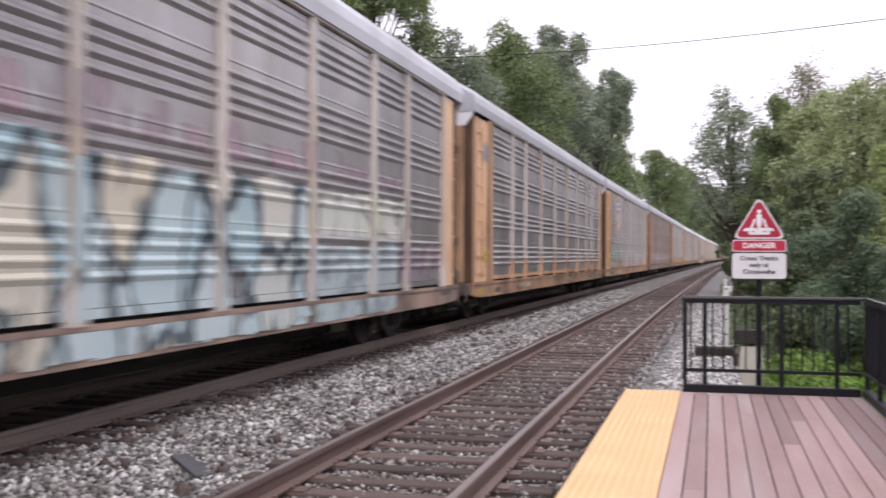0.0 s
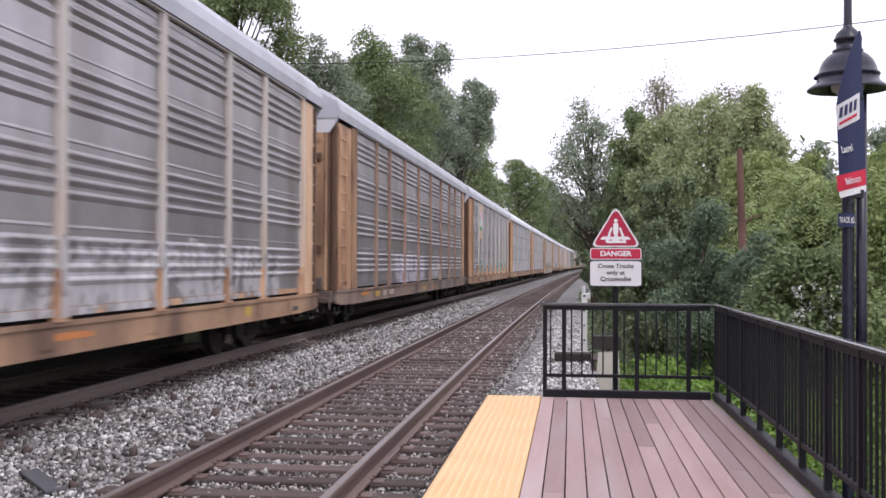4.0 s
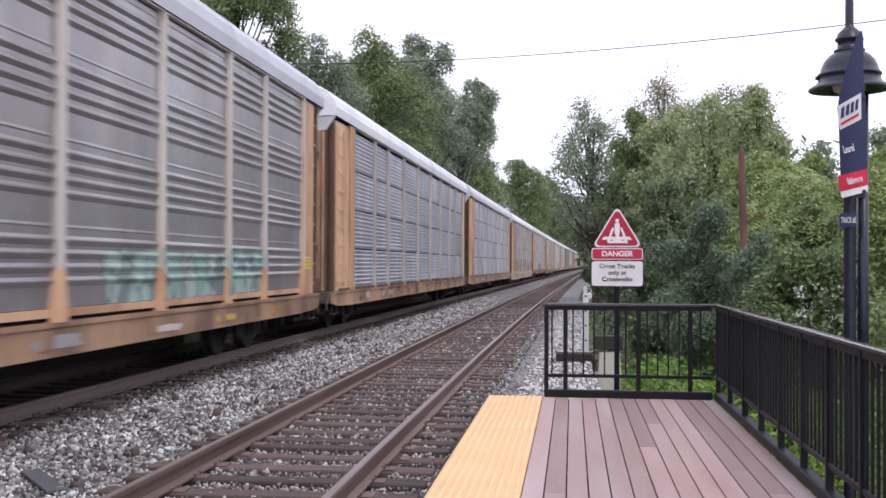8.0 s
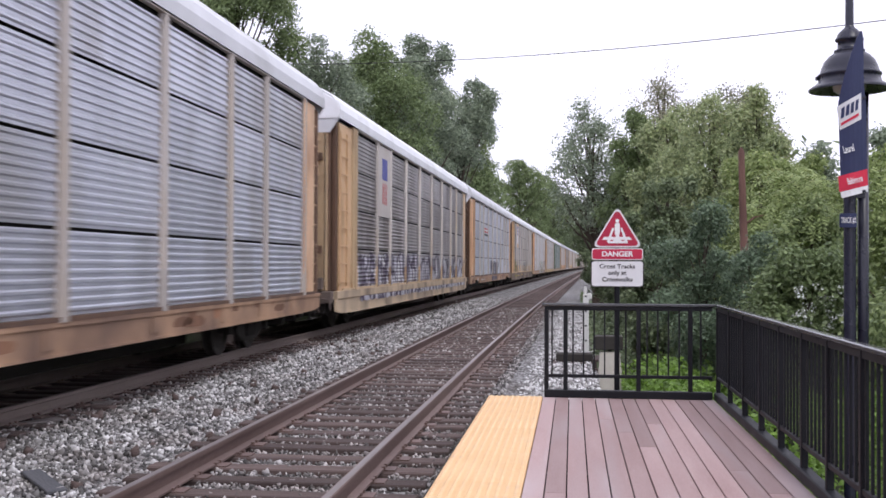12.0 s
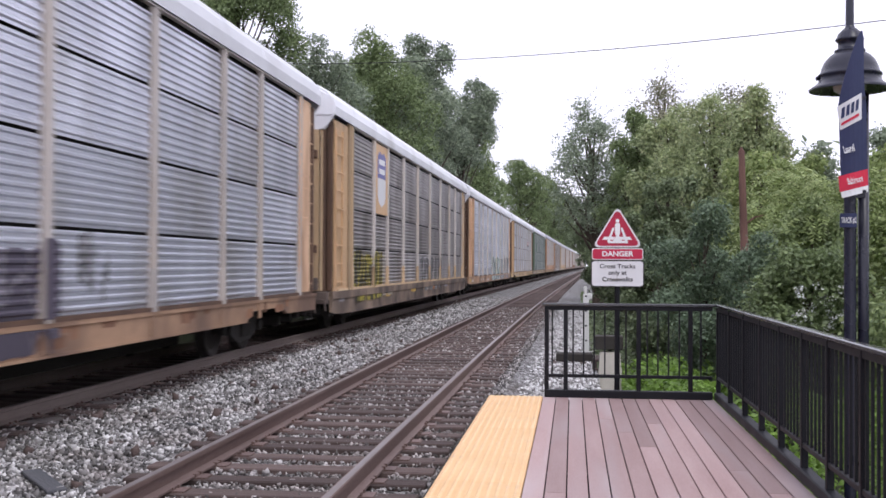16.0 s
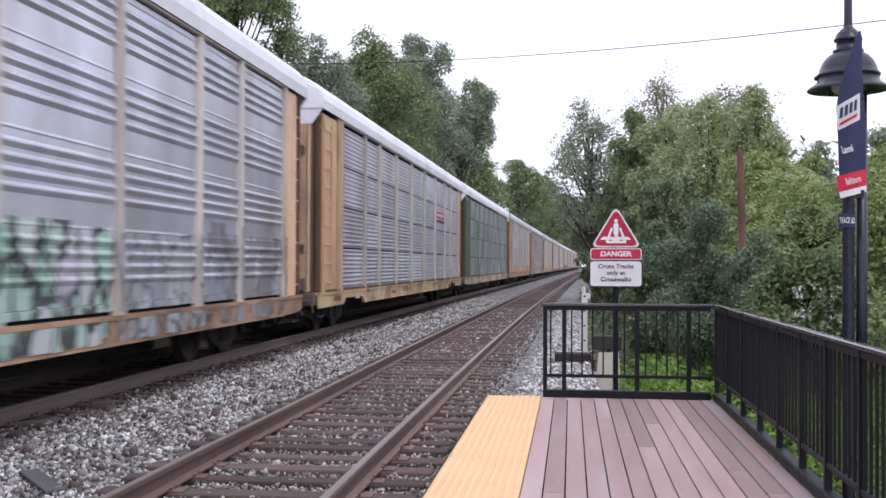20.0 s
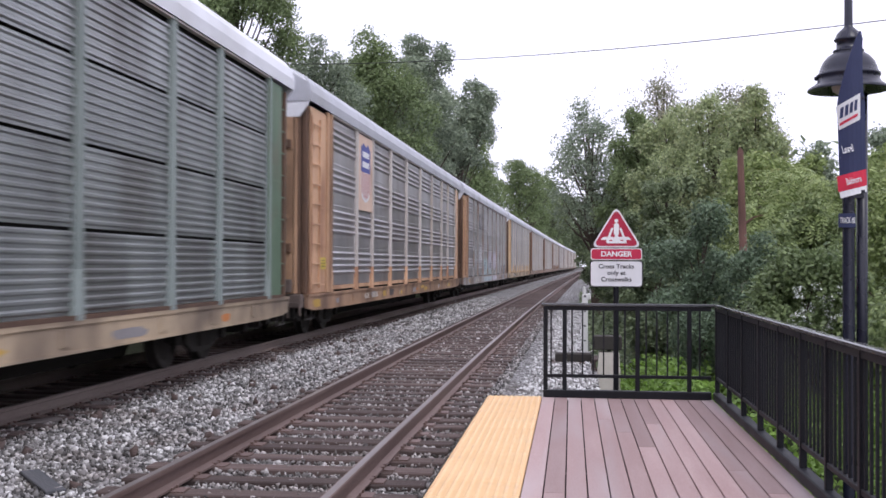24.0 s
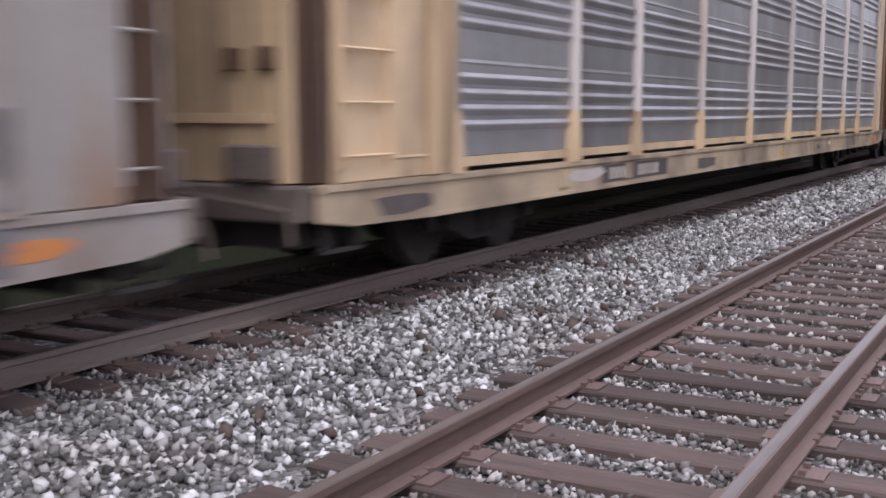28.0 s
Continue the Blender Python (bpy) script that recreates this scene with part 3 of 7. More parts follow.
def build_sign():
    s = thing("warning_sign", pose(2.975, 12.9, 0), "red triangular danger sign over a white notice on a dark post", "sign")
    bm = bmesh.new()
    cyl(bm, (0, 0.035, -0.85), (0, 0.035, 1.95), 0.032, seg=12)
    part("post", bm, M_BLACK, s, "dark round post")

    def flat(name, pts, zc, at, thick, m, label=""):
        bm = bmesh.new()
        plate(bm, [(u, v + zc) for u, v in pts], "y", at, thick)
        return part(name, bm, m, s, label)
    flat("triangle_border", rounded_tri(0.60, 0.497, 0.07), 1.828, 0.0, -0.004, M_SIGNW)
    flat("triangle_panel", rounded_tri(0.535, 0.445, 0.06), 1.846, -0.0042, -0.002, M_SIGNR, "crimson triangular panel")
    # the pictogram as plain shapes: sleepers, bed and an upright mark
    flat("pictogram_bar", [(-0.185, 0.072), (-0.04, 0.072), (-0.03, 0.108), (-0.155, 0.108)], 1.846, -0.0064, -0.001, M_SIGNW)
    flat("pictogram_bar", [(0.03, 0.072), (0.175, 0.072), (0.145, 0.108), (0.02, 0.108)], 1.846, -0.0064, -0.001, M_SIGNW)
    flat("pictogram_track", [(-0.11, 0.03), (0.12, 0.03), (0.12, 0.06), (0.05, 0.06), (0.01, 0.15), (0.0, 0.15), (-0.05, 0.06), (-0.11, 0.06)], 1.846, -0.0076, -0.001, M_SIGNW)
    for sx in (-1, 1):
        flat("pictogram_rail", [(sx * 0.035, 0.215), (sx * 0.06, 0.215), (sx * 0.125, 0.045), (sx * 0.09, 0.045)], 1.846, -0.0100, -0.001, M_SIGNW)
    flat("pictogram_upright", rounded(0.06, 0.15, 0.025), 2.045, -0.0088, -0.001, M_SIGNW)
    flat("pictogram_dot", rounded(0.045, 0.045, 0.02), 2.145, -0.0064, -0.001, M_SIGNW)
    flat("danger_border", rounded(0.606, 0.138, 0.03), 1.748, 0.0, -0.004, M_SIGNW)
    flat("danger_panel", rounded(0.585, 0.117, 0.025), 1.748, -0.0042, -0.002, M_SIGNR, "crimson panel with white letters")
    flat("notice_border", rounded(0.625, 0.318, 0.035), 1.514, 0.0, -0.004, M_SIGNK)
    flat("notice_panel", rounded(0.602, 0.295, 0.028), 1.514, -0.0042, -0.002, M_SIGNW, "white notice with black letters")
    up = Matrix.Rotation(radians(90), 4, "X")

    def word(body, z, size, m, width, bold):
        text_mesh("lettering", body, size, m, s, Matrix.Translation((0, -0.0085, z)) @ up, width, bold)
    word("DANGER", 1.748, 0.084, M_SIGNW, 1.08, 0.003)
    word("Cross Tracks", 1.601, 0.072, M_SIGNK, 1.08, 0.0012)
    word("only at", 1.524, 0.072, M_SIGNK, 1.08, 0.0012)
    word("Crosswalks", 1.446, 0.072, M_SIGNK, 1.08, 0.0012)
    for z, x in ((2.24, 0.0), (1.865, 0.0), (1.655, -0.28), (1.655, 0.28), (1.37, -0.28), (1.37, 0.28)):
        bm = bmesh.new()
        cyl(bm, (x, -0.0, z), (x, -0.011, z), 0.006, seg=8)
        part("bolt", bm, M_RAILTOP, s, "small bolt head")


build_sign()


# ---- platform lamp with its banner ----
def build_lamp():
    g = ground_height(4.9, 9.5)
    lp = thing("platform_lamp", pose(4.8, 9.5, 0), "dark bell-shaped platform lamp on a black pole with a navy banner", "lamp")
    bm = bmesh.new()
    lathe(bm, [(0.10, g - 0.1), (0.10, g + 0.3), (0.075, g + 0.36), (0.052, g + 0.5), (0.05, 3.0), (0.036, 3.6), (0.03, 4.6), (0.0, 4.62)], 16)
    part("pole", bm, M_LAMP, lp, "black round lamp pole", smooth=True)
    bm = bmesh.new()
    lathe(bm, [(0.335, 3.122), (0.337, 3.135), (0.315, 3.152), (0.268, 3.185), (0.256, 3.205), (0.252, 3.238), (0.262, 3.246), (0.262, 3.262), (0.243, 3.272), (0.233, 3.315), (0.208, 3.372), (0.168, 3.418), (0.118, 3.447), (0.128, 3.455), (0.126, 3.468), (0.10, 3.474), (0.096, 3.538), (0.112, 3.546), (0.119, 3.558), (0.110, 3.572), (0.096, 3.61), (0.062, 3.645), (0.042, 3.662), (0.036, 3.68)], 36)
    shade = part("shade", bm, M_LAMP, lp, "dark grey bell lamp shade with a flared rim", smooth=True)
    bm = bmesh.new()
    lathe(bm, [(0.334, 3.123), (0.30, 3.128), (0.24, 3.17), (0.10, 3.2)], 36)
    part("reflector", bm, M_LAMP, shade, "inner face of the shade", smooth=True)
    bm = bmesh.new()
    lathe(bm, [(0.0, 3.085), (0.08, 3.09), (0.13, 3.12), (0.14, 3.16)], 24)
    part("lens", bm, M_LENS, shade, "frosted lamp glass", smooth=True)
    bm = bmesh.new()
    cyl(bm, (-0.243, 0.03, 3.235), (-0.275, 0.03, 3.235), 0.018, seg=8)
    part("latch", bm, M_LAMP, shade, "small side latch")
    bm = bmesh.new()
    cyl(bm, (0.115, 0.02, g - 0.1), (0.115, 0.02, 3.1), 0.047, seg=14)
    part("second_pole", bm, M_LAMP, lp, "black round banner pole", smooth=True)
    for z in (2.22, 3.02):
        bm = bmesh.new()
        box(bm, -0.02, 0.12, -0.03, 0.03, z - 0.02, z + 0.02)
        part("bracket", bm, M_LAMP, lp)
    # the banner: a cloth blade in front of the lamp, bowed a little, with bands and an emblem
    def bow(x):
        return -0.36 - 0.05 * math.sin((x + 0.18) * 13.0)

    def cloth(name, pts, m, out, label=""):
        """A thin bowed sheet from an outline of (x, z) pairs: left edge downwards, then right edge downwards."""
        left, right = pts
        bm = bmesh.new()
        n = 6
        grid = []
        for (xa, za), (xb, zb) in zip(left, right):
            grid.append([bm.verts.new((xa + (xb - xa) * k / n, bow(xa + (xb - xa) * k / n) - out, za + (zb - za) * k / n)) for k in range(n + 1)])
        back = [[bm.verts.new((v.co.x, v.co.y + 0.005, v.co.z)) for v in row] for row in grid]
        for a, c in ((grid, 1), (back, -1)):
            for r0, r1 in zip(a, a[1:]):
                for k in range(n):
                    q = (r0[k], r1[k], r1[k + 1], r0[k + 1])
                    bm.faces.new(q if c > 0 else tuple(reversed(q)))
        rim = grid[0] + [r[-1] for r in grid[1:]] + list(reversed(grid[-1][:-1])) + [r[0] for r in reversed(grid[1:-1])]
        brim = back[0] + [r[-1] for r in back[1:]] + list(reversed(back[-1][:-1])) + [r[0] for r in reversed(back[1:-1])]
        for k in range(len(rim)):
            bm.faces.new((rim[k - 1], rim[k], brim[k], brim[k - 1]))
        bmesh.ops.recalc_face_normals(bm, faces=bm.faces)
        return part(name, bm, m, lp, label)
    cloth("banner", ([(-0.012, 3.551), (-0.047, 3.481), (-0.087, 3.365), (-0.132, 3.202), (-0.168, 3.04), (-0.181, 2.947), (-0.172, 2.644), (-0.163, 2.328), (-0.154, 2.179)],
                     [(0.002, 3.55), (0.015, 3.49), (0.015, 3.36), (0.015, 3.20), (0.024, 3.04), (0.038, 2.95), (0.041, 2.66), (0.046, 2.38), (0.051, 2.235)]), M_NAVY, 0.0, "navy blue hanging banner")
    cloth("banner_red_band", ([(-0.181, 2.356), (-0.172, 2.226)], [(0.047, 2.416), (0.052, 2.282)]), M_BANRED, 0.003, "red lower band of the banner")
    cloth("banner_white_band", ([(-0.166, 2.226), (-0.154, 2.175)], [(0.052, 2.282), (0.052, 2.23)]), M_SIGNW, 0.003, "white foot of the banner")
    cloth("emblem_panel", ([(-0.19, 2.933), (-0.168, 2.737)], [(-0.007, 3.04), (-0.007, 2.821)]), M_SIGNW, 0.003, "white emblem panel")
    for k in range(4):
        x = -0.158 + 0.035 * k
        cloth("emblem_bar", ([(x, 2.915 + 0.55 * (x + 0.16)), (x - 0.006, 2.828 + 0.55 * (x + 0.16))], [(x + 0.023, 2.93 + 0.55 * (x + 0.16)), (x + 0.017, 2.84 + 0.55 * (x + 0.16))]), M_NAVY, 0.006)
    cloth("emblem_stripe", ([(-0.162, 2.795), (-0.162, 2.772)], [(-0.03, 2.872), (-0.03, 2.848)]), M_BANRED, 0.006, "red stripe of the emblem")
    bm = bmesh.new()
    for z in (2.23, 3.0):
        box(bm, 0.0, 0.03, -0.40, 0.0, z - 0.012, z + 0.012)
    part("banner_arm", bm, M_LAMP, lp, "short arms that hold the banner")
    up = Matrix.Rotation(radians(90), 4, "X")
    text_mesh("lettering", "Laurel", 0.085, M_SIGNW, lp, Matrix.Translation((-0.112, -0.424, 2.575)) @ Matrix.Rotation(radians(-14), 4, "Y") @ up, 0.42, 0.001)
    text_mesh("lettering", "Baltimore", 0.078, M_SIGNW, lp, Matrix.Translation((-0.065, -0.428, 2.319)) @ Matrix.Rotation(radians(-14), 4, "Y") @ up, 0.40, 0.001)
    bm = bmesh.new()
    box(bm, -0.10, 0.038, -0.08, -0.06, 1.945, 2.065, bevel=0.003)
    part("track_plate", bm, M_NAVY, lp, "small navy track number plate")
    text_mesh("lettering", "TRACK #2", 0.068, M_SIGNW, lp, Matrix.Translation((-0.03, -0.084, 2.004)) @ up, 0.40, 0.0015)


build_lamp()


# ---- trackside equipment ----
def build_trackside():
    p = thing("marker_post", pose(2.72, 22, -0.42), "short white trackside post with small black discs for holes", "post")
    bm = bmesh.new()
    box(bm, -0.06, 0.06, -0.05, 0.05, 0, 1.45, bevel=0.01)
    box(bm, -0.045, 0.015, -0.04, 0.04, 1.45, 1.6, bevel=0.015)
    box(bm, 0.05, 0.12, -0.04, 0.04, 1.34, 1.46, bevel=0.015)
    part("shaft", bm, M_WHITE, p)
    # Black discs stand in for the darkness inside the holes.
    for z in (0.5, 0.8, 1.1, 1.4):
        bm = bmesh.new()
        cyl(bm, (0, -0.056, z), (0, -0.049, z), 0.022, seg=8)
        part("bolt_hole", bm, M_SIGNK, p, "black disc standing in for a bolt hole")
    sm = thing("switch_machine", pose(2.35, 21.3, -0.36), "dark low switch machine beside the track", "switch machine")
    bm = bmesh.new()
    box(bm, -0.22, 0.5, -0.2, 0.2, 0.08, 0.24, bevel=0.02)
    part("housing", bm, M_JOIST, sm)
    bm = bmesh.new()
    box(bm, -0.35, 0.6, -0.3, -0.12, 0, 0.08)
    part("bearer", bm, M_TIE, sm, "timber bearer")
    bm = bmesh.new()
    box(bm, -0.35, 0.6, 0.12, 0.3, 0, 0.08)
    part("bearer", bm, M_TIE, sm, "timber bearer")
    bx = thing("equipment_box", pose(3.1, 19, -0.78), "concrete equipment plinth with a dark cabinet on it", "equipment box")
    bm = bmesh.new()
    v = [bm.verts.new(c) for z, w in ((0, 0.24), (0.88, 0.17)) for c in ((-w, -w, z), (w, -w, z), (w, w, z), (-w, w, z))]
    for q in ((3, 2, 1, 0), (4, 5, 6, 7), (0, 1, 5, 4), (1, 2, 6, 5), (2, 3, 7, 6), (3, 0, 4, 7)):
        bm.faces.new([v[k] for k in q])
    part("plinth", bm, M_CONC, bx, "pale concrete plinth")
    bm = bmesh.new()
    box(bm, -0.26, 0.22, -0.2, 0.2, 0.92, 1.16, bevel=0.015)
    box(bm, -0.03, 0.03, -0.03, 0.03, 0.85, 0.92)
    part("cabinet", bm, M_JOIST, bx, "dark metal cabinet")
    for k in range(4):
        tm = thing("stacked_timber", pose(2.92, 20.2, -0.74 + 0.16 * k, 0, 0, 4 - 3 * k), "dark old timber stacked beside the track", "timber", "timber stack")
        bm = bmesh.new()
        box(bm, -0.16 + 0.03 * k, 0.16 - 0.02 * k, -0.5, 0.5, 0.0, 0.155, bevel=0.012)
        part("beam", bm, M_TIE, tm)


build_trackside()


def build_offcut(x, y, z, turn, length, width, tilt, material, label):
    sk = thing("timber_offcut", pose(x, y, z, 0, tilt, turn), label, "timber", "timber pieces on the ballast")
    bm = bmesh.new()
    box(bm, -length / 2, length / 2, -width / 2, width / 2, -0.02, 0.012, bevel=0.006)
    part("board", bm, material, sk)


M_SLATE = mat("weathered_slate_timber", (0.062, 0.066, 0.075), (0.10, 0.10, 0.108), rough=0.85, scale=3, fine=30, stretch=(0.3, 2, 2), bump=0.3)
M_GREYWOOD = mat("weathered_grey_timber", (0.21, 0.185, 0.175), (0.14, 0.122, 0.115), rough=0.9, scale=3, fine=30, stretch=(0.3, 2, 2), bump=0.3)
build_offcut(-1.94, 8.5, -0.205, -47, 0.78, 0.17, 3, M_SLATE, "flat dark slate-coloured timber piece lying on the ballast")
build_offcut(-3.6, 11.57, -0.19, 50, 0.55, 0.16, -2, M_GREYWOOD, "grey splintered timber piece beside the rail")
build_offcut(-3.55, 13.26, -0.19, 44, 0.4, 0.15, 3, M_GREYWOOD, "grey splintered timber piece beside the rail")
build_offcut(-1.85, 11.9, -0.235, 62, 0.22, 0.1, 9, M_SLATE, "short dark timber chip on the ballast")


# ---- overhead cable ----
def build_cable():
    cu = bpy.data.curves.new("overhead_cable", "CURVE")
    cu.dimensions, cu.bevel_depth, cu.bevel_resolution = "3D", 0.016, 1
    sp = cu.splines.new("POLY")
    a, b = Vector((30, 22, 9.7)), Vector((-22, 55, 12.75))
    sp.points.add(24)
    for i in range(25):
        f = i / 24
        q = a.lerp(b, f)
        sp.points[i].co = (q.x, q.y, q.z - 4 * 1.9 * f * (1 - f), 1)
    cu.materials.append(M_WIRE)
    tagged(new("overhead_cable", cu), "thin black overhead cable strung across the line", "cable")


build_cable()
# ---- freight train ----
CAR_L = 27.5
SIDE = 1.55
BAYS = [2.75, 2.0, 2.75, 2.85, 2.9, 2.85, 2.8, 2.0, 2.7]
BAY_Y = [-11.5]
for b_ in BAYS:
    BAY_Y.append(BAY_Y[-1] + b_)
EAVE = 5.03

GALV = {
    "bright": mat("galvanised_bright", (0.67, 0.69, 0.77), (0.48, 0.495, 0.56), rough=0.38, metal=0.55, scale=1.1, fine=26, bump=0.06, spread=0.1, stretch=(1, 1, 0.35), dirt=(0.40, 0.395, 0.41), dirt_scale=0.7, dirt_at=0.63),
    "grey": mat("galvanised_grey", (0.44, 0.428, 0.443), (0.29, 0.278, 0.288), rough=0.38, metal=0.55, scale=1.1, fine=26, bump=0.06, spread=0.12, stretch=(1, 1, 0.35), dirt=(0.28, 0.25, 0.24), dirt_scale=0.7, dirt_at=0.6),
    "tan": mat("galvanised_grimy", (0.470, 0.442, 0.454), (0.29, 0.27, 0.275), rough=0.38, metal=0.55, scale=1.0, fine=26, bump=0.06, spread=0.14, stretch=(1, 1, 0.3), dirt=(0.17, 0.145, 0.14), dirt_scale=0.8, dirt_at=0.6),
    "green": mat("galvanised_greenish", (0.347, 0.364, 0.364), (0.22, 0.235, 0.235), rough=0.38, metal=0.55, scale=1.0, fine=26, bump=0.06, spread=0.1, stretch=(1, 1, 0.3), dirt=(0.14, 0.135, 0.13), dirt_scale=0.7, dirt_at=0.6),
}
PAINT = {
    "orange": mat("faded_orange_paint", (0.79, 0.535, 0.345), (0.69, 0.445, 0.275), rough=0.6, scale=1.2, fine=22, bump=0.04, spread=0.08, dirt=(0.44, 0.25, 0.15), dirt_scale=1.1, dirt_at=0.6, stretch=(1, 1, 0.5)),
    "worn": mat("worn_orange_paint", (0.67, 0.43, 0.275), (0.57, 0.35, 0.215), rough=0.66, scale=1.2, fine=22, bump=0.05, spread=0.1, dirt=(0.34, 0.18, 0.11), dirt_scale=1.0, dirt_at=0.57, stretch=(1, 1, 0.5)),
    "tan": mat("faded_tan_paint", (0.707, 0.530, 0.344), (0.614, 0.446, 0.279), rough=0.65, scale=1.2, fine=22, bump=0.04, spread=0.08, dirt=(0.32, 0.22, 0.15), dirt_scale=1.1, dirt_at=0.62, stretch=(1, 1, 0.5)),
    "yellow": mat("faded_yellow_paint", (0.675, 0.455, 0.270), (0.585, 0.387, 0.221), rough=0.6, scale=1.2, fine=22, bump=0.04, spread=0.08, dirt=(0.33, 0.21, 0.11), dirt_scale=1.1, dirt_at=0.64, stretch=(1, 1, 0.5)),
    "brown": mat("rusty_brown_paint", (0.36, 0.22, 0.15), (0.27, 0.17, 0.12), rough=0.75, scale=1.2, fine=22, bump=0.06, spread=0.1, dirt=(0.17, 0.11, 0.085), dirt_scale=1.0, dirt_at=0.58, stretch=(1, 1, 0.5)),
    "green": mat("faded_green_paint", (0.12, 0.19, 0.12), (0.095, 0.145, 0.095), rough=0.6, scale=1.2, fine=22, bump=0.04, spread=0.08, dirt=(0.13, 0.13, 0.09), dirt_scale=1.1, dirt_at=0.62),
    "grey": mat("faded_grey_paint", (0.38, 0.35, 0.33), (0.30, 0.27, 0.25), rough=0.7, scale=1.2, fine=22, bump=0.05, spread=0.08, dirt=(0.30, 0.17, 0.10), dirt_scale=1.0, dirt_at=0.62, stretch=(1, 1, 0.5)),
}
# Door paints, mostly darkened for both grime and the shade between cars.
DOORS = {
    "green": PAINT["green"],
    "grey": mat("door_grey", (0.3, 0.27, 0.25), (0.23, 0.2, 0.185), rough=0.75, scale=1.3, fine=22, bump=0.05, dirt=(0.14, 0.10, 0.08), dirt_scale=1.1, dirt_at=0.58, stretch=(1, 1, 0.4)),
    "brown": mat("door_brown", (0.33, 0.21, 0.15), (0.25, 0.16, 0.115), rough=0.75, scale=1.3, fine=22, bump=0.05, dirt=(0.13, 0.085, 0.065), dirt_scale=1.1, dirt_at=0.58, stretch=(1, 1, 0.4)),
    "orange": mat("door_orange_grime_shade", (0.607, 0.385, 0.238), (0.508, 0.316, 0.193), rough=0.72, scale=1.3, fine=22, bump=0.05, dirt=(0.20, 0.12, 0.08), dirt_scale=1.1, dirt_at=0.58, stretch=(1, 1, 0.4)),
}
DOORS["worn"] = mat("door_worn_orange", (0.510, 0.317, 0.198), (0.405, 0.246, 0.150), rough=0.74, scale=1.3, fine=22, bump=0.05, dirt=(0.16, 0.095, 0.065), dirt_scale=1.1, dirt_at=0.55, stretch=(1, 1, 0.4))
PAINT["grimy"] = PAINT["tan"]
DOORS["grimy"] = DOORS["tan"] = DOORS["yellow"] = mat("door_tan_grime_shade", (0.562, 0.410, 0.255), (0.471, 0.342, 0.209), rough=0.72, scale=1.3, fine=22, bump=0.05, dirt=(0.24, 0.165, 0.11), dirt_scale=1.1, dirt_at=0.58, stretch=(1, 1, 0.4))
M_POST = mat("post_faded", (0.62, 0.575, 0.54), (0.52, 0.48, 0.455), rough=0.6, scale=1.5, fine=24, bump=0.05, dirt=(0.54, 0.44, 0.35), dirt_scale=1.1, dirt_at=0.62, stretch=(1, 1, 0.4))
M_POSTDULL = mat("post_dull_galvanised", (0.54, 0.495, 0.465), (0.45, 0.41, 0.385), rough=0.55, metal=0.2, scale=1.5, fine=24, bump=0.05, dirt=(0.50, 0.43, 0.36), dirt_scale=1.1, dirt_at=0.6, stretch=(1, 1, 0.4))
M_POSTGREEN = mat("post_greenish", (0.28, 0.325, 0.31), (0.22, 0.26, 0.25), rough=0.65, scale=1.5, fine=24, bump=0.05, stretch=(1, 1, 0.4))
M_POSTRED = mat("post_rusty", (0.40, 0.26, 0.20), (0.30, 0.20, 0.16), rough=0.7, scale=1.5, fine=24, bump=0.05, stretch=(1, 1, 0.4))
M_ROOF = mat("galvanised_roof", (0.77, 0.78, 0.82), (0.69, 0.70, 0.74), rough=0.5, metal=0.1, scale=0.9, fine=18, bump=0.04, spread=0.16, dirt=(0.60, 0.60, 0.62), dirt_scale=0.6, dirt_at=0.64)
M_ROOFDULL = mat("dull_galvanised_roof", (0.50, 0.51, 0.56), (0.43, 0.44, 0.485), rough=0.5, metal=0.1, scale=0.9, fine=18, bump=0.04, spread=0.16, dirt=(0.38, 0.38, 0.40), dirt_scale=0.6, dirt_at=0.62)
M_UNDER = mat("grimy_black_steel", (0.024, 0.022, 0.021), (0.042, 0.037, 0.034), rough=0.85, scale=3, fine=30, bump=0.2)
M_ENDSILL = mat("end_sill_grime", (0.17, 0.13, 0.115), (0.10, 0.08, 0.072), rough=0.85, scale=2.5, fine=30, bump=0.2)
M_CORNER = mat("shade_and_rust_brown", (0.15, 0.085, 0.055), (0.085, 0.055, 0.042), rough=0.85, scale=2.0, fine=30, bump=0.15, stretch=(1, 1, 0.4))
M_WHEEL = mat("wheel_steel", (0.032, 0.028, 0.026), (0.05, 0.043, 0.04), rough=0.75, metal=0.15)
M_GAPSHADE = mat("gap_shade_black", (0.012, 0.012, 0.014), (0.02, 0.02, 0.022), rough=0.9, bump=0)
M_BOARD = mat("emblem_board_peach", (0.70, 0.52, 0.41), (0.62, 0.455, 0.355), rough=0.65, scale=1.2, fine=22, bump=0.03, dirt=(0.48, 0.33, 0.25), dirt_scale=1.1, dirt_at=0.62)
M_STRIPE = mat("faded_red_stripe", (0.58, 0.27, 0.24), (0.52, 0.23, 0.20), rough=0.6, bump=0)
M_VIOLET = mat("faded_violet_blue", (0.15, 0.15, 0.36), (0.20, 0.20, 0.38), rough=0.6, scale=4, bump=0)
M_PLAC = mat("placard_yellow", (0.70, 0.54, 0.10), (0.62, 0.47, 0.09), rough=0.5, bump=0)
M_BLUE = mat("shield_blue", (0.07, 0.08, 0.33), (0.06, 0.07, 0.28), rough=0.5, bump=0)
M_RED = mat("shield_red", (0.50, 0.05, 0.06), (0.44, 0.05, 0.055), rough=0.5, bump=0)
M_PINK = mat("emblem_pink", (0.72, 0.35, 0.45), (0.66, 0.30, 0.40), rough=0.5, bump=0)
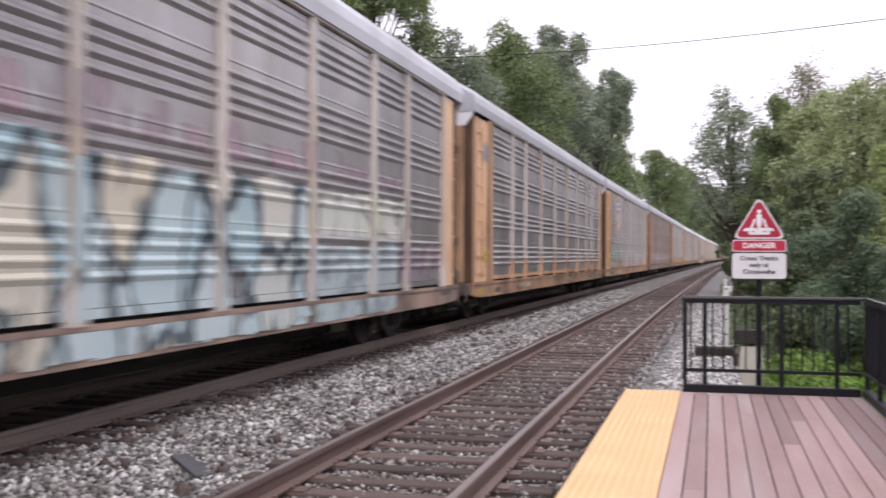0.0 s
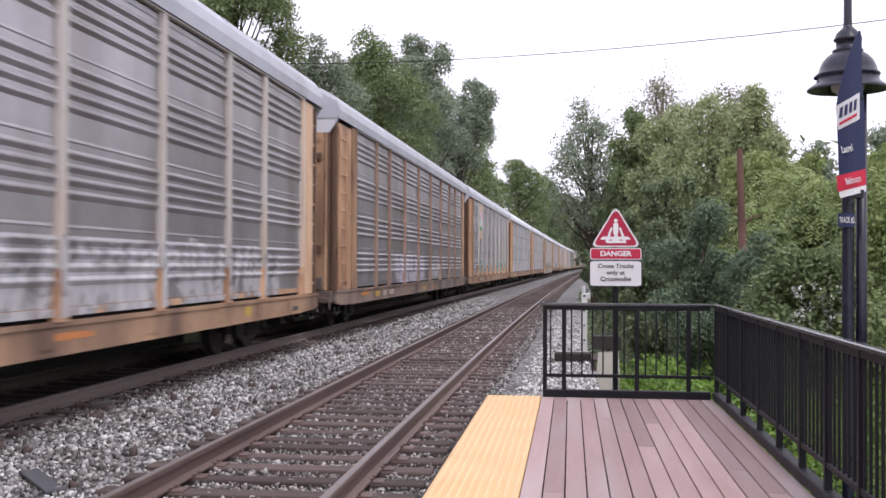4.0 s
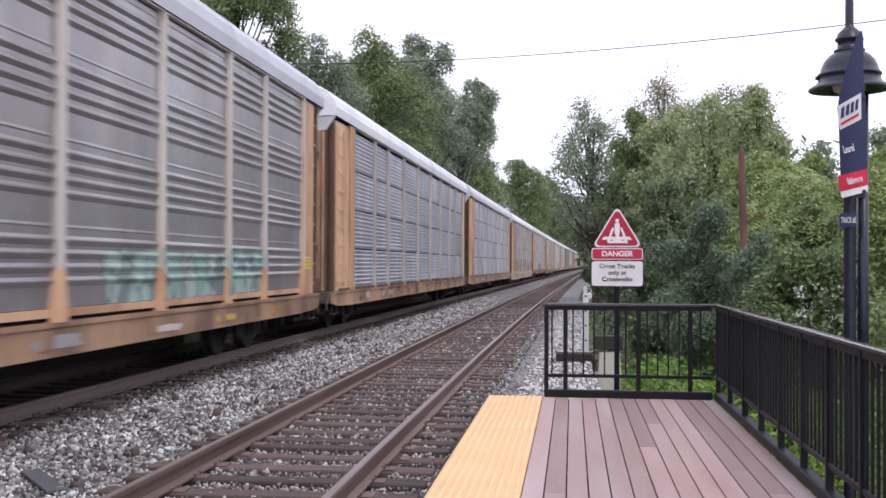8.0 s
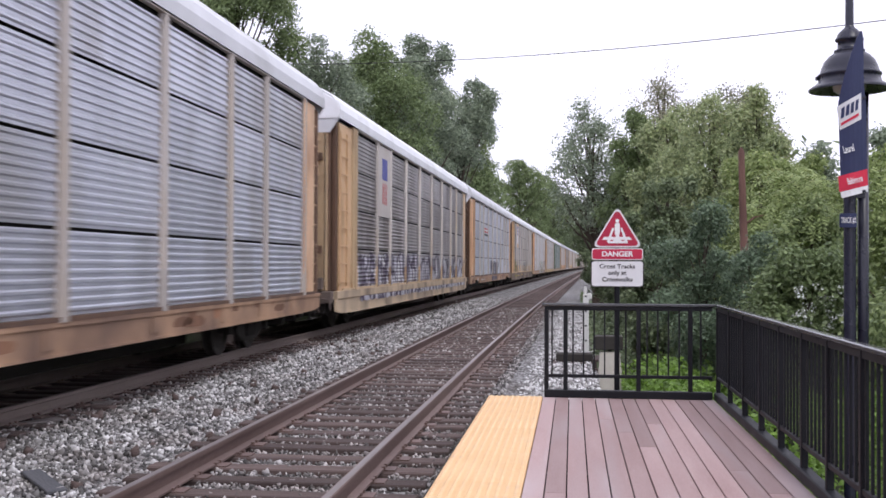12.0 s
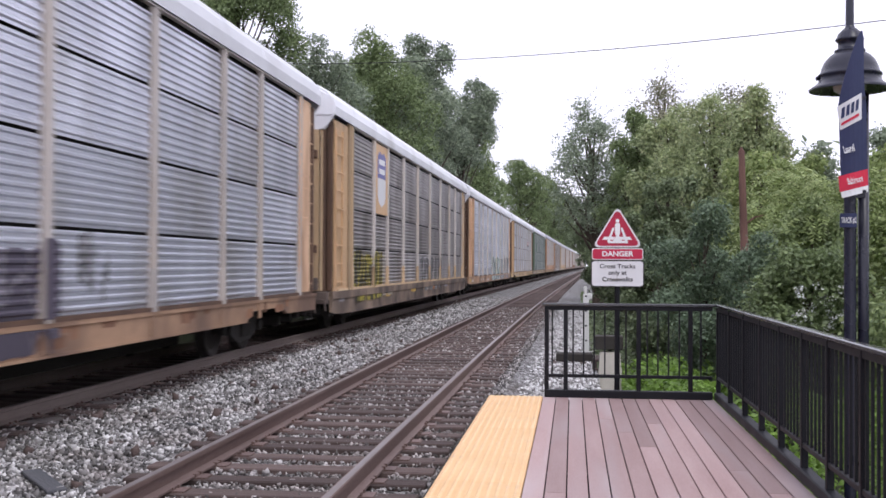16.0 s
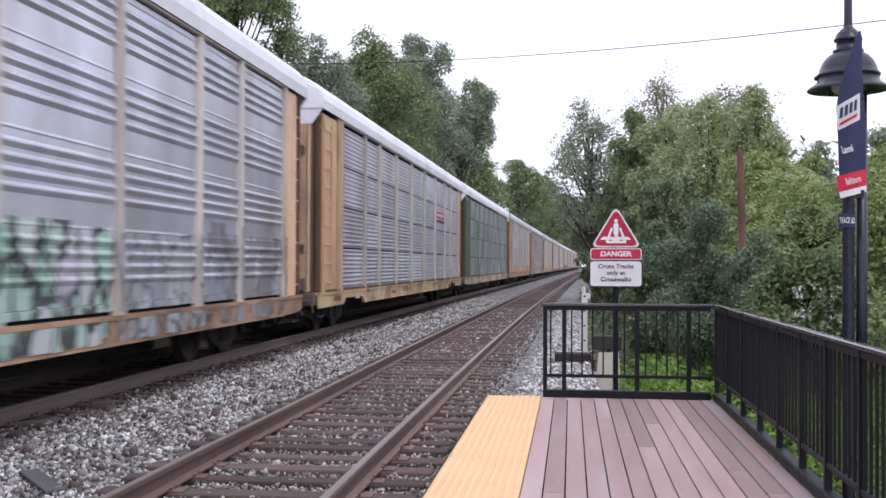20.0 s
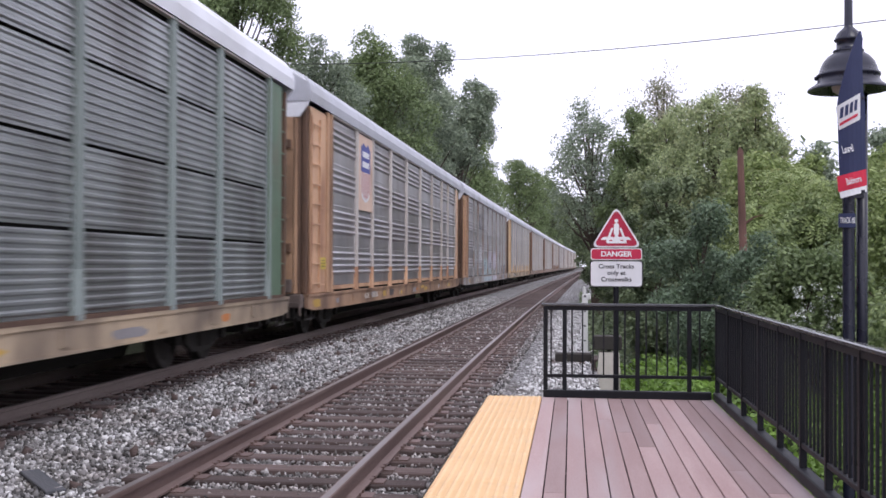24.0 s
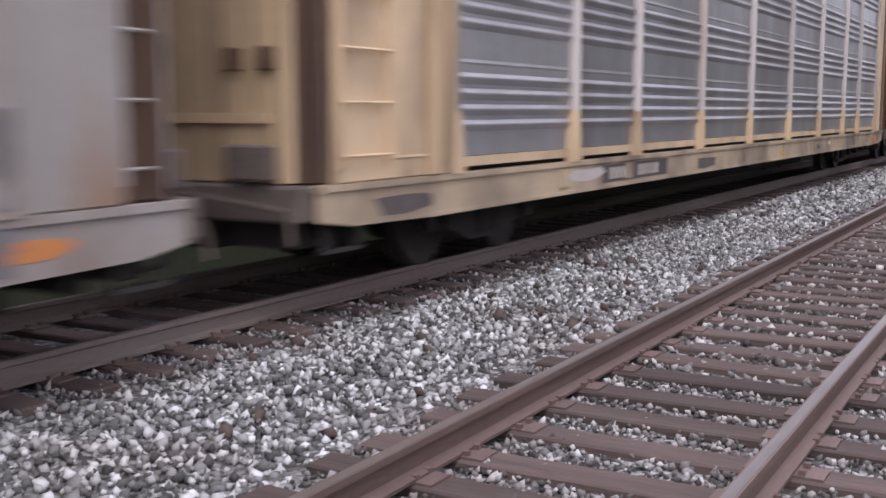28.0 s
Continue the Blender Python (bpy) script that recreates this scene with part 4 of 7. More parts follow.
M_GREEN = mat("emblem_green", (0.05, 0.32, 0.10), (0.05, 0.28, 0.09), rough=0.5, bump=0)
M_PLATE = mat("plate_dull_green", (0.085, 0.20, 0.12), (0.07, 0.165, 0.10), rough=0.6, bump=0.02)
M_FADEBLUE = mat("faded_blue", (0.20, 0.26, 0.40), (0.34, 0.38, 0.45), rough=0.6, scale=4, bump=0)
M_STENCIL = mat("stencil_white", (0.56, 0.51, 0.46), (0.42, 0.36, 0.31), rough=0.6, bump=0)
SPRAY = {
    "ice": spray_mat("spray_ice_blue", [(0.50, 0.66, 0.70), (0.62, 0.72, 0.74), (0.40, 0.58, 0.64), (0.68, 0.68, 0.62), (0.66, 0.61, 0.48)], (0.10, 0.13, 0.15), 0.95, 0.95, 0.07),
    "cream": spray_mat("spray_cream_letters", [(0.62, 0.66, 0.52), (0.68, 0.68, 0.60), (0.70, 0.71, 0.68), (0.56, 0.63, 0.52)], (0.26, 0.25, 0.24), 0.92, 1.3, 0.05),
    "rose": spray_mat("spray_rose_haze", [(0.42, 0.33, 0.38), (0.50, 0.36, 0.42), (0.34, 0.30, 0.34)], (0.36, 0.28, 0.32), 0.5, 0.8, 0.03),
    "teal": spray_mat("spray_teal", [(0.30, 0.48, 0.43), (0.40, 0.54, 0.50), (0.44, 0.52, 0.50), (0.24, 0.42, 0.36)], (0.17, 0.24, 0.23), 0.72, 1.7, 0.06),
    "white": spray_mat("spray_white", [(0.60, 0.60, 0.62), (0.52, 0.52, 0.54), (0.66, 0.65, 0.67), (0.50, 0.49, 0.51)], (0.30, 0.29, 0.30), 0.66, 2.2, 0.06),
    "purple": spray_mat("spray_white_purple", [(0.66, 0.66, 0.70), (0.58, 0.58, 0.64), (0.70, 0.70, 0.72), (0.40, 0.40, 0.46), (0.62, 0.60, 0.66)], (0.07, 0.05, 0.09), 0.92, 1.7, 0.12),
    "dark": spray_mat("spray_dark_violet", [(0.085, 0.07, 0.105), (0.10, 0.09, 0.13), (0.07, 0.06, 0.085)], (0.30, 0.28, 0.31), 0.85, 1.0, 0.02),
    "moss": spray_mat("spray_black_yellow", [(0.05, 0.047, 0.035), (0.06, 0.055, 0.04), (0.05, 0.045, 0.035), (0.16, 0.14, 0.05)], (0.42, 0.36, 0.06), 0.9, 1.8, 0.09),
    "mint": spray_mat("spray_mint", [(0.62, 0.60, 0.66), (0.56, 0.62, 0.61), (0.42, 0.62, 0.52), (0.24, 0.50, 0.37), (0.60, 0.57, 0.64), (0.50, 0.62, 0.57)], (0.06, 0.07, 0.07), 0.95, 1.9, 0.1),
    "lilac": spray_mat("spray_lilac_white", [(0.62, 0.57, 0.64), (0.54, 0.50, 0.58), (0.67, 0.63, 0.69), (0.50, 0.48, 0.54)], (0.36, 0.35, 0.40), 0.85, 1.5, 0.05),
    "cyan": spray_mat("spray_pale_cyan", [(0.46, 0.58, 0.60), (0.53, 0.61, 0.63), (0.40, 0.51, 0.54), (0.52, 0.49, 0.55)], (0.28, 0.34, 0.36), 0.9, 1.6, 0.05),
    "drip": spray_mat("spray_grey_outline", [(0.46, 0.47, 0.50), (0.40, 0.43, 0.44), (0.52, 0.53, 0.55)], (0.14, 0.15, 0.15), 0.62, 2.4, 0.07),
    "grime": spray_mat("spray_sooty_grey", [(0.15, 0.145, 0.16), (0.22, 0.21, 0.22), (0.36, 0.36, 0.38), (0.13, 0.125, 0.14)], (0.42, 0.42, 0.44), 0.6, 1.3, 0.04),
}

SILL = {
    "orange": mat("sill_orange", (0.53, 0.335, 0.21), (0.40, 0.25, 0.16), rough=0.7, scale=0.9, fine=18, bump=0.1, spread=0.12, dirt=(0.20, 0.125, 0.09), dirt_scale=0.8, dirt_at=0.53, stretch=(1, 1, 0.8)),
    "tan": mat("sill_tan", (0.62, 0.48, 0.33), (0.47, 0.37, 0.26), rough=0.7, scale=0.9, fine=18, bump=0.1, spread=0.12, dirt=(0.22, 0.17, 0.13), dirt_scale=0.8, dirt_at=0.55, stretch=(1, 1, 0.8)),
    "yellow": mat("sill_yellow", (0.66, 0.49, 0.28), (0.52, 0.38, 0.22), rough=0.7, scale=0.9, fine=18, bump=0.1, spread=0.12, dirt=(0.24, 0.165, 0.11), dirt_scale=0.8, dirt_at=0.57, stretch=(1, 1, 0.8)),
    "brown": mat("sill_brown", (0.40, 0.29, 0.23), (0.30, 0.215, 0.175), rough=0.75, scale=0.9, fine=18, bump=0.1, spread=0.12, dirt=(0.16, 0.115, 0.10), dirt_scale=0.8, dirt_at=0.54, stretch=(1, 1, 0.8)),
    "grey": mat("sill_grey", (0.40, 0.37, 0.35), (0.30, 0.28, 0.27), rough=0.75, scale=0.9, fine=18, bump=0.1, spread=0.12, dirt=(0.20, 0.14, 0.11), dirt_scale=0.8, dirt_at=0.54, stretch=(1, 1, 0.8)),
}
SILL["worn"] = SILL["orange"]
SILL["green"] = SILL["grey"]
SILL["grimy"] = mat("sill_grimy_tan", (0.40, 0.30, 0.22), (0.25, 0.185, 0.145), rough=0.8, scale=0.9, fine=18, bump=0.1, spread=0.12, dirt=(0.10, 0.075, 0.065), dirt_scale=0.8, dirt_at=0.5, stretch=(1, 1, 0.8))
PATCH = [
    mat("patch_pale", (0.62, 0.56, 0.52), (0.50, 0.45, 0.42), rough=0.7, bump=0.02),
    mat("patch_rust", (0.24, 0.125, 0.075), (0.16, 0.085, 0.055), rough=0.85, bump=0.1),
    mat("patch_yellow", (0.62, 0.40, 0.09), (0.52, 0.33, 0.08), rough=0.65, bump=0.02),
    mat("patch_dark", (0.085, 0.072, 0.07), (0.13, 0.11, 0.105), rough=0.8, bump=0.05),
    mat("patch_orange", (0.62, 0.24, 0.08), (0.52, 0.20, 0.07), rough=0.65, bump=0.02),
    mat("patch_grey", (0.33, 0.31, 0.32), (0.26, 0.245, 0.25), rough=0.75, bump=0.03),
    mat("patch_red_rust", (0.36, 0.19, 0.11), (0.27, 0.14, 0.085), rough=0.8, bump=0.08),
]
MESHES = {}


def shared(key, build):
    """A mesh built once and used by all the cars; its material is set on each object."""
    if key not in MESHES:
        bm = bmesh.new()
        build(bm)
        bm.normal_update()
        me = bpy.data.meshes.new(key[0] if isinstance(key, tuple) else key)
        bm.to_mesh(me)
        bm.free()
        me.materials.append(M_UNDER)
        MESHES[key] = me
    return MESHES[key]


def put(name, me, material, parent, at=(0, 0, 0), label=""):
    ob = new(name, me)
    ob.material_slots[0].link = "OBJECT"
    ob.material_slots[0].material = material
    ob.parent = parent
    ob.location = at
    if label:
        ob["label"] = label
    return ob


def ribs(kind, z0, z1):
    """The pressed steel profile of a side panel: (outward offset, height) from z0 to z1."""
    pts = []
    if kind == "A":
        period = (z1 - z0) / 4
        for k in range(4):
            b = z0 + k * period
            pts += [(0.0, b + 0.001), (0.0, b + period * 0.18)]
            for j in range(4):
                c = b + period * (0.24 + 0.155 * j)
                h = period * 0.155
                pts += [(0.0, c), (0.033, c + h * 0.36), (0.033, c + h * 0.48), (0.0, c + h * 0.74)]
            pts += [(0.0, b + period * 0.90), (0.006, b + period * 0.92), (0.0, b + period * 0.95)]
    else:
        n = 9
        h = (z1 - z0) / n
        for j in range(n):
            c = z0 + j * h
            pts += [(0.0, c + 0.001), (0.0, c + h * 0.35), (0.024, c + h * 0.55), (0.024, c + h * 0.80)]
    pts.append((0.0, z1))
    return pts


def ribbed(bm, kind, y0, y1, z0, z1, out=0.0, x=None):
    x = SIDE if x is None else x
    prev = None
    for o, z in ribs(kind, z0, z1):
        row = (bm.verts.new((x + o + out, y0, z)), bm.verts.new((x + o + out, y1, z)))
        if prev:
            bm.faces.new((prev[0], prev[1], row[1], row[0]))
        prev = row


def post_levels(bm, lv, d):
    prev = None
    for ww, z in lv:
        row = [bm.verts.new(c) for c in ((SIDE - 0.01, -ww, z), (SIDE + d * 0.6, -ww, z), (SIDE + d * 0.6, -ww * 0.55, z), (SIDE + d, -ww * 0.45, z), (SIDE + d, ww * 0.45, z), (SIDE + d * 0.6, ww * 0.55, z), (SIDE + d * 0.6, ww, z), (SIDE - 0.01, ww, z))]
        if prev:
            for i in range(7):
                bm.faces.new((prev[i], prev[i + 1], row[i + 1], row[i]))
        prev = row
    bm.faces.new(prev)


def post_shape(bm, kind):
    w = 0.10 if kind == "A" else 0.105
    post_levels(bm, [(w, 1.55), (w, EAVE - 0.02)], 0.075)


def post_foot_shape(bm, kind):
    w = 0.10 if kind == "A" else 0.105
    post_levels(bm, [(0.19 if kind == "A" else 0.15, 0.98), (w * 1.25, 1.45), (w, 1.55)], 0.077)


ROOF_PROF = [(1.645, EAVE - 0.03), (1.655, EAVE + 0.17), (1.60, EAVE + 0.36), (1.47, EAVE + 0.52), (1.22, EAVE + 0.66), (0.65, EAVE + 0.79), (0.0, EAVE + 0.83)]


def roof_shape(bm):
    prof = ROOF_PROF + [(-x, z) for x, z in reversed(ROOF_PROF[:-1])]
    ys = [-13.62, -13.52] + [-11.4 + 23.5 * i / 9 for i in range(10)] + [13.52, 13.62]
    rows = []
    for i, y in enumerate(ys):
        low = -0.10 if i in (0, len(ys) - 1) else 0.0
        rows.append([bm.verts.new((x, y, z + (low if abs(x) < 1.6 else 0))) for x, z in prof])
    for a, b in zip(rows, rows[1:]):
        for i in range(len(prof) - 1):
            bm.faces.new((a[i + 1], a[i], b[i], b[i + 1]))
    bm.faces.new(rows[0])
    bm.faces.new(list(reversed(rows[-1])))


def seam_shape(bm):
    prof = ROOF_PROF + [(-x, z) for x, z in reversed(ROOF_PROF[:-1])]
    for a, b in zip(prof, prof[1:]):
        v = [bm.verts.new((x, y, z + 0.02)) for (x, z) in (a, b) for y in (-0.03, 0.03)]
        bm.faces.new((v[0], v[1], v[3], v[2]))


def sill_shape(bm):
    """Side sill of the flat car: a deep plate with a flange, shallower over the trucks."""
    pts = [(-13.52, 0.98), (-13.52, 0.70), (-13.1, 0.64), (-12.12, 0.62), (12.12, 0.62), (13.1, 0.64), (13.52, 0.70), (13.52, 0.98)]
    plate(bm, pts, "x", SIDE - 0.03, 0.06)
    box(bm, SIDE - 0.06, SIDE + 0.055, -13.52, 13.52, 0.93, 0.985)
    box(bm, SIDE - 0.06, SIDE + 0.045, -12.02, 12.02, 0.615, 0.65)
    for k in range(9):
        y = BAY_Y[k + 1] - 0.4 if k < 8 else 11.1
        box(bm, SIDE + 0.03, SIDE + 0.048, y, y + 0.25, 0.70, 0.90)


def sill_arched_shape(bm):
    """Side sill with an arch cut over each truck and a deep end block."""
    half = [(8.7, 0.62), (9.0, 0.79), (10.9, 0.80), (11.2, 0.66), (13.52, 0.64)]
    pts = [(-13.52, 0.98)] + [(-y, z) for y, z in reversed(half)] + half + [(13.52, 0.98)]
    plate(bm, pts, "x", SIDE - 0.03, 0.06)
    box(bm, SIDE - 0.06, SIDE + 0.055, -13.52, 13.52, 0.93, 0.985)
    box(bm, SIDE - 0.06, SIDE + 0.045, -8.7, 8.7, 0.615, 0.65)
    for k in range(8):
        box(bm, SIDE + 0.03, SIDE + 0.05, BAY_Y[k + 1] - 0.07, BAY_Y[k + 1] + 0.07, 0.66, 0.93)


def sill_deep_shape(bm):
    """Deep side sill in two steps, the lower web set back under a ledge."""
    pts = [(-13.52, 0.98), (-13.52, 0.52), (-13.1, 0.46), (-12.12, 0.44), (12.12, 0.44), (13.1, 0.46), (13.52, 0.52), (13.52, 0.98)]
    plate(bm, pts, "x", SIDE - 0.03, 0.06)
    box(bm, SIDE - 0.06, SIDE + 0.06, -13.52, 13.52, 0.80, 0.985, bevel=0.01)
    box(bm, SIDE - 0.06, SIDE + 0.045, -12.02, 12.02, 0.435, 0.47)


def stirrup_shape(bm):
    """Step that hangs under the corner, with a grab iron over the coupler."""
    for y in (-13.4, -12.95):
        box(bm, SIDE - 0.06, SIDE - 0.035, y - 0.02, y + 0.02, 0.45, 0.9)
    box(bm, SIDE - 0.08, SIDE - 0.01, -13.42, -12.93, 0.44, 0.47)


def end_sill_shape(bm):
    """Striker face and pocket under the doors, with the bar that lifts the coupler pin."""
    box(bm, -1.5, 1.5, -13.72, -13.5, 0.70, 0.985, bevel=0.02)
    box(bm, -0.42, 0.42, -13.82, -13.7, 0.55, 0.96, bevel=0.03)
    cyl(bm, (0.3, -13.78, 0.92), (1.46, -13.78, 0.80), 0.018, seg=6)
    cyl(bm, (1.46, -13.78, 0.80), (1.50, -13.80, 0.55), 0.018, seg=6)
    box(bm, 0.85, 1.3, -13.8, -13.7, 1.02, 1.3, bevel=0.02)


def brake_wheel_shape(bm):
    y, z, x, n = -13.74, 1.95, 0.95, 16
    ring = [Vector((x + 0.27 * math.cos(k * math.tau / n), y, z + 0.27 * math.sin(k * math.tau / n))) for k in range(n)]
    for k in range(n):
        cyl(bm, ring[k], ring[(k + 1) % n], 0.018, seg=5)
    for k in range(0, n, 4):
        cyl(bm, (x, y, z), ring[k], 0.014, seg=5)
    box(bm, x - 0.16, x + 0.16, -13.72, -13.64, z - 0.22, z + 0.22, bevel=0.02)


def rigging_shape(bm):
    """Draft sill and brake gear hanging under the car's end."""
    box(bm, -0.42, 0.42, -13.5, -11.6, 0.42, 0.72, bevel=0.03)
    box(bm, -1.25, 1.25, -13.45, -13.2, 0.46, 0.7, bevel=0.02)
    box(bm, -1.1, 1.1, -12.5, -12.3, 0.36, 0.56, bevel=0.02)
    cyl(bm, (-1.2, -12.9, 0.5), (1.2, -12.9, 0.5), 0.09, seg=8)


def hose_shape(bm):
    pts = [(0.42, -13.72, 0.72), (0.44, -13.9, 0.55), (0.40, -14.05, 0.36), (0.30, -14.2, 0.32)]
    for a, b_ in zip(pts, pts[1:]):
        cyl(bm, a, b_, 0.03, seg=7)


def patch(bm, rnd, y, w, h):
    z0 = rnd.uniform(0.66, 0.9 - h)
    n = 12
    vs = []
    for k in range(n):
        a = k * math.tau / n
        r = rnd.uniform(0.72, 1.0)
        sx = math.copysign(abs(math.cos(a)) ** 0.55, math.cos(a))
        sz = math.copysign(abs(math.sin(a)) ** 0.55, math.sin(a))
        vs.append(bm.verts.new((SIDE + 0.0335, y + w / 2 * sx * r, z0 + h / 2 + h / 2 * sz * r)))
    bm.faces.new(vs)


def end_plate_shape(bm):
    """Flat corner sheet at the car's leading end."""
    box(bm, SIDE - 0.05, SIDE + 0.03, -13.36, -12.0, 0.99, EAVE - 0.1, bevel=0.01)


def rear_plate_shape(bm):
    """Flat corner sheet at the car's trailing end."""
    box(bm, SIDE - 0.05, SIDE + 0.035, 12.18, 12.98, 0.99, EAVE - 0.06, bevel=0.01)


# lap seams on the corner sheets: y from and to, height
LAP_SEAMS = [(-12.56, -12.0, 2.83), (-12.56, -12.0, 1.16), (12.2, 12.98, 2.55), (12.2, 12.98, 3.15), (12.2, 12.98, 3.4)]
# corner posts in the recess between the side sheet and the end doors: x from the side, then y
END_POSTS = [(-0.12, 0.0, -13.5, -13.37), (-0.26, -0.13, -13.56, -13.4), (-0.14, -0.03, 12.98, 13.2), (-0.16, 0.02, 13.24, 13.36), (-0.28, -0.14, 13.36, 13.52)]
# folded posts beside the first and the last panel: depth and y
EDGE_POSTS = [(0.075, -11.98, -11.82), (0.045, -11.82, -11.68), (0.075, -11.68, -11.44), (0.07, 12.03, 12.18)]


def ladder_shape(bm):
    for k in range(9):
        z = 1.2 + 0.42 * k
        cyl(bm, (SIDE + 0.075, -13.30, z), (SIDE + 0.075, -12.62, z), 0.016, seg=6)
    for y in (-13.30, -12.62):
        box(bm, SIDE + 0.02, SIDE + 0.07, y - 0.02, y + 0.02, 1.1, EAVE - 0.3)


def rear_ladder_shape(bm):
    for k in range(9):
        z = 1.2 + 0.42 * k
        cyl(bm, (SIDE + 0.0, 13.0, z), (SIDE + 0.0, 13.36, z), 0.014, seg=6)
    for y in (13.01, 13.35):
        box(bm, SIDE - 0.02, SIDE + 0.015, y - 0.02, y + 0.02, 1.1, EAVE - 0.3)


def hinge_shape(bm):
    """Dark latch bracket on an end door leaf."""
    box(bm, -0.07, 0.07, -13.70, -13.62, -0.09, 0.09, bevel=0.012)


def end_cap_shape(bm):
    """Pale sheet that closes the roof arch over the end doors."""
    pts = [(1.40, EAVE - 0.36)] + [(x - 0.02 if x > 0.1 else x, z - 0.02) for x, z in ROOF_PROF]
    pts += [(-x, z) for x, z in reversed(pts[:-1])]
    plate(bm, pts, "y", -13.60, 0.05)


DOOR = [(1.43, -13.5), (1.30, -13.62), (1.05, -13.64), (0.72, -13.64), (0.35, -13.64), (0.0, -13.64), (-0.35, -13.64), (-0.72, -13.64), (-1.05, -13.64), (-1.30, -13.62), (-1.43, -13.5)]


def door_leaf(bm, k):
    """One upright leaf of the folding end doors."""
    (xa, ya), (xb, yb) = DOOR[k], DOOR[k + 1]
    v = [bm.verts.new(c) for c in ((xa - 0.012, ya, 1.0), (xb + 0.012, yb, 1.0), (xb + 0.012, yb, EAVE - 0.37), (xa - 0.012, ya, EAVE - 0.37))]
    bm.faces.new(v)
    w = [bm.verts.new((c.co.x, c.co.y + 0.05, c.co.z)) for c in v]
    for i in range(4):
        bm.faces.new((v[i], w[i], w[(i + 1) % 4], v[(i + 1) % 4]))


def door_bar_shape(bm):
    box(bm, -1.2, 1.2, -13.67, -13.64, -0.04, 0.04)


def frame_shape(bm):
    box(bm, -1.45, 1.45, -13.42, 13.42, 0.90, 0.99)
    box(bm, -0.35, 0.35, -13.52, 13.52, 0.58, 0.90)
    # Low box added to hide the bright ground beyond the car.
    box(bm, -0.3, 0.3, -8.9, 8.9, 0.22, 0.58)
    for k in range(11):
        y = -12.42 + 2.44 * k
        box(bm, -1.44, 1.44, y - 0.05, y + 0.05, 0.70, 0.9)
    cyl(bm, (-0.8, -2.0, 0.62), (-0.8, 0.4, 0.62), 0.2, seg=12)
    box(bm, 0.55, 1.0, 1.0, 2.0, 0.45, 0.9)


def coupler_shape(bm):
    for s in (-1, 1):
        box(bm, -0.1, 0.1, min(13.42 * s, 14.17 * s), max(13.42 * s, 14.17 * s), 0.72, 0.94, bevel=0.02)
        box(bm, -0.2, 0.18, min(13.82 * s, 14.12 * s), max(13.82 * s, 14.12 * s), 0.70, 0.98, bevel=0.04)
        cyl(bm, (0.35, 13.42 * s, 0.8), (0.28, 13.92 * s, 0.45), 0.03, seg=6)


def truck_frame_shape(bm):
    for s in (-1, 1):
        x = s * 1.06
        pts = [(-1.18, 0.50), (-1.18, 0.38), (-0.7, 0.36), (-0.38, 0.22), (0.38, 0.22), (0.7, 0.36), (1.18, 0.38), (1.18, 0.50), (0.85, 0.58), (0.5, 0.80), (-0.5, 0.80), (-0.85, 0.58)]
        plate(bm, pts, "x", x - 0.05, 0.1)
        for k in (-0.17, 0, 0.17):
            cyl(bm, (x + s * 0.07, k, 0.3), (x + s * 0.07, k, 0.66), 0.06, seg=8)
        for k in (-0.86, 0.86):
            cyl(bm, (x - s * 0.02, k, 0.457), (x + s * 0.12, k, 0.457), 0.1, seg=10)
    box(bm, -1.0, 1.0, -0.2, 0.2, 0.42, 0.72)


def wheel_shape(bm):
    for s in (-1, 1):
        prof = [(0.08, s * 0.83), (0.34, s * 0.80), (0.40, s * 0.83), (0.457, s * 0.835), (0.457, s * 0.71), (0.485, s * 0.69), (0.475, s * 0.665), (0.30, s * 0.70), (0.08, s * 0.68)]
        rings = [[bm.verts.new((xx, r * math.cos(i * math.tau / 22), 0.457 + r * math.sin(i * math.tau / 22))) for i in range(22)] for r, xx in prof]
        for a, b in zip(rings, rings[1:]):
            for i in range(22):
                bm.faces.new((a[i], a[(i + 1) % 22], b[(i + 1) % 22], b[i]))
    cyl(bm, (-0.98, 0, 0.457), (0.98, 0, 0.457), 0.075, seg=10)
    bmesh.ops.recalc_face_normals(bm, faces=bm.faces)


def far_wall_shape(bm):
    box(bm, -SIDE, -SIDE + 0.06, -13.42, 13.42, 0.99, EAVE)


def gap_sheet_shape(bm):
    # Near-black sheet standing in for the shade inside the car behind the gaps.
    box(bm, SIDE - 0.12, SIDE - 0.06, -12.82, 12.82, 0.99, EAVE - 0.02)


def flip(me_key, build):
    def b(bm):
        build(bm)
        bmesh.ops.rotate(bm, verts=bm.verts, cent=(0, 0, 0), matrix=Matrix.Rotation(math.pi, 3, "Z"))
        bmesh.ops.scale(bm, verts=bm.verts, vec=(-1, 1, 1))
        bmesh.ops.recalc_face_normals(bm, faces=bm.faces)
    return shared(me_key, b)


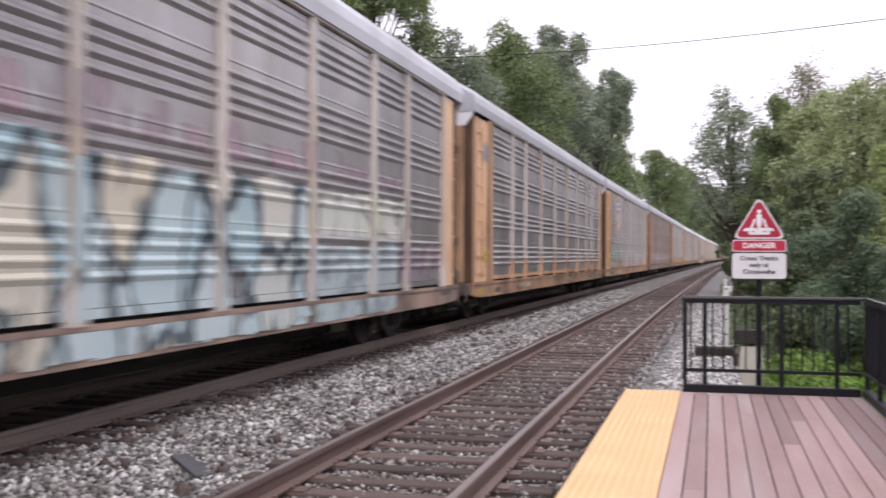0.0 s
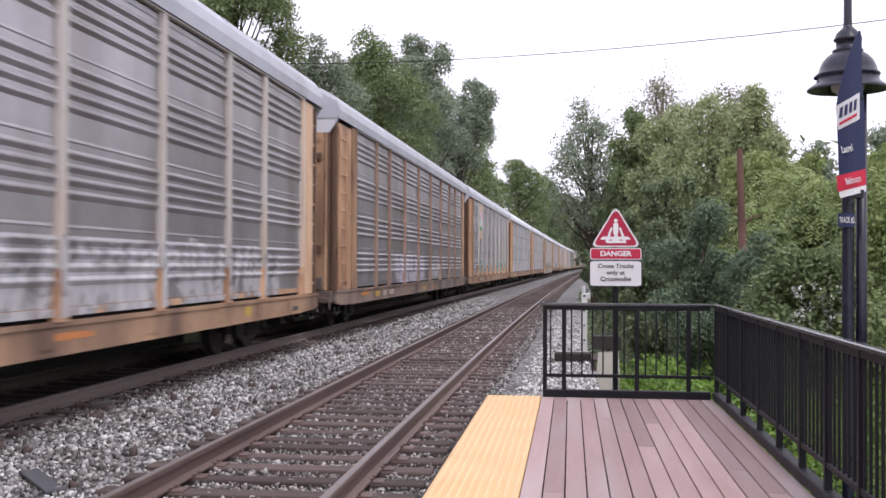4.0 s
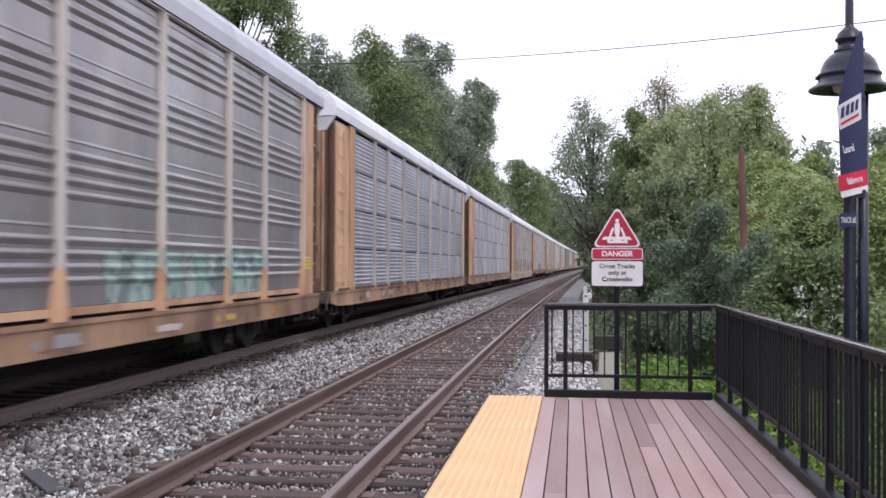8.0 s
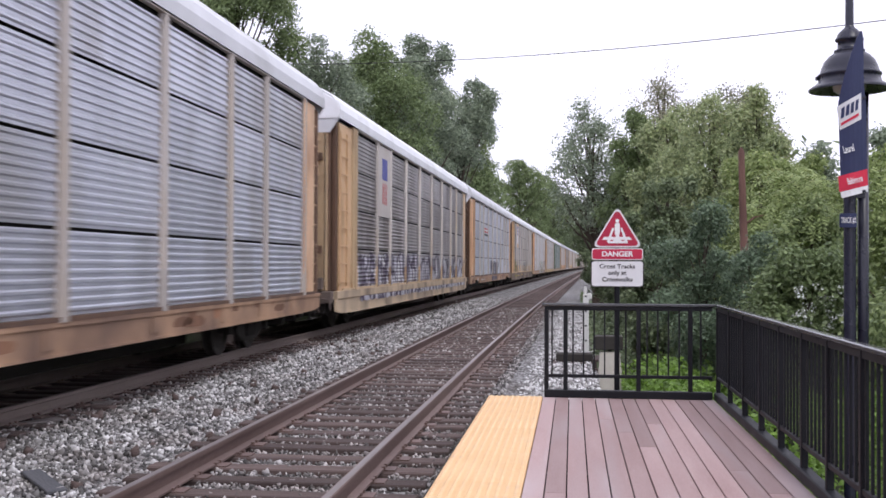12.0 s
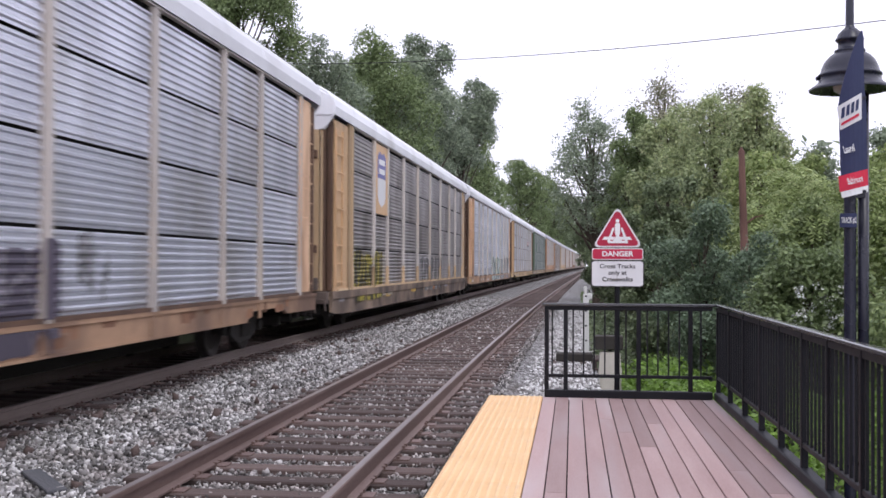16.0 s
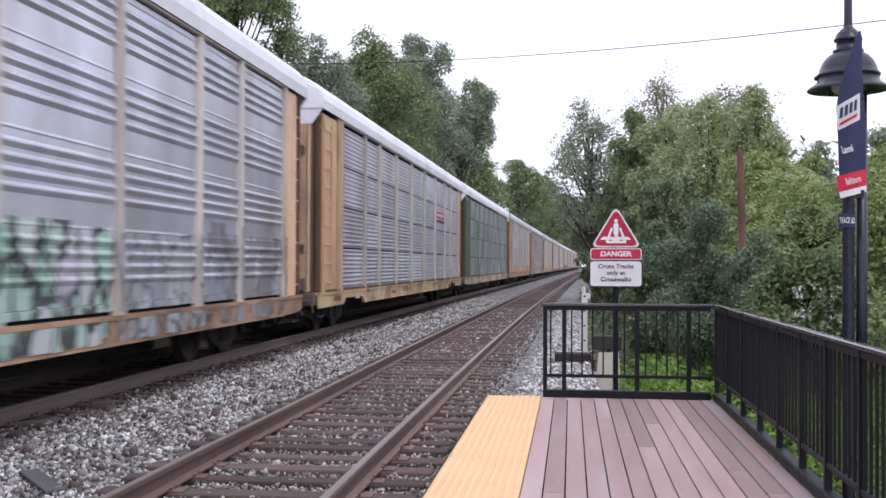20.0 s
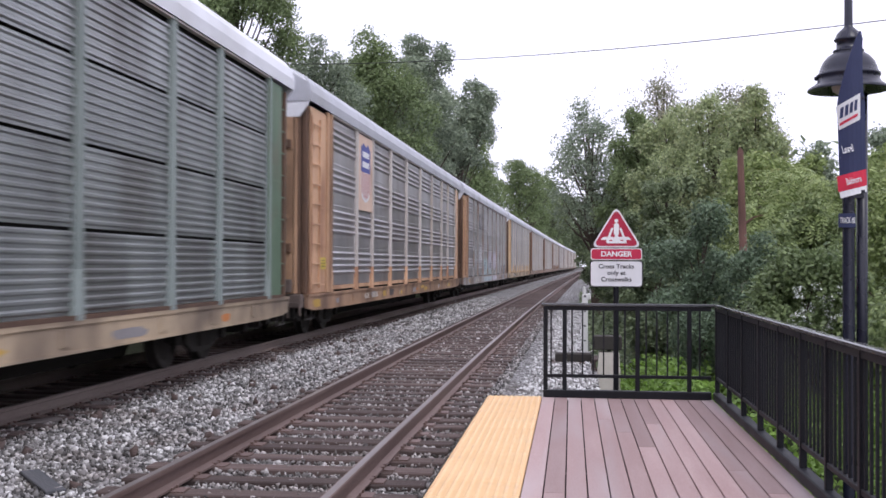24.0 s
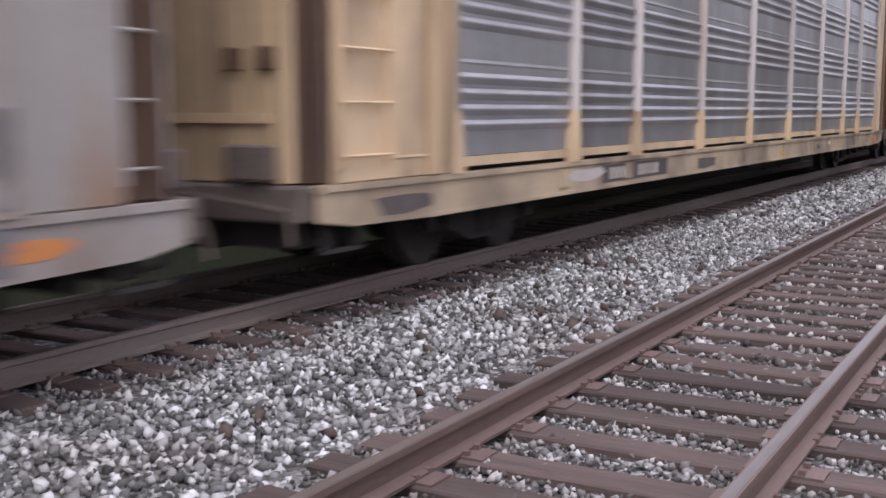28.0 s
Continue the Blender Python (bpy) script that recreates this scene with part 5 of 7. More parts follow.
def spray(car, kind, style, y0, y1, z0, z1, label):
    """A painted tag in upright strips that follow the ribs, posts, kick plate and sill, with rounded letter tops."""
    rnd = random.Random(int((y0 + 20) * 31 + (y1 + 20) * 7 + z1 * 13))
    step = 0.17
    tall = min(0.45, 0.3 * (z1 - max(z0, 1.1)))
    edges, y = [], y0
    while y < y1:
        w = min(rnd.uniform(0.75, 1.5), y1 - y + 0.01)
        edges.append((y, w, rnd.uniform(0, tall), rnd.uniform(0.2, 0.7)))
        y += w

    def top(q):
        for a, w, drop, rnd_ in edges:
            if a <= q <= a + w:
                s = abs(2 * (q - a) / w - 1)
                return z1 - drop * 0.6 - rnd_ * tall * s ** 3
        return z0

    def bottom(q):
        e = min(q - y0, y1 - q)
        return z0 + max(0.0, 0.25 - e) * 1.6

    def strip(bm, u0, u1, pts):
        for (oa, za), (ob_, zb) in zip(pts, pts[1:]):
            bm.faces.new([bm.verts.new(c) for c in ((SIDE + oa, u0, za), (SIDE + oa, u1, za), (SIDE + ob_, u1, zb), (SIDE + ob_, u0, zb))])

    profiles = [ribs(kind, r0, r1) for r0, r1 in PANEL_ROWS[kind]]
    if kind == "A":
        profiles.append([(0.03, 1.035), (0.03, 1.125)])
    for a, b in zip(BAY_Y, BAY_Y[1:]):
        u, end = max(a + 0.09, y0), min(b - 0.09, y1)
        if end - u < 0.05:
            continue
        bm = bmesh.new()
        while u < end - 0.01:
            v = min(u + step, end)
            lo, hi = bottom((u + v) / 2), top((u + v) / 2)
            for prof in profiles:
                pts = [(o + 0.005, z) for o, z in prof if lo <= z <= hi]
                if len(pts) > 1:
                    strip(bm, u, v, pts)
            u = v
        part("graffiti", bm, SPRAY[style], car, label)
    for y in BAY_Y:
        if y0 < y < y1 and top(y) > 1.2:
            bm = bmesh.new()
            w = 0.08 if kind == "A" else 0.1
            strip(bm, y - w, y + w, [(0.0815, max(bottom(y), 1.02)), (0.0815, top(y))])
            part("graffiti", bm, SPRAY[style], car, label)
    if z0 < 0.9:
        bm = bmesh.new()
        u = y0
        while u < y1 - 0.01:
            v = min(u + step, y1)
            lo = max(0.655, bottom((u + v) / 2) + rnd.uniform(-0.02, 0.03))
            if lo < 0.9:
                strip(bm, u, v, [(0.052, lo), (0.052, 0.925)])
            u = v
        part("graffiti", bm, SPRAY[style], car, label)


PANEL_ROWS = {"A": [(1.13, EAVE - 0.09)], "B": [(1.04 + 0.972 * k, 1.04 + 0.972 * k + 0.932) for k in range(4)]}


def build_car(kind, metal, paint, posts, label, end_paint=None, emblem=None, tags=(), placards=(), rear_paint=None):
    car = thing("autorack_car", pose(-TRACK_GAP, 0, 0), label, "train car", "freight train")
    g, pnt = GALV[metal], PAINT[paint]
    painted_foot = kind == "A" and metal == "grey" and paint in ("worn", "tan")
    ep = PAINT[end_paint or paint]
    dp = DOORS[end_paint or paint]
    er, dr = PAINT[rear_paint or end_paint or paint], DOORS[rear_paint or end_paint or paint]
    put("frame", shared("frame", frame_shape), M_UNDER, car, label="black steel underframe with an added box that blocks the view")
    put("side_sill", shared("side_sill_arched", sill_arched_shape) if emblem and emblem.startswith("red_plate") else shared("side_sill_deep", sill_deep_shape) if kind == "B" and metal == "tan" else shared("side_sill", sill_shape), SILL[paint], car, label="painted side sill with dents and stains")
    put("far_wall", shared("far_wall", far_wall_shape), g, car)
    put("inner_wall", shared("inner_wall", gap_sheet_shape), M_GAPSHADE, car, label="near-black sheet standing in for shade behind the panel gaps")
    roof = M_ROOFDULL if kind == "A" and metal == "grey" else M_ROOF
    put("roof", shared("roof", roof_shape), roof, car, label="pale galvanised roof")
    put("coupler", shared("coupler", coupler_shape), M_UNDER, car)
    for i, (a, b) in enumerate(zip(BAY_Y, BAY_Y[1:])):
        put("roof_seam", shared("roof_seam", seam_shape), roof, car, (0, a, 0))
        w = round(b - a, 2)
        for j, (z0, z1) in enumerate(PANEL_ROWS[kind]):
            me = shared(("side_panel", kind, w, j), lambda bm, w=w, z0=z0, z1=z1: ribbed(bm, kind, 0.085, w - 0.085, z0, z1))
            put("side_panel", me, g, car, (0, a, 0))
        if kind == "A":
            me = shared(("kick_plate", w), lambda bm, w=w: box(bm, SIDE - 0.02, SIDE + 0.028, 0.1, w - 0.1, 1.035, 1.125))
            put("kick_plate", me, pnt if painted_foot else g, car, (0, a, 0), "flat strip under the panel")
    if kind == "B":
        # On all but tan cars the strip is dark, standing in for a shaded gap.
        put("rocker_strip", shared("rocker_strip", lambda bm: box(bm, SIDE - 0.03, SIDE + 0.06, -13.0, 13.0, 0.985, 1.038)), M_CORNER if metal != "tan" else pnt, car, label="strip along the foot of the panels")
    for y in BAY_Y:
        pst = put("post", shared(("post", kind), lambda bm: post_shape(bm, kind)), posts, car, (0, y, 0))
        put("post_foot", shared(("post_foot", kind), lambda bm: post_foot_shape(bm, kind)), pnt if painted_foot or metal == "tan" else posts, pst, label="flared foot of the post")
    me = shared("eave_strip", lambda bm: box(bm, SIDE - 0.02, SIDE + 0.07, -11.5, 12.1, EAVE - 0.06, EAVE - 0.035))
    put("eave_strip", me, M_POST, car)
    put("end_plate", shared("end_plate", end_plate_shape), ep, car, label="painted corner sheet")
    put("end_plate", shared("rear_plate", rear_plate_shape), er, car, label="painted corner sheet")
    for a, b, z in LAP_SEAMS:
        me = shared(("lap_seam", a, z), lambda bm, a=a, b=b, z=z: box(bm, SIDE - 0.02, SIDE + 0.04, a, b, z, z + 0.02))
        put("lap_seam", me, ep if a < 0 else er, car)
    put("corner_fold", shared("corner_fold", lambda bm: box(bm, SIDE - 0.02, SIDE + 0.04, -13.36, -13.28, 0.99, EAVE - 0.2)), ep, car, label="folded edge of the corner sheet")
    for d, a, b in EDGE_POSTS:
        me = shared(("edge_post", a), lambda bm, d=d, a=a, b=b: box(bm, SIDE - 0.02, SIDE + d, a, b, 0.99, EAVE - 0.04, bevel=0.01))
        put("edge_post", me, dp if a < 0 else er, car, label="folded post beside the panels")
    # The posts' dark brown stands in for the shade of the corner recess.
    for c, d, a, b in END_POSTS:
        me = shared(("end_post", a), lambda bm, c=c, d=d, a=a, b=b: box(bm, SIDE + c, SIDE + d, a, b, 0.99, EAVE - 0.1, bevel=0.02))
        put("end_post", me, M_CORNER, car, label="corner post coloured dark brown for the shade of its recess")
    put("ladder", shared("ladder", ladder_shape), ep, car, label="painted corner ladder")
    put("ladder", shared("rear_ladder", rear_ladder_shape), er, car, label="painted corner ladder")
    put("end_cap", shared("end_cap", end_cap_shape), M_ROOF, car, label="pale sheet closing the roof arch")
    put("end_cap", flip("end_cap_rear", end_cap_shape), M_ROOF, car, label="pale sheet closing the roof arch")
    for x, z in ((0.86, 1.95), (0.86, 4.1), (1.18, 1.95), (1.18, 4.1)):
        put("latch", shared("latch", hinge_shape), M_CORNER, car, (x, 0, z), "dark latch bracket on the door")
        put("latch", flip("latch_rear", hinge_shape), M_CORNER, car, (x, 0, z), "dark latch bracket on the door")
    for k in range(10):
        put("door_leaf", shared(("door_leaf", k), lambda bm, k=k: door_leaf(bm, k)), dp, car)
        put("door_leaf", flip(("door_leaf_rear", k), lambda bm, k=k: door_leaf(bm, k)), dr, car)
    put("end_sill", shared("end_sill", end_sill_shape), M_ENDSILL, car, label="dark end sill with lifting bar")
    put("end_sill", flip("end_sill_rear", end_sill_shape), M_ENDSILL, car, label="dark end sill with lifting bar")
    put("stirrup", shared("stirrup", stirrup_shape), M_UNDER, car)
    put("stirrup", flip("stirrup_rear", stirrup_shape), M_UNDER, car)
    put("brake_rigging", shared("brake_rigging", rigging_shape), M_UNDER, car, label="dark draft sill and brake gear")
    put("brake_rigging", flip("brake_rigging_rear", rigging_shape), M_UNDER, car, label="dark draft sill and brake gear")
    put("hose", shared("hose", hose_shape), M_UNDER, car, label="black rubber brake hose")
    put("hose", flip("hose_rear", hose_shape), M_UNDER, car, label="black rubber brake hose")
    put("brake_wheel", flip("brake_wheel", brake_wheel_shape), M_UNDER, car, label="hand brake wheel with its gear box")
    rnd = random.Random(len(TRAIN) * 7 + 3)
    for k in range(7):
        bm = bmesh.new()
        patch(bm, rnd, -12.8 + 25.6 * (k + rnd.random()) / 7, rnd.uniform(0.25, 1.3), rnd.uniform(0.1, 0.2))
        part("paint_patch", bm, rnd.choice([PATCH[1], PATCH[1], PATCH[6], PATCH[6]] if kind == "B" and metal == "bright" else PATCH[:6]), car, "worn patch of paint on the sill")
    if kind == "B" and metal == "bright":
        # rust runs down from the sill's upper edge, and a pale stencilled panel near its leading corner
        for k in range(12):
            y, w = rnd.uniform(-9.0, 12.0), rnd.uniform(0.1, 0.5)
            bm = bmesh.new()
            h = rnd.uniform(0.05, 0.2)
            vs = [bm.verts.new((SIDE + 0.0328, y + w * u, 0.925 - h * v)) for u, v in ((0, 0), (1, 0), (0.93, 0.7), (0.7, 1), (0.4, 0.82), (0.12, 0.95))]
            bm.faces.new(vs)
            part("rust_run", bm, PATCH[1 if k % 2 else 6], car, "rust run on the sill")
        bm = bmesh.new()
        box(bm, SIDE + 0.0305, SIDE + 0.0345, -9.85, -9.35, 0.74, 0.9)
        part("stencil_plate", bm, M_STENCIL, car, "pale stencilled panel")
    elif paint in ("orange", "worn"):
        bm = bmesh.new()
        patch(bm, rnd, -12.75, 0.75, 0.19)
        part("paint_patch", bm, PATCH[2], car, "yellow block at the corner of the sill")
    for z in (1.5, 2.6, 3.7, 4.5):
        put("door_bar", shared("door_bar", door_bar_shape), dp, car, (0, 0, z))
    for y in (-10.0, 10.0):
        tk = put("truck", shared("truck", truck_frame_shape), M_UNDER, car, (0, y, 0), "dark cast truck")
        for o in (-0.86, 0.86):
            put("wheelset", shared("wheelset", wheel_shape), M_WHEEL, tk, (0, o, 0))
    # stencilled marks on the sill and a placard, as plain bars
    yy = BAY_Y[2] - 0.9
    for k in range(9):
        if k != 4:
            me = shared("stencil_bar", lambda bm: box(bm, SIDE + 0.032, SIDE + 0.036, 0, 0.13, 0.72, 0.86))
            put("stencil_bar", me, M_STENCIL, car, (0, yy + 0.2 * k, 0), "worn white stencilled mark")
    if emblem == "shield" and not tags:
        # yellow blocks and small marks along the sill
        for y, w, h, q in ((-4.9, 0.5, 0.2, 2), (-2.2, 0.7, 0.13, 2), (3.2, 0.9, 0.14, 2), (-3.9, 1.3, 0.2, 3), (6.9, 0.8, 0.14, 3), (9.4, 0.4, 0.16, 3), (1.1, 0.6, 0.1, 4)):
            bm = bmesh.new()
            patch(bm, rnd, y, w, h)
            part("paint_patch", bm, PATCH[q], car, "painted block on the sill")
        me = shared("stencil_bar_small", lambda bm: box(bm, SIDE + 0.0345, SIDE + 0.036, 0, 0.1, 0.74, 0.84))
        for y in (6.55, 6.75, 6.95, 7.15, 9.3, 9.5):
            put("stencil_bar", me, M_STENCIL, car, (0, y, 0), "worn white stencilled mark")
    if kind == "A" and paint == "tan":
        me = shared("stencil_plate", lambda bm: box(bm, SIDE + 0.0305, SIDE + 0.0318, -7.9, -5.5, 0.68, 0.90))
        put("stencil_plate", me, PATCH[3], car, label="dark panel behind the stencilled marks")
    if rear_paint:
        bm = bmesh.new()
        patch(bm, rnd, 12.0, 1.3, 0.15)
        part("paint_patch", bm, PATCH[4], car, "orange rust-coloured patch at the corner of the sill")
    for o in placards:
        bm = bmesh.new()
        box(bm, SIDE + 0.037, SIDE + 0.045, o - 0.24, o + 0.24, 1.5, 1.76)
        pl = part("placard", bm, M_PLAC, car, "small yellow placard")
        bm = bmesh.new()
        for z in (1.56, 1.63, 1.69):
            box(bm, SIDE + 0.0455, SIDE + 0.048, o - 0.19, o + 0.19, z, z + 0.012)
        part("placard_bars", bm, M_SIGNK, pl)
    if label.startswith("grey ribbed autorack car with orange ends"):
        bm = bmesh.new()
        cyl(bm, (SIDE + 0.034, -12.24, 4.15), (SIDE + 0.042, -12.24, 4.15), 0.26, seg=24)
        rd = part("roundel", bm, M_STENCIL, car, "white and blue roundel")
        bm = bmesh.new()
        cyl(bm, (SIDE + 0.042, -12.24, 4.15), (SIDE + 0.046, -12.24, 4.15), 0.2, seg=24)
        part("roundel_disc", bm, M_FADEBLUE, rd)
    if emblem:
        build_emblem(car, emblem)
    for t in tags:
        spray(car, kind, *t)
    return car


def build_emblem(car, e):
    y0, y1 = BAY_Y[1] + 0.14, BAY_Y[2] - 0.14
    ym = (y0 + y1) / 2
    if e in ("shield", "shield_white", "hill"):
        bm = bmesh.new()
        box(bm, SIDE + 0.03, SIDE + 0.05, y0 - 0.05, y1 + 0.05, 3.0, EAVE - 0.1)
        base = part("emblem_board", bm, PAINT["yellow"] if e == "shield_white" else M_BOARD, car, "painted board that carries an emblem")
        at = SIDE + 0.051
        if e != "hill":
            bm = bmesh.new()
            plate(bm, [(ym - 0.58, 4.0), (ym + 0.58, 4.0), (ym + 0.58, 4.62), (ym + 0.3, 4.74), (ym, 4.66), (ym - 0.3, 4.74), (ym - 0.58, 4.62)], "x", at, 0.004)
            part("emblem_crown", bm, M_VIOLET if e == "shield_white" else M_BLUE, base, "blue head of the shield")
            for z in (4.12, 4.38):
                bm = bmesh.new()
                box(bm, at + 0.005, at + 0.008, ym - 0.42, ym + 0.42, z, z + 0.15)
                part("emblem_bar", bm, M_SIGNW, base)
            bm = bmesh.new()
            plate(bm, [(ym - 0.58, 3.995), (ym - 0.58, 3.5), (ym - 0.42, 3.32), (ym, 3.2), (ym + 0.42, 3.32), (ym + 0.58, 3.5), (ym + 0.58, 3.995)], "x", at, 0.003)
            part("emblem_field", bm, M_SIGNW, base)
            if e == "shield":
                bm = bmesh.new()
                for k in range(5):
                    y = ym - 0.52 + 0.23 * k
                    lo = 3.24 + 0.5 * abs(y + 0.06 - ym) ** 1.6
                    box(bm, at + 0.004, at + 0.007, y, y + 0.125, lo + 0.05, 3.99)
                part("emblem_stripes", bm, M_STRIPE, base, "faded red stripes")
        else:
            bm = bmesh.new()
            plate(bm, [(ym - 0.6, 3.48), (ym + 0.62, 3.48), (ym + 0.62, 4.5), (ym - 0.6, 4.5)], "x", at, 0.003)
            part("emblem_field", bm, M_SIGNW, base, "white square of the emblem")
            bm = bmesh.new()
            plate(bm, [(ym - 0.42, 4.5), (ym + 0.62, 4.5), (ym + 0.62, 4.08), (ym + 0.3, 4.12), (ym - 0.05, 4.3)], "x", at + 0.0035, 0.003)
            part("emblem_sky", bm, M_PINK, base, "pink corner of the emblem")
            bm = bmesh.new()
            plate(bm, [(ym - 0.6, 3.48), (ym + 0.62, 3.48), (ym + 0.5, 3.6), (ym + 0.1, 3.78), (ym - 0.2, 4.0), (ym - 0.34, 4.3), (ym - 0.6, 4.5)], "x", at + 0.0035, 0.003)
            part("emblem_hill", bm, M_GREEN, base, "green hill of the emblem")
            for k in range(4):
                bm = bmesh.new()
                box(bm, at + 0.0066, at + 0.009, ym - 0.46 + 0.17 * k, ym - 0.38 + 0.17 * k, 3.72 - 0.02 * k, 3.98 - 0.04 * k)
                part("emblem_bar", bm, M_SIGNW, base)
    if e == "white_shield_low":
        bm = bmesh.new()
        box(bm, SIDE + 0.03, SIDE + 0.05, y0 - 0.05, y1 + 0.05, 2.95, EAVE - 0.1)
        base = part("emblem_board", bm, M_POST, car, "pale board that carries an emblem")
        bm = bmesh.new()
        box(bm, SIDE + 0.051, SIDE + 0.055, ym - 0.4, ym + 0.4, 4.0, 4.6)
        part("emblem_crown", bm, M_BLUE, base, "faded blue emblem")
        bm = bmesh.new()
        for k in range(4):
            box(bm, SIDE + 0.051, SIDE + 0.054, ym - 0.34 + 0.19 * k, ym - 0.26 + 0.19 * k, 3.3, 3.9)
        part("emblem_stripes", bm, M_RED, base)
    if e in ("red_plate", "red_plate_far"):
        k = 2 if e == "red_plate" else 6
        a, b = BAY_Y[k] + 0.13, BAY_Y[k + 1] - 0.13
        bm = bmesh.new()
        box(bm, SIDE + 0.028, SIDE + 0.04, a, b, 2.97, 3.85)
        base = part("sign_plate", bm, GALV["bright"], car, "flat plate set in the ribbed side")
        bm = bmesh.new()
        box(bm, SIDE + 0.041, SIDE + 0.045, a + 0.1, b - 0.1, 3.42, 3.68)
        part("sign_stripe", bm, M_RED, base)
        bm = bmesh.new()
        for q in range(9):
            box(bm, SIDE + 0.0455, SIDE + 0.048, a + 0.25 + q * 0.24, a + 0.40 + q * 0.24, 3.49, 3.61)
        part("sign_bars", bm, M_SIGNW, base)
        bm = bmesh.new()
        box(bm, SIDE + 0.041, SIDE + 0.044, a + 0.1, b - 0.1, 3.24, 3.36)
        part("sign_line", bm, M_SIGNK, base)
    if e == "green_plate":
        bm = bmesh.new()
        box(bm, SIDE + 0.028, SIDE + 0.04, BAY_Y[1] + 0.13, BAY_Y[2] - 0.13, 2.97, 3.9)
        part("sign_plate", bm, M_PLATE, car, "plain green plate on the side")


TRAIN = []
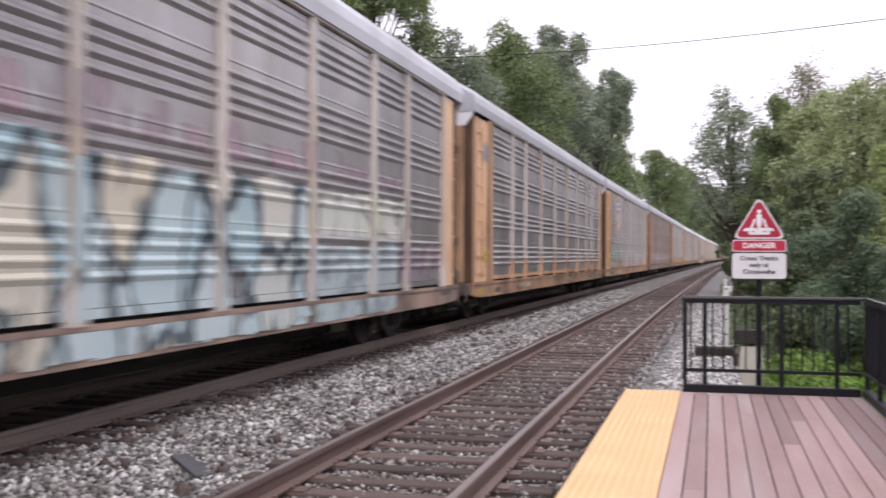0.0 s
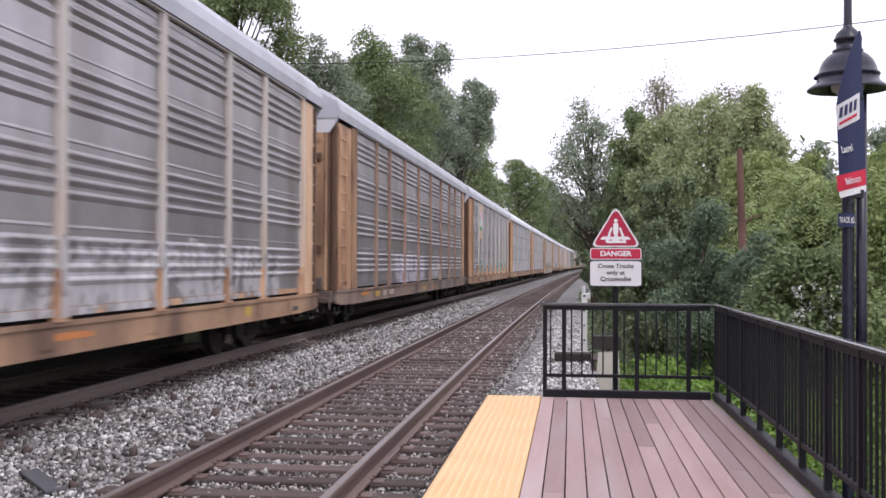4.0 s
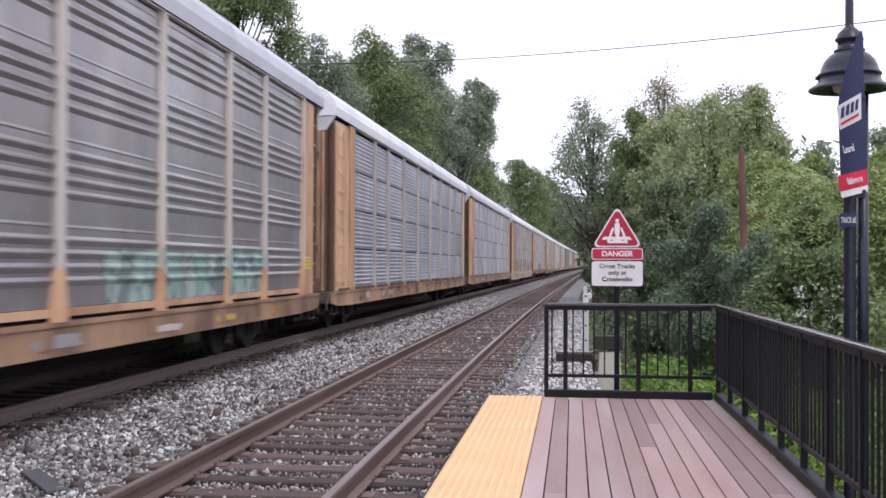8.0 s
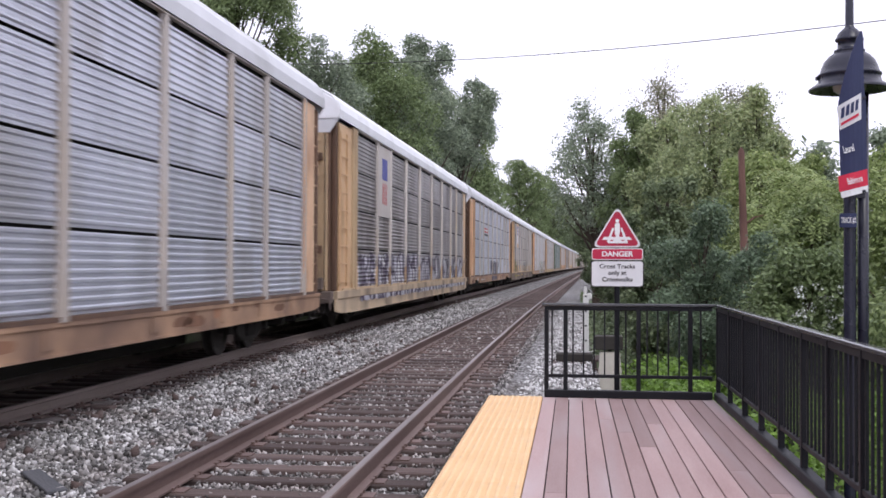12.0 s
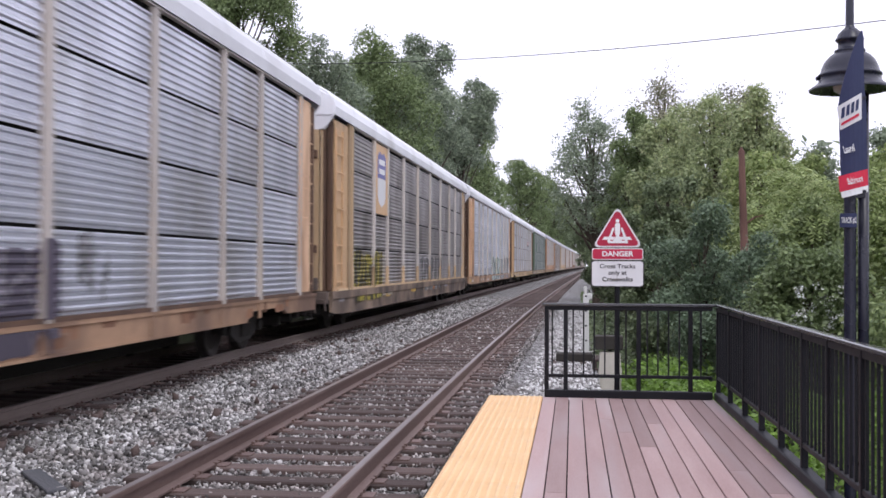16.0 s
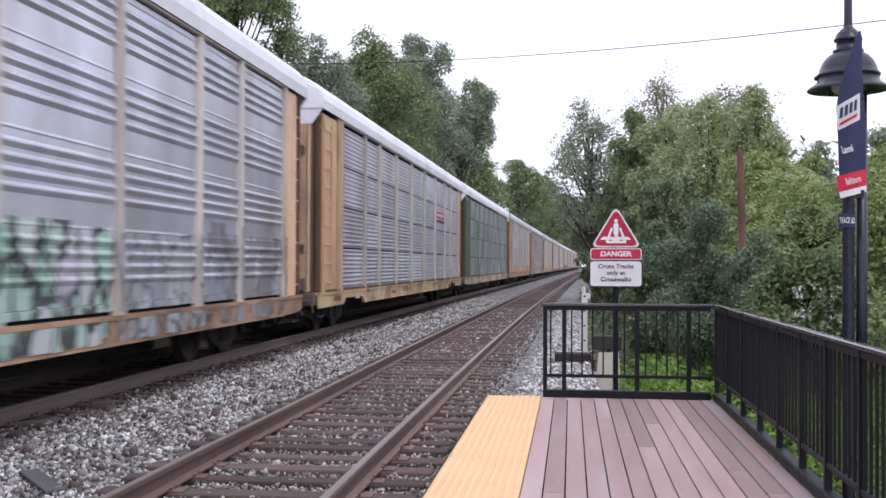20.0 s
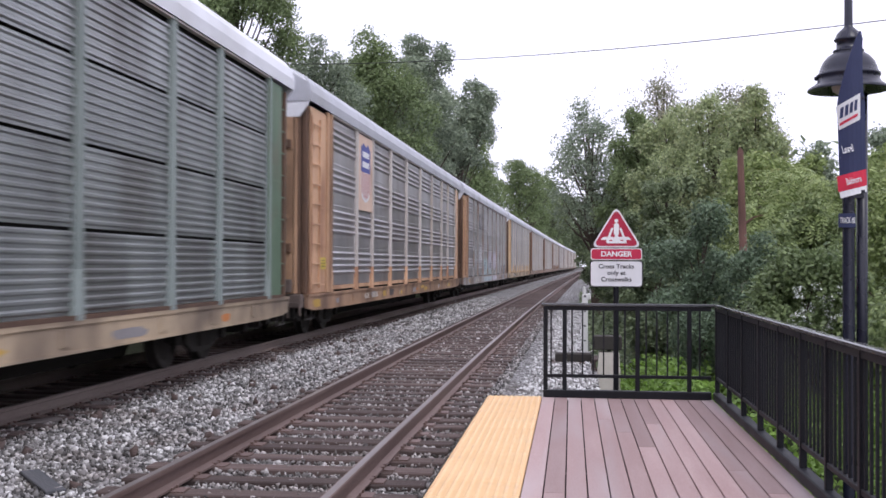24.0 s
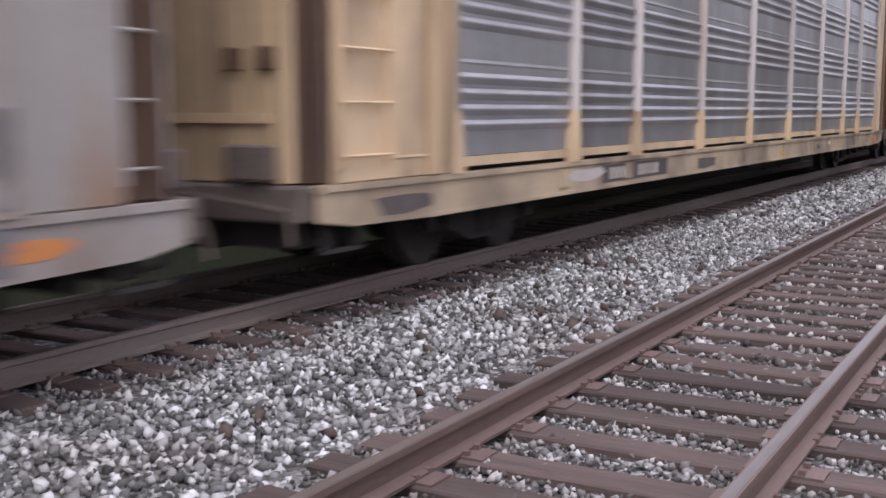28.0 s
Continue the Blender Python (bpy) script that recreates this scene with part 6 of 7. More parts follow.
# cars in train order: the place of each front coupling at the start, then what the car looks like
CARS = [
    (-4.62, ("A", "grey", "brown", M_POST, "grey ribbed autorack car covered in pale blue graffiti", "orange", None, [("ice", -11.3, 4.6, 0.66, 2.75, "broad pale blue graffiti"), ("cream", 4.4, 9.6, 1.9, 2.72, "cream and white graffiti letters"), ("cyan", 4.4, 8.8, 0.66, 1.9, "pale cyan graffiti"), ("rose", -11.3, 9.0, 2.75, 3.3, "rose-coloured spray haze"), ("rose", 8.8, 11.8, 1.1, 1.9, "rose-coloured spray haze")])),
    (23.76, ("A", "grey", "worn", M_POST, "grey ribbed autorack car with orange ends and sill", "orange", None, [], (-12.26,))),
    (52.34, ("A", "grey", "worn", M_POST, "grey ribbed autorack car with orange board and striped shield", "orange", "shield", [("teal", -10.6, -5.7, 1.1, 2.45, "faded teal graffiti"), ("white", -4.1, 10.6, 1.0, 2.0, "small pale scrawled graffiti")], (-12.26,))),
    (81.08, ("A", "grey", "brown", M_POSTRED, "grimy grey autorack car with rusty posts and white scrawl", "worn", None, [("lilac", -5.6, 0.6, 1.0, 2.0, "white scrawled graffiti low on the side"), ("white", 1.9, 4.4, 1.1, 1.75, "small white scrawled letters"), ("grime", 5.0, 9.0, 0.66, 0.9, "smeared marks on the sill")])),
    (109.58, ("A", "grey", "worn", M_POST, "grey ribbed autorack car with a pink and green emblem", "worn", "hill", [("teal", -8.1, -5.2, 1.1, 1.95, "small faded teal graffiti"), ("teal", 2.8, 9.4, 1.1, 1.9, "small faded teal graffiti")], (-12.26, 12.5))),
    (137.95, ("B", "bright", "orange", M_POSTDULL, "clean silver autorack car with four rows of ribbed panels", "orange", None, [])),
    (166.44, ("B", "bright", "orange", M_POSTDULL, "clean silver-blue autorack car with an orange sill", "orange", None, [], (-12.26,))),
    (195.08, ("B", "tan", "tan", M_POST, "grimy autorack car with white and purple graffiti along its foot", "yellow", "white_shield_low", [("purple", -11.2, 12.8, 0.66, 2.02, "white and purple graffiti along the foot of the car")])),
    (223.58, ("B", "bright", "orange", M_POSTDULL, "silver autorack car with a red plate and dark violet graffiti", "orange", "red_plate", [("dark", -2.4, 2.1, 0.66, 1.9, "dark violet graffiti"), ("grime", 2.5, 3.3, 1.1, 2.1, "thin sooty smear of paint")])),
    (252.08, ("B", "tan", "grimy", M_POST, "grimy brown-grey autorack car with a faded white shield", "yellow", "shield_white", [("moss", -11.3, -7.4, 0.66, 2.05, "black and yellow graffiti"), ("grime", -0.4, 5, 0.66, 2.0, "dark smudged graffiti")])),
    (280.58, ("A", "bright", "orange", M_POST, "silver ribbed autorack car with mint green graffiti at its tail", "orange", None, [("mint", -1.5, 4.4, 0.66, 2.2, "mint green and lilac-white graffiti"), ("drip", 4.42, 7.8, 0.66, 2.15, "grey outlined graffiti with drips"), ("grime", 7.82, 12.2, 0.66, 2.3, "sooty grey graffiti")])),
    (309.08, ("B", "bright", "yellow", M_POSTDULL, "clean silver autorack car with a yellow sill", "yellow", "red_plate_far", [], ())),
    (337.58, ("B", "green", "tan", M_POSTGREEN, "dull green-grey autorack car with green ends", "green", "green_plate", [])),
    (366.08, ("A", "grey", "worn", M_POST, "grey ribbed autorack car with orange posts and a striped shield", "worn", "shield", [], (-12.26,))),
    (394.58, ("A", "grey", "grey", PAINT["grey"], "dull grey autorack car with white graffiti along its side", "worn", None, [("white", -9.3, -4.0, 1.75, 2.75, "white scrawled letters"), ("white", -9.2, -8.2, 1.1, 1.75, "white scrawled letters"), ("cyan", -3.9, 1.6, 0.66, 2.1, "pale cyan graffiti"), ("lilac", -0.4, 4.6, 1.3, 2.5, "lilac-white graffiti"), ("white", 7.6, 9.0, 1.1, 2.1, "small white tag"), ("grime", -6.4, -3.6, 3.5, 4.5, "sooty smear high on the side"), ("lilac", 1.7, 5.0, 0.66, 0.92, "white smeared paint on the sill"), ("grime", 8.4, 12.4, 0.66, 1.7, "grey smeared paint")], (), "grey")),
    (423.08, ("A", "grey", "tan", M_POST, "grey autorack car with pale tan posts and sill", "tan", None, [])),
    (451.58, ("A", "grey", "brown", M_POST, "plain grey autorack car", "brown", None, [])),
    (480.08, ("B", "grey", "brown", M_POST, "plain grey autorack car with a brown sill", "brown", None, [])),
    (508.58, ("A", "tan", "brown", M_POST, "grimy autorack car with brown sill", "brown", None, [])),
    (537.08, ("B", "bright", "grey", M_POSTDULL, "silver autorack car with a grey sill", "grey", None, [])),
    (565.58, ("A", "grey", "grey", M_POST, "grey autorack car with a grey sill", "grey", None, [])),
    (594.08, ("B", "grey", "brown", M_POST, "plain grey autorack car", "brown", None, [])),
    (622.58, ("A", "bright", "grey", M_POST, "silver autorack car with a grey sill", "grey", None, [])),
    (651.08, ("A", "grey", "brown", M_POST, "plain grey autorack car", "brown", None, [])),
]
for front, spec in CARS:
    TRAIN.append((front + 0.4 + CAR_L / 2, build_car(*spec)))

# ---- trees ----


def leaf_cloud(centres, radii, count, size, rnd, flat=0.75, up=0.5):
    """Leaves on and inside a set of lobes: small folded blades with mixed directions."""
    w = radii[:, 0] ** 2
    idx = rnd.choice(len(centres), count, p=w / w.sum())
    d = rnd.normal(size=(count, 3))
    d[:, 2] += 0.45
    d /= np.linalg.norm(d, axis=1)[:, None]
    rad = rnd.uniform(0.3, 1.0, count) ** 0.45 * (1 + 0.2 * np.clip(rnd.normal(size=count), -1.5, 1.5))
    c = centres[idx] + d * radii[idx] * rad[:, None]
    nrm = d * 0.6 + rnd.normal(size=(count, 3)) * 0.6
    nrm[:, 2] += up
    nrm /= np.linalg.norm(nrm, axis=1)[:, None]
    t = np.cross(nrm, rnd.normal(size=(count, 3)))
    t /= np.linalg.norm(t, axis=1)[:, None]
    b = np.cross(nrm, t)
    s = size * rnd.uniform(0.6, 1.35, count)[:, None]
    v = np.stack([c - t * s, c + b * s * 0.55 + nrm * s * 0.15, c + t * s, c - b * s * 0.55 + nrm * s * 0.15], 1)
    return v.reshape(-1, 3), np.arange(count * 4)


def tube(bm, pts, seg=7):
    rings = []
    for i, (p, r) in enumerate(pts):
        p = Vector(p)
        d = Vector(pts[min(i + 1, len(pts) - 1)][0]) - Vector(pts[max(i - 1, 0)][0])
        q = d.to_track_quat("Z", "Y")
        rings.append([bm.verts.new(p + q @ Vector((r * math.cos(k * math.tau / seg), r * math.sin(k * math.tau / seg), 0))) for k in range(seg)])
    for a, b in zip(rings, rings[1:]):
        for k in range(seg):
            bm.faces.new((a[k], a[(k + 1) % seg], b[(k + 1) % seg], b[k]))
    bm.faces.new(rings[-1])


def sprigs(cen, rad, count, size, rnd, reach=0.8):
    """Loose leafy twigs that stand out of the crown: centres of leaves strung along short bowed lines."""
    idx = rnd.integers(len(cen) // 3, len(cen), count)
    d = rnd.normal(size=(count, 3))
    d[:, 2] = np.abs(d[:, 2]) * 0.9 + 0.15
    d /= np.linalg.norm(d, axis=1)[:, None]
    a = cen[idx] + d * rad[idx] * 0.85
    length = reach * rnd.uniform(0.35, 1.2, count)
    n = 16
    s = rnd.uniform(0, 1, (count, n))
    tips = d * length[:, None]
    pts = a[:, None, :] + tips[:, None, :] * s[:, :, None]
    pts[:, :, 2] -= (s ** 2) * 0.25 * length[:, None]
    pts += rnd.normal(size=pts.shape) * (size * 1.3)
    c = pts.reshape(-1, 3)
    m = len(c)
    nrm = rnd.normal(size=(m, 3))
    nrm[:, 2] += 0.4
    nrm /= np.linalg.norm(nrm, axis=1)[:, None]
    t = np.cross(nrm, rnd.normal(size=(m, 3)))
    t /= np.linalg.norm(t, axis=1)[:, None]
    b = np.cross(nrm, t)
    q = size * rnd.uniform(0.5, 1.2, m)[:, None]
    return np.stack([c - t * q, c + b * q * 0.5, c + t * q, c - b * q * 0.5], 1).reshape(-1, 3)


def tree(name, x, y, height, width, clear, leaf, count, size, seed, label, lobes=58, lean=(0, 0), group="trees beside the line", airy=0.0, depth=None):
    rnd = np.random.default_rng(seed)
    z0 = ground_height(x, y) - 0.15
    depth = depth or width
    t = thing(name, pose(x, y, z0), label, "tree" if name == "tree" else "bush", group)
    h = height - z0
    cen, rad = [], []
    for k in range(lobes):
        f = (k + 0.5) / lobes
        zz = clear + (h - clear) * (0.08 + 0.84 * f)
        spread = math.sin(math.pi * min(0.97, 0.12 + 0.82 * f)) ** 0.65
        a = k * 2.399 + rnd.uniform(-0.5, 0.5)
        rr = rnd.uniform(0.15, 0.8) * spread
        cen.append((lean[0] * f + rr * width / 2 * math.cos(a), lean[1] * f + rr * depth / 2 * math.sin(a), zz + rnd.uniform(-0.05, 0.05) * h))
        s = rnd.uniform(0.11, 0.29) * (0.5 + 0.55 * spread) * (38 / lobes) ** 0.22
        rad.append((s * width * 0.62, s * depth * 0.62, s * min(width, h) * 0.42 + 0.02 * h))
    cen, rad = np.array(cen), np.array(rad)
    bm = bmesh.new()
    r0 = 0.02 * h + 0.03
    tube(bm, [((0, 0, 0), r0 * 1.3), ((0.02 * h * rnd.uniform(-1, 1), 0, h * 0.15), r0), ((lean[0] * 0.4, lean[1] * 0.4, h * 0.45), r0 * 0.7), ((lean[0] * 0.8, lean[1] * 0.8, h * 0.85), r0 * 0.2)], 9)
    part("trunk", bm, M_BARK, t, "tapered brown trunk", smooth=True)
    bm = bmesh.new()
    for k in range(0, lobes):
        c = cen[k]
        zs = max(clear * 0.7, c[2] - rnd.uniform(0.1, 0.25) * h)
        f = zs / h
        p0 = Vector((lean[0] * f, lean[1] * f, zs))
        mid = p0.lerp(Vector(c), 0.55) + Vector((0, 0, -0.02 * h))
        tube(bm, [(p0, r0 * 0.4 * (1.1 - f)), (mid, r0 * 0.25 * (1.1 - f)), (tuple(c), r0 * 0.06)], 5)
    part("branching", bm, M_BARK, t, "spreading limbs of the tree")
    v, f = leaf_cloud(cen, rad, count, size, rnd)
    v = np.concatenate([v, sprigs(cen, rad, int(lobes * (1.8 + 2.2 * airy)), size * 0.8, rnd, (0.05 + 0.05 * airy) * h)])
    f = np.arange(len(v))
    cr = new("crown", raw_mesh("crown", v, f, 4, leaf))
    cr.parent = t
    cr["label"] = "crown of many small leaves"
    return t


TREES = [
    # x, y, top, crown width, clear stem, leaf, leaves, leaf size
    (-15.6, 56, 20.0, 7.4, 3.0, 7, 24000, 0.15, 0.0, "tall dark green tree standing behind the train"),
    (-21.5, 60, 17.0, 9.0, 3.5, 0, 8000, 0.2, 0.0, "dark green tree in the wood behind the train"),
    (-12.8, 62, 14.4, 8.0, 4.5, 3, 14000, 0.16, 0.0, "grey-green tree behind the train"),
    (-10.2, 68, 16.2, 9.0, 5.5, 7, 17000, 0.16, 0.1, "green tree with a yellowish top behind the train"),
    (-8.8, 78, 18.4, 8.0, 6.5, 3, 17000, 0.17, 0.1, "tall broad grey-green tree beside the line"),
    (-8.6, 92, 17.0, 7.2, 7.0, 3, 16000, 0.18, 0.2, "dark tree leaning over the train"),
    (-9.0, 116, 17.5, 8.4, 4.0, 7, 10000, 0.2, 0.0, "dark grey-green tree at the end of the tall wood"),
    (-10.0, 84, 16.0, 8.5, 5.0, 3, 12000, 0.18, 0.1, "grey-green tree filling the wood behind the train"),
    (-3.5, 330, 25.0, 14.0, 1.5, 0, 8000, 0.38, 0.0, "dark tree beyond the bend"),
    (2.0, 430, 31.0, 18.0, 1.5, 0, 8000, 0.48, 0.0, "dark tree closing off the far line"),
    (14.0, 440, 31.0, 18.0, 1.5, 7, 8000, 0.48, 0.0, "green tree closing off the far line"),
    (-11.0, 100, 13.5, 7.0, 2.0, 7, 9000, 0.2, 0.0, "olive green tree behind the train"),
    (-13.5, 82, 14.0, 8.0, 2.0, 1, 8000, 0.2, 0.0, "green tree in the wood behind the train"),
    (-9.0, 132, 14.0, 9.0, 1.5, 7, 8000, 0.24, 0.0, "low green tree farther along the line"),
    (-6.6, 185, 20.0, 12.0, 1.5, 7, 11000, 0.27, 0.0, "rounded dark green tree farther along the line"),
    (-4.5, 225, 22.0, 13.0, 1.5, 7, 10000, 0.3, 0.0, "green tree at the bend of the line"),
    (-2.5, 265, 23.0, 13.0, 1.5, 0, 9000, 0.34, 0.0, "dark tree at the bend of the line"),
    (3.6, 49, 9.0, 4.6, 3.4, 3, 4600, 0.12, 1.0, "grey-green tree with a loose airy top beside the line"),
    (5.3, 46, 8.5, 3.8, 0.6, 7, 11000, 0.12, 0.3, "green tree beside the line"),
    (6.9, 54, 11.2, 4.6, 4.0, 6, 2600, 0.12, 1.0, "thin half-bare tree with grey-brown leaves"),
    (6.5, 43, 8.4, 5.0, 0.6, 10, 12000, 0.12, 0.2, "olive green tree draped with vines"),
    (7.5, 39, 7.9, 5.2, 0.5, 10, 14000, 0.11, 0.3, "olive green tree with browning leaves"),
    (9.5, 46, 9.4, 4.4, 3.5, 6, 5200, 0.12, 0.9, "tree with thinning brownish leaves behind the olive one"),
    (8.5, 36.5, 7.5, 3.6, 0.5, 10, 11000, 0.11, 0.3, "green tree with browning top"),
    (9.0, 32, 5.0, 2.8, 0.5, 4, 7000, 0.11, 0.0, "low green tree beside the wood"),
    (12.5, 45, 6.5, 3.6, 0.5, 3, 6000, 0.14, 0.5, "grey-green tree farther back"),
    (13.7, 40, 6.9, 3.4, 0.5, 3, 6000, 0.13, 0.6, "dark tree behind the lamp"),
    (17.0, 38, 7.5, 5.5, 0.5, 0, 7000, 0.15, 0.0, "dark tree at the edge of the wood"),
    (4.9, 60, 6.6, 4.0, 0.5, 0, 9000, 0.14, 0.0, "dark green tree close to the line"),
    (4.4, 96, 8.0, 4.4, 0.5, 0, 8000, 0.17, 0.0, "dark green tree that hides the end of the train"),
    (6.8, 80, 8.0, 5.5, 0.5, 0, 8000, 0.17, 0.0, "dark green tree close to the bend"),
    (9.6, 115, 9.5, 8.0, 0.5, 0, 7000, 0.22, 0.0, "dark tree at the inside of the bend"),
    (12.5, 155, 11.0, 9.5, 0.5, 0, 7000, 0.26, 0.0, "dark tree at the inside of the bend"),
]
LEAN = {(-8.6, 92): (3.4, 0.0), (3.6, 49): (-0.5, 0.0)}
for i, (x, y, top, w, clear, lf, cnt, sz, ln, lab) in enumerate(TREES):
    tree("tree", x, y, top, w, clear, LEAF[lf], int(cnt * (2.4 if y < 70 else 1.8)), sz * (0.6 if y < 70 else 0.68), 100 + i, lab, airy=ln, lean=LEAN.get((x, y), (0, 0)))
BUSHES = [
    (4.9, 20.5, 2.75, 2.6, 0.1, 9, 9000, 0.075, "grey-green bush behind the railing"),
    (4.3, 24, 2.5, 2.4, 0.1, 0, 8000, 0.085, "dark green bush beside the sign"),
    (7.4, 23, 3.2, 3.0, 0.2, 1, 9000, 0.085, "green bush in the hedge"),
    (7.2, 28, 4.6, 4.0, 0.2, 4, 11000, 0.095, "tall olive bush hung with vines"),
    (5.2, 32, 4.6, 3.2, 0.2, 0, 9000, 0.1, "dark green bush near the line"),
    (6.0, 17, 2.0, 2.4, 0.1, 7, 8000, 0.07, "yellow-green bush beside the platform"),
    (7.4, 14.5, 2.6, 3.0, 0.1, 1, 8000, 0.075, "green bush beside the platform"),
    (8.2, 19.5, 3.6, 3.4, 0.1, 4, 8000, 0.085, "bright green bush beside the platform"),
    (9.8, 25, 4.6, 4.2, 0.2, 4, 9000, 0.1, "green bush in the hedge"),
    (6.6, 10.5, 1.3, 2.4, 0.1, 1, 6000, 0.065, "low green bush below the lamp"),
    (9.5, 12.0, 3.2, 3.2, 0.1, 3, 6000, 0.08, "grey-green bush below the lamp"),
    (5.75, 19.4, 2.15, 1.9, 0.1, 9, 6000, 0.07, "grey-green bush round the dead trunk"),
    (4.4, 37, 3.6, 2.6, 0.2, 0, 7000, 0.11, "dark green bush near the line"),
    (11.5, 31, 4.8, 4.2, 0.2, 2, 8000, 0.11, "olive bush at the edge of the wood"),
    (12.5, 20, 4.4, 4.5, 0.1, 1, 7000, 0.11, "green bush at the edge of the wood"),
]
for i, (x, y, top, w, clear, lf, cnt, sz, lab) in enumerate(BUSHES):
    tree("bush", x, y, top, w, clear, LEAF[lf], int(cnt * (3.2 if lf in (3, 9) else 2.2)), sz * (0.46 if lf in (3, 9) else 0.6), 300 + i, lab, lobes=24, group="bushes beside the platform")


def sumac(x, y, top, width, fronds, seed, label):
    """A shrub of long arching feather leaves: each a bowed rib with paired drooping leaflets."""
    rnd = np.random.default_rng(seed)
    z0 = ground_height(x, y) - 0.1
    h = top - z0
    t = thing("shrub", pose(x, y, z0), label, "shrub", "bushes beside the platform")
    for k in range(7):
        a = k * 2.4
        bm = bmesh.new()
        tube(bm, [((0.12 * math.cos(a), 0.12 * math.sin(a), 0), 0.035), ((0.22 * width * math.cos(a), 0.22 * width * math.sin(a), h * 0.45), 0.025), ((0.36 * width * math.cos(a), 0.36 * width * math.sin(a), h * 0.8), 0.012)], 6)
        part("stem", bm, M_BARK, t, "thin bare brown stem")
    quads = []
    for k in range(fronds):
        f = rnd.uniform(0.12, 1.0) ** 0.8
        a = rnd.uniform(0, math.tau)
        rr = width / 2 * math.sin(math.pi * min(0.92, 0.3 + 0.58 * f)) * rnd.uniform(0.25, 1.0)
        base = np.array((rr * math.cos(a), rr * math.sin(a), f * h * 0.97))
        out = np.array((math.cos(a + rnd.normal() * 0.6), math.sin(a + rnd.normal() * 0.6), 0))
        length = rnd.uniform(0.5, 0.85)
        side = np.array((-out[1], out[0], 0))
        lift = rnd.uniform(0.05, 0.55)
        for q in range(8):
            s = (q + 0.6) / 8
            c = base + out * length * s + np.array((0, 0, length * (lift * s - 0.75 * s * s)))
            fwd = out + np.array((0, 0, lift - 1.5 * s))
            fwd /= np.linalg.norm(fwd)
            lf = 0.16 * (1.1 - 0.55 * abs(2 * s - 0.9)) * rnd.uniform(0.85, 1.15)
            for w in (-1, 1):
                d = side * w + fwd * 0.45 + np.array((0, 0, -0.35 + rnd.normal() * 0.12))
                d /= np.linalg.norm(d)
                e = fwd * lf * 0.19
                quads += [c, c + d * lf * 0.5 + e, c + d * lf, c + d * lf * 0.5 - e]
    cr = new("crown", raw_mesh("crown", np.array(quads), np.arange(len(quads)), 4, LEAF[4]))
    cr.parent = t
    cr["label"] = "arching feathery yellow-green leaves"


for k, (x, y, top, w, n) in enumerate([(7.3, 25.2, 4.0, 1.9, 420), (8.1, 24.6, 3.75, 1.9, 420), (6.6, 24.2, 3.1, 1.4, 260), (7.6, 23.2, 2.9, 1.8, 360), (8.7, 25.5, 3.5, 1.6, 300), (8.2, 20.6, 2.2, 1.5, 220)]):
    sumac(x, y, top, w, n, 500 + k, "yellow-green shrub with long feathery leaves")


M_WHITEFLECK = mat("white_fleck", (0.74, 0.75, 0.74), (0.62, 0.64, 0.62), rough=0.7, bump=0)


def build_vine():
    """Added vine: leaves and loose tufts of small white blades for a pale speckled patch."""
    rnd = np.random.default_rng(610)
    x, y = 6.15, 16.9
    z0 = ground_height(x, y) - 0.1
    t = thing("flecked_vine", pose(x, y, z0), "tangled green vine with loose tufts of small white blades", "vine", "bushes beside the platform")
    bm = bmesh.new()
    for k in range(6):
        a = k * 1.05
        tube(bm, [((0.1 * math.cos(a), 0.1 * math.sin(a), 0), 0.02), ((0.4 * math.cos(a), 0.3 * math.sin(a), 0.9 - z0), 0.012), ((0.6 * math.cos(a + 0.4), 0.4 * math.sin(a), 1.5 - z0), 0.006)], 5)
    part("runner", bm, M_BARK, t, "thin woody runner of the vine")
    cen = np.column_stack([rnd.uniform(-0.75, 0.6, 26), rnd.uniform(-0.5, 0.5, 26), rnd.uniform(0.3, 1.75, 26) - z0])
    v, f = leaf_cloud(cen, np.full((26, 3), 0.3), 5200, 0.042, rnd)
    cr = new("foliage", raw_mesh("foliage", v, f, 4, LEAF[7]))
    cr.parent = t
    cen = np.column_stack([rnd.uniform(-0.45, 0.35, 20), rnd.uniform(-0.75, -0.45, 20), rnd.uniform(0.62, 1.35, 20) - z0])
    v, f = leaf_cloud(cen, np.full((20, 3), 0.09), 430, 0.022, rnd)
    cr = new("blossom", raw_mesh("blossom", v, f, 4, M_WHITEFLECK))
    cr.parent = t
    cr["label"] = "loose tufts of small white blades"


build_vine()


def build_dead_trunk():
    t = thing("dead_trunk", pose(5.78, 21.5, ground_height(5.78, 21.5) - 0.1), "bare reddish-brown dead trunk among the leaves", "tree trunk")
    bm = bmesh.new()
    tube(bm, [((0, 0, 0), 0.14), ((0.03, 0, 2.3), 0.085), ((-0.02, 0, 3.7), 0.072), ((-0.05, 0, 4.85), 0.06), ((-0.05, 0, 4.93), 0.02)], 10)
    part("stem", bm, M_DEAD, t, smooth=True)
    bm = bmesh.new()
    tube(bm, [((0.0, 0, 3.4), 0.03), ((0.2, 0.02, 3.55), 0.018), ((0.4, 0.05, 3.6), 0.008)], 6)
    part("stub", bm, M_DEAD, t)


build_dead_trunk()


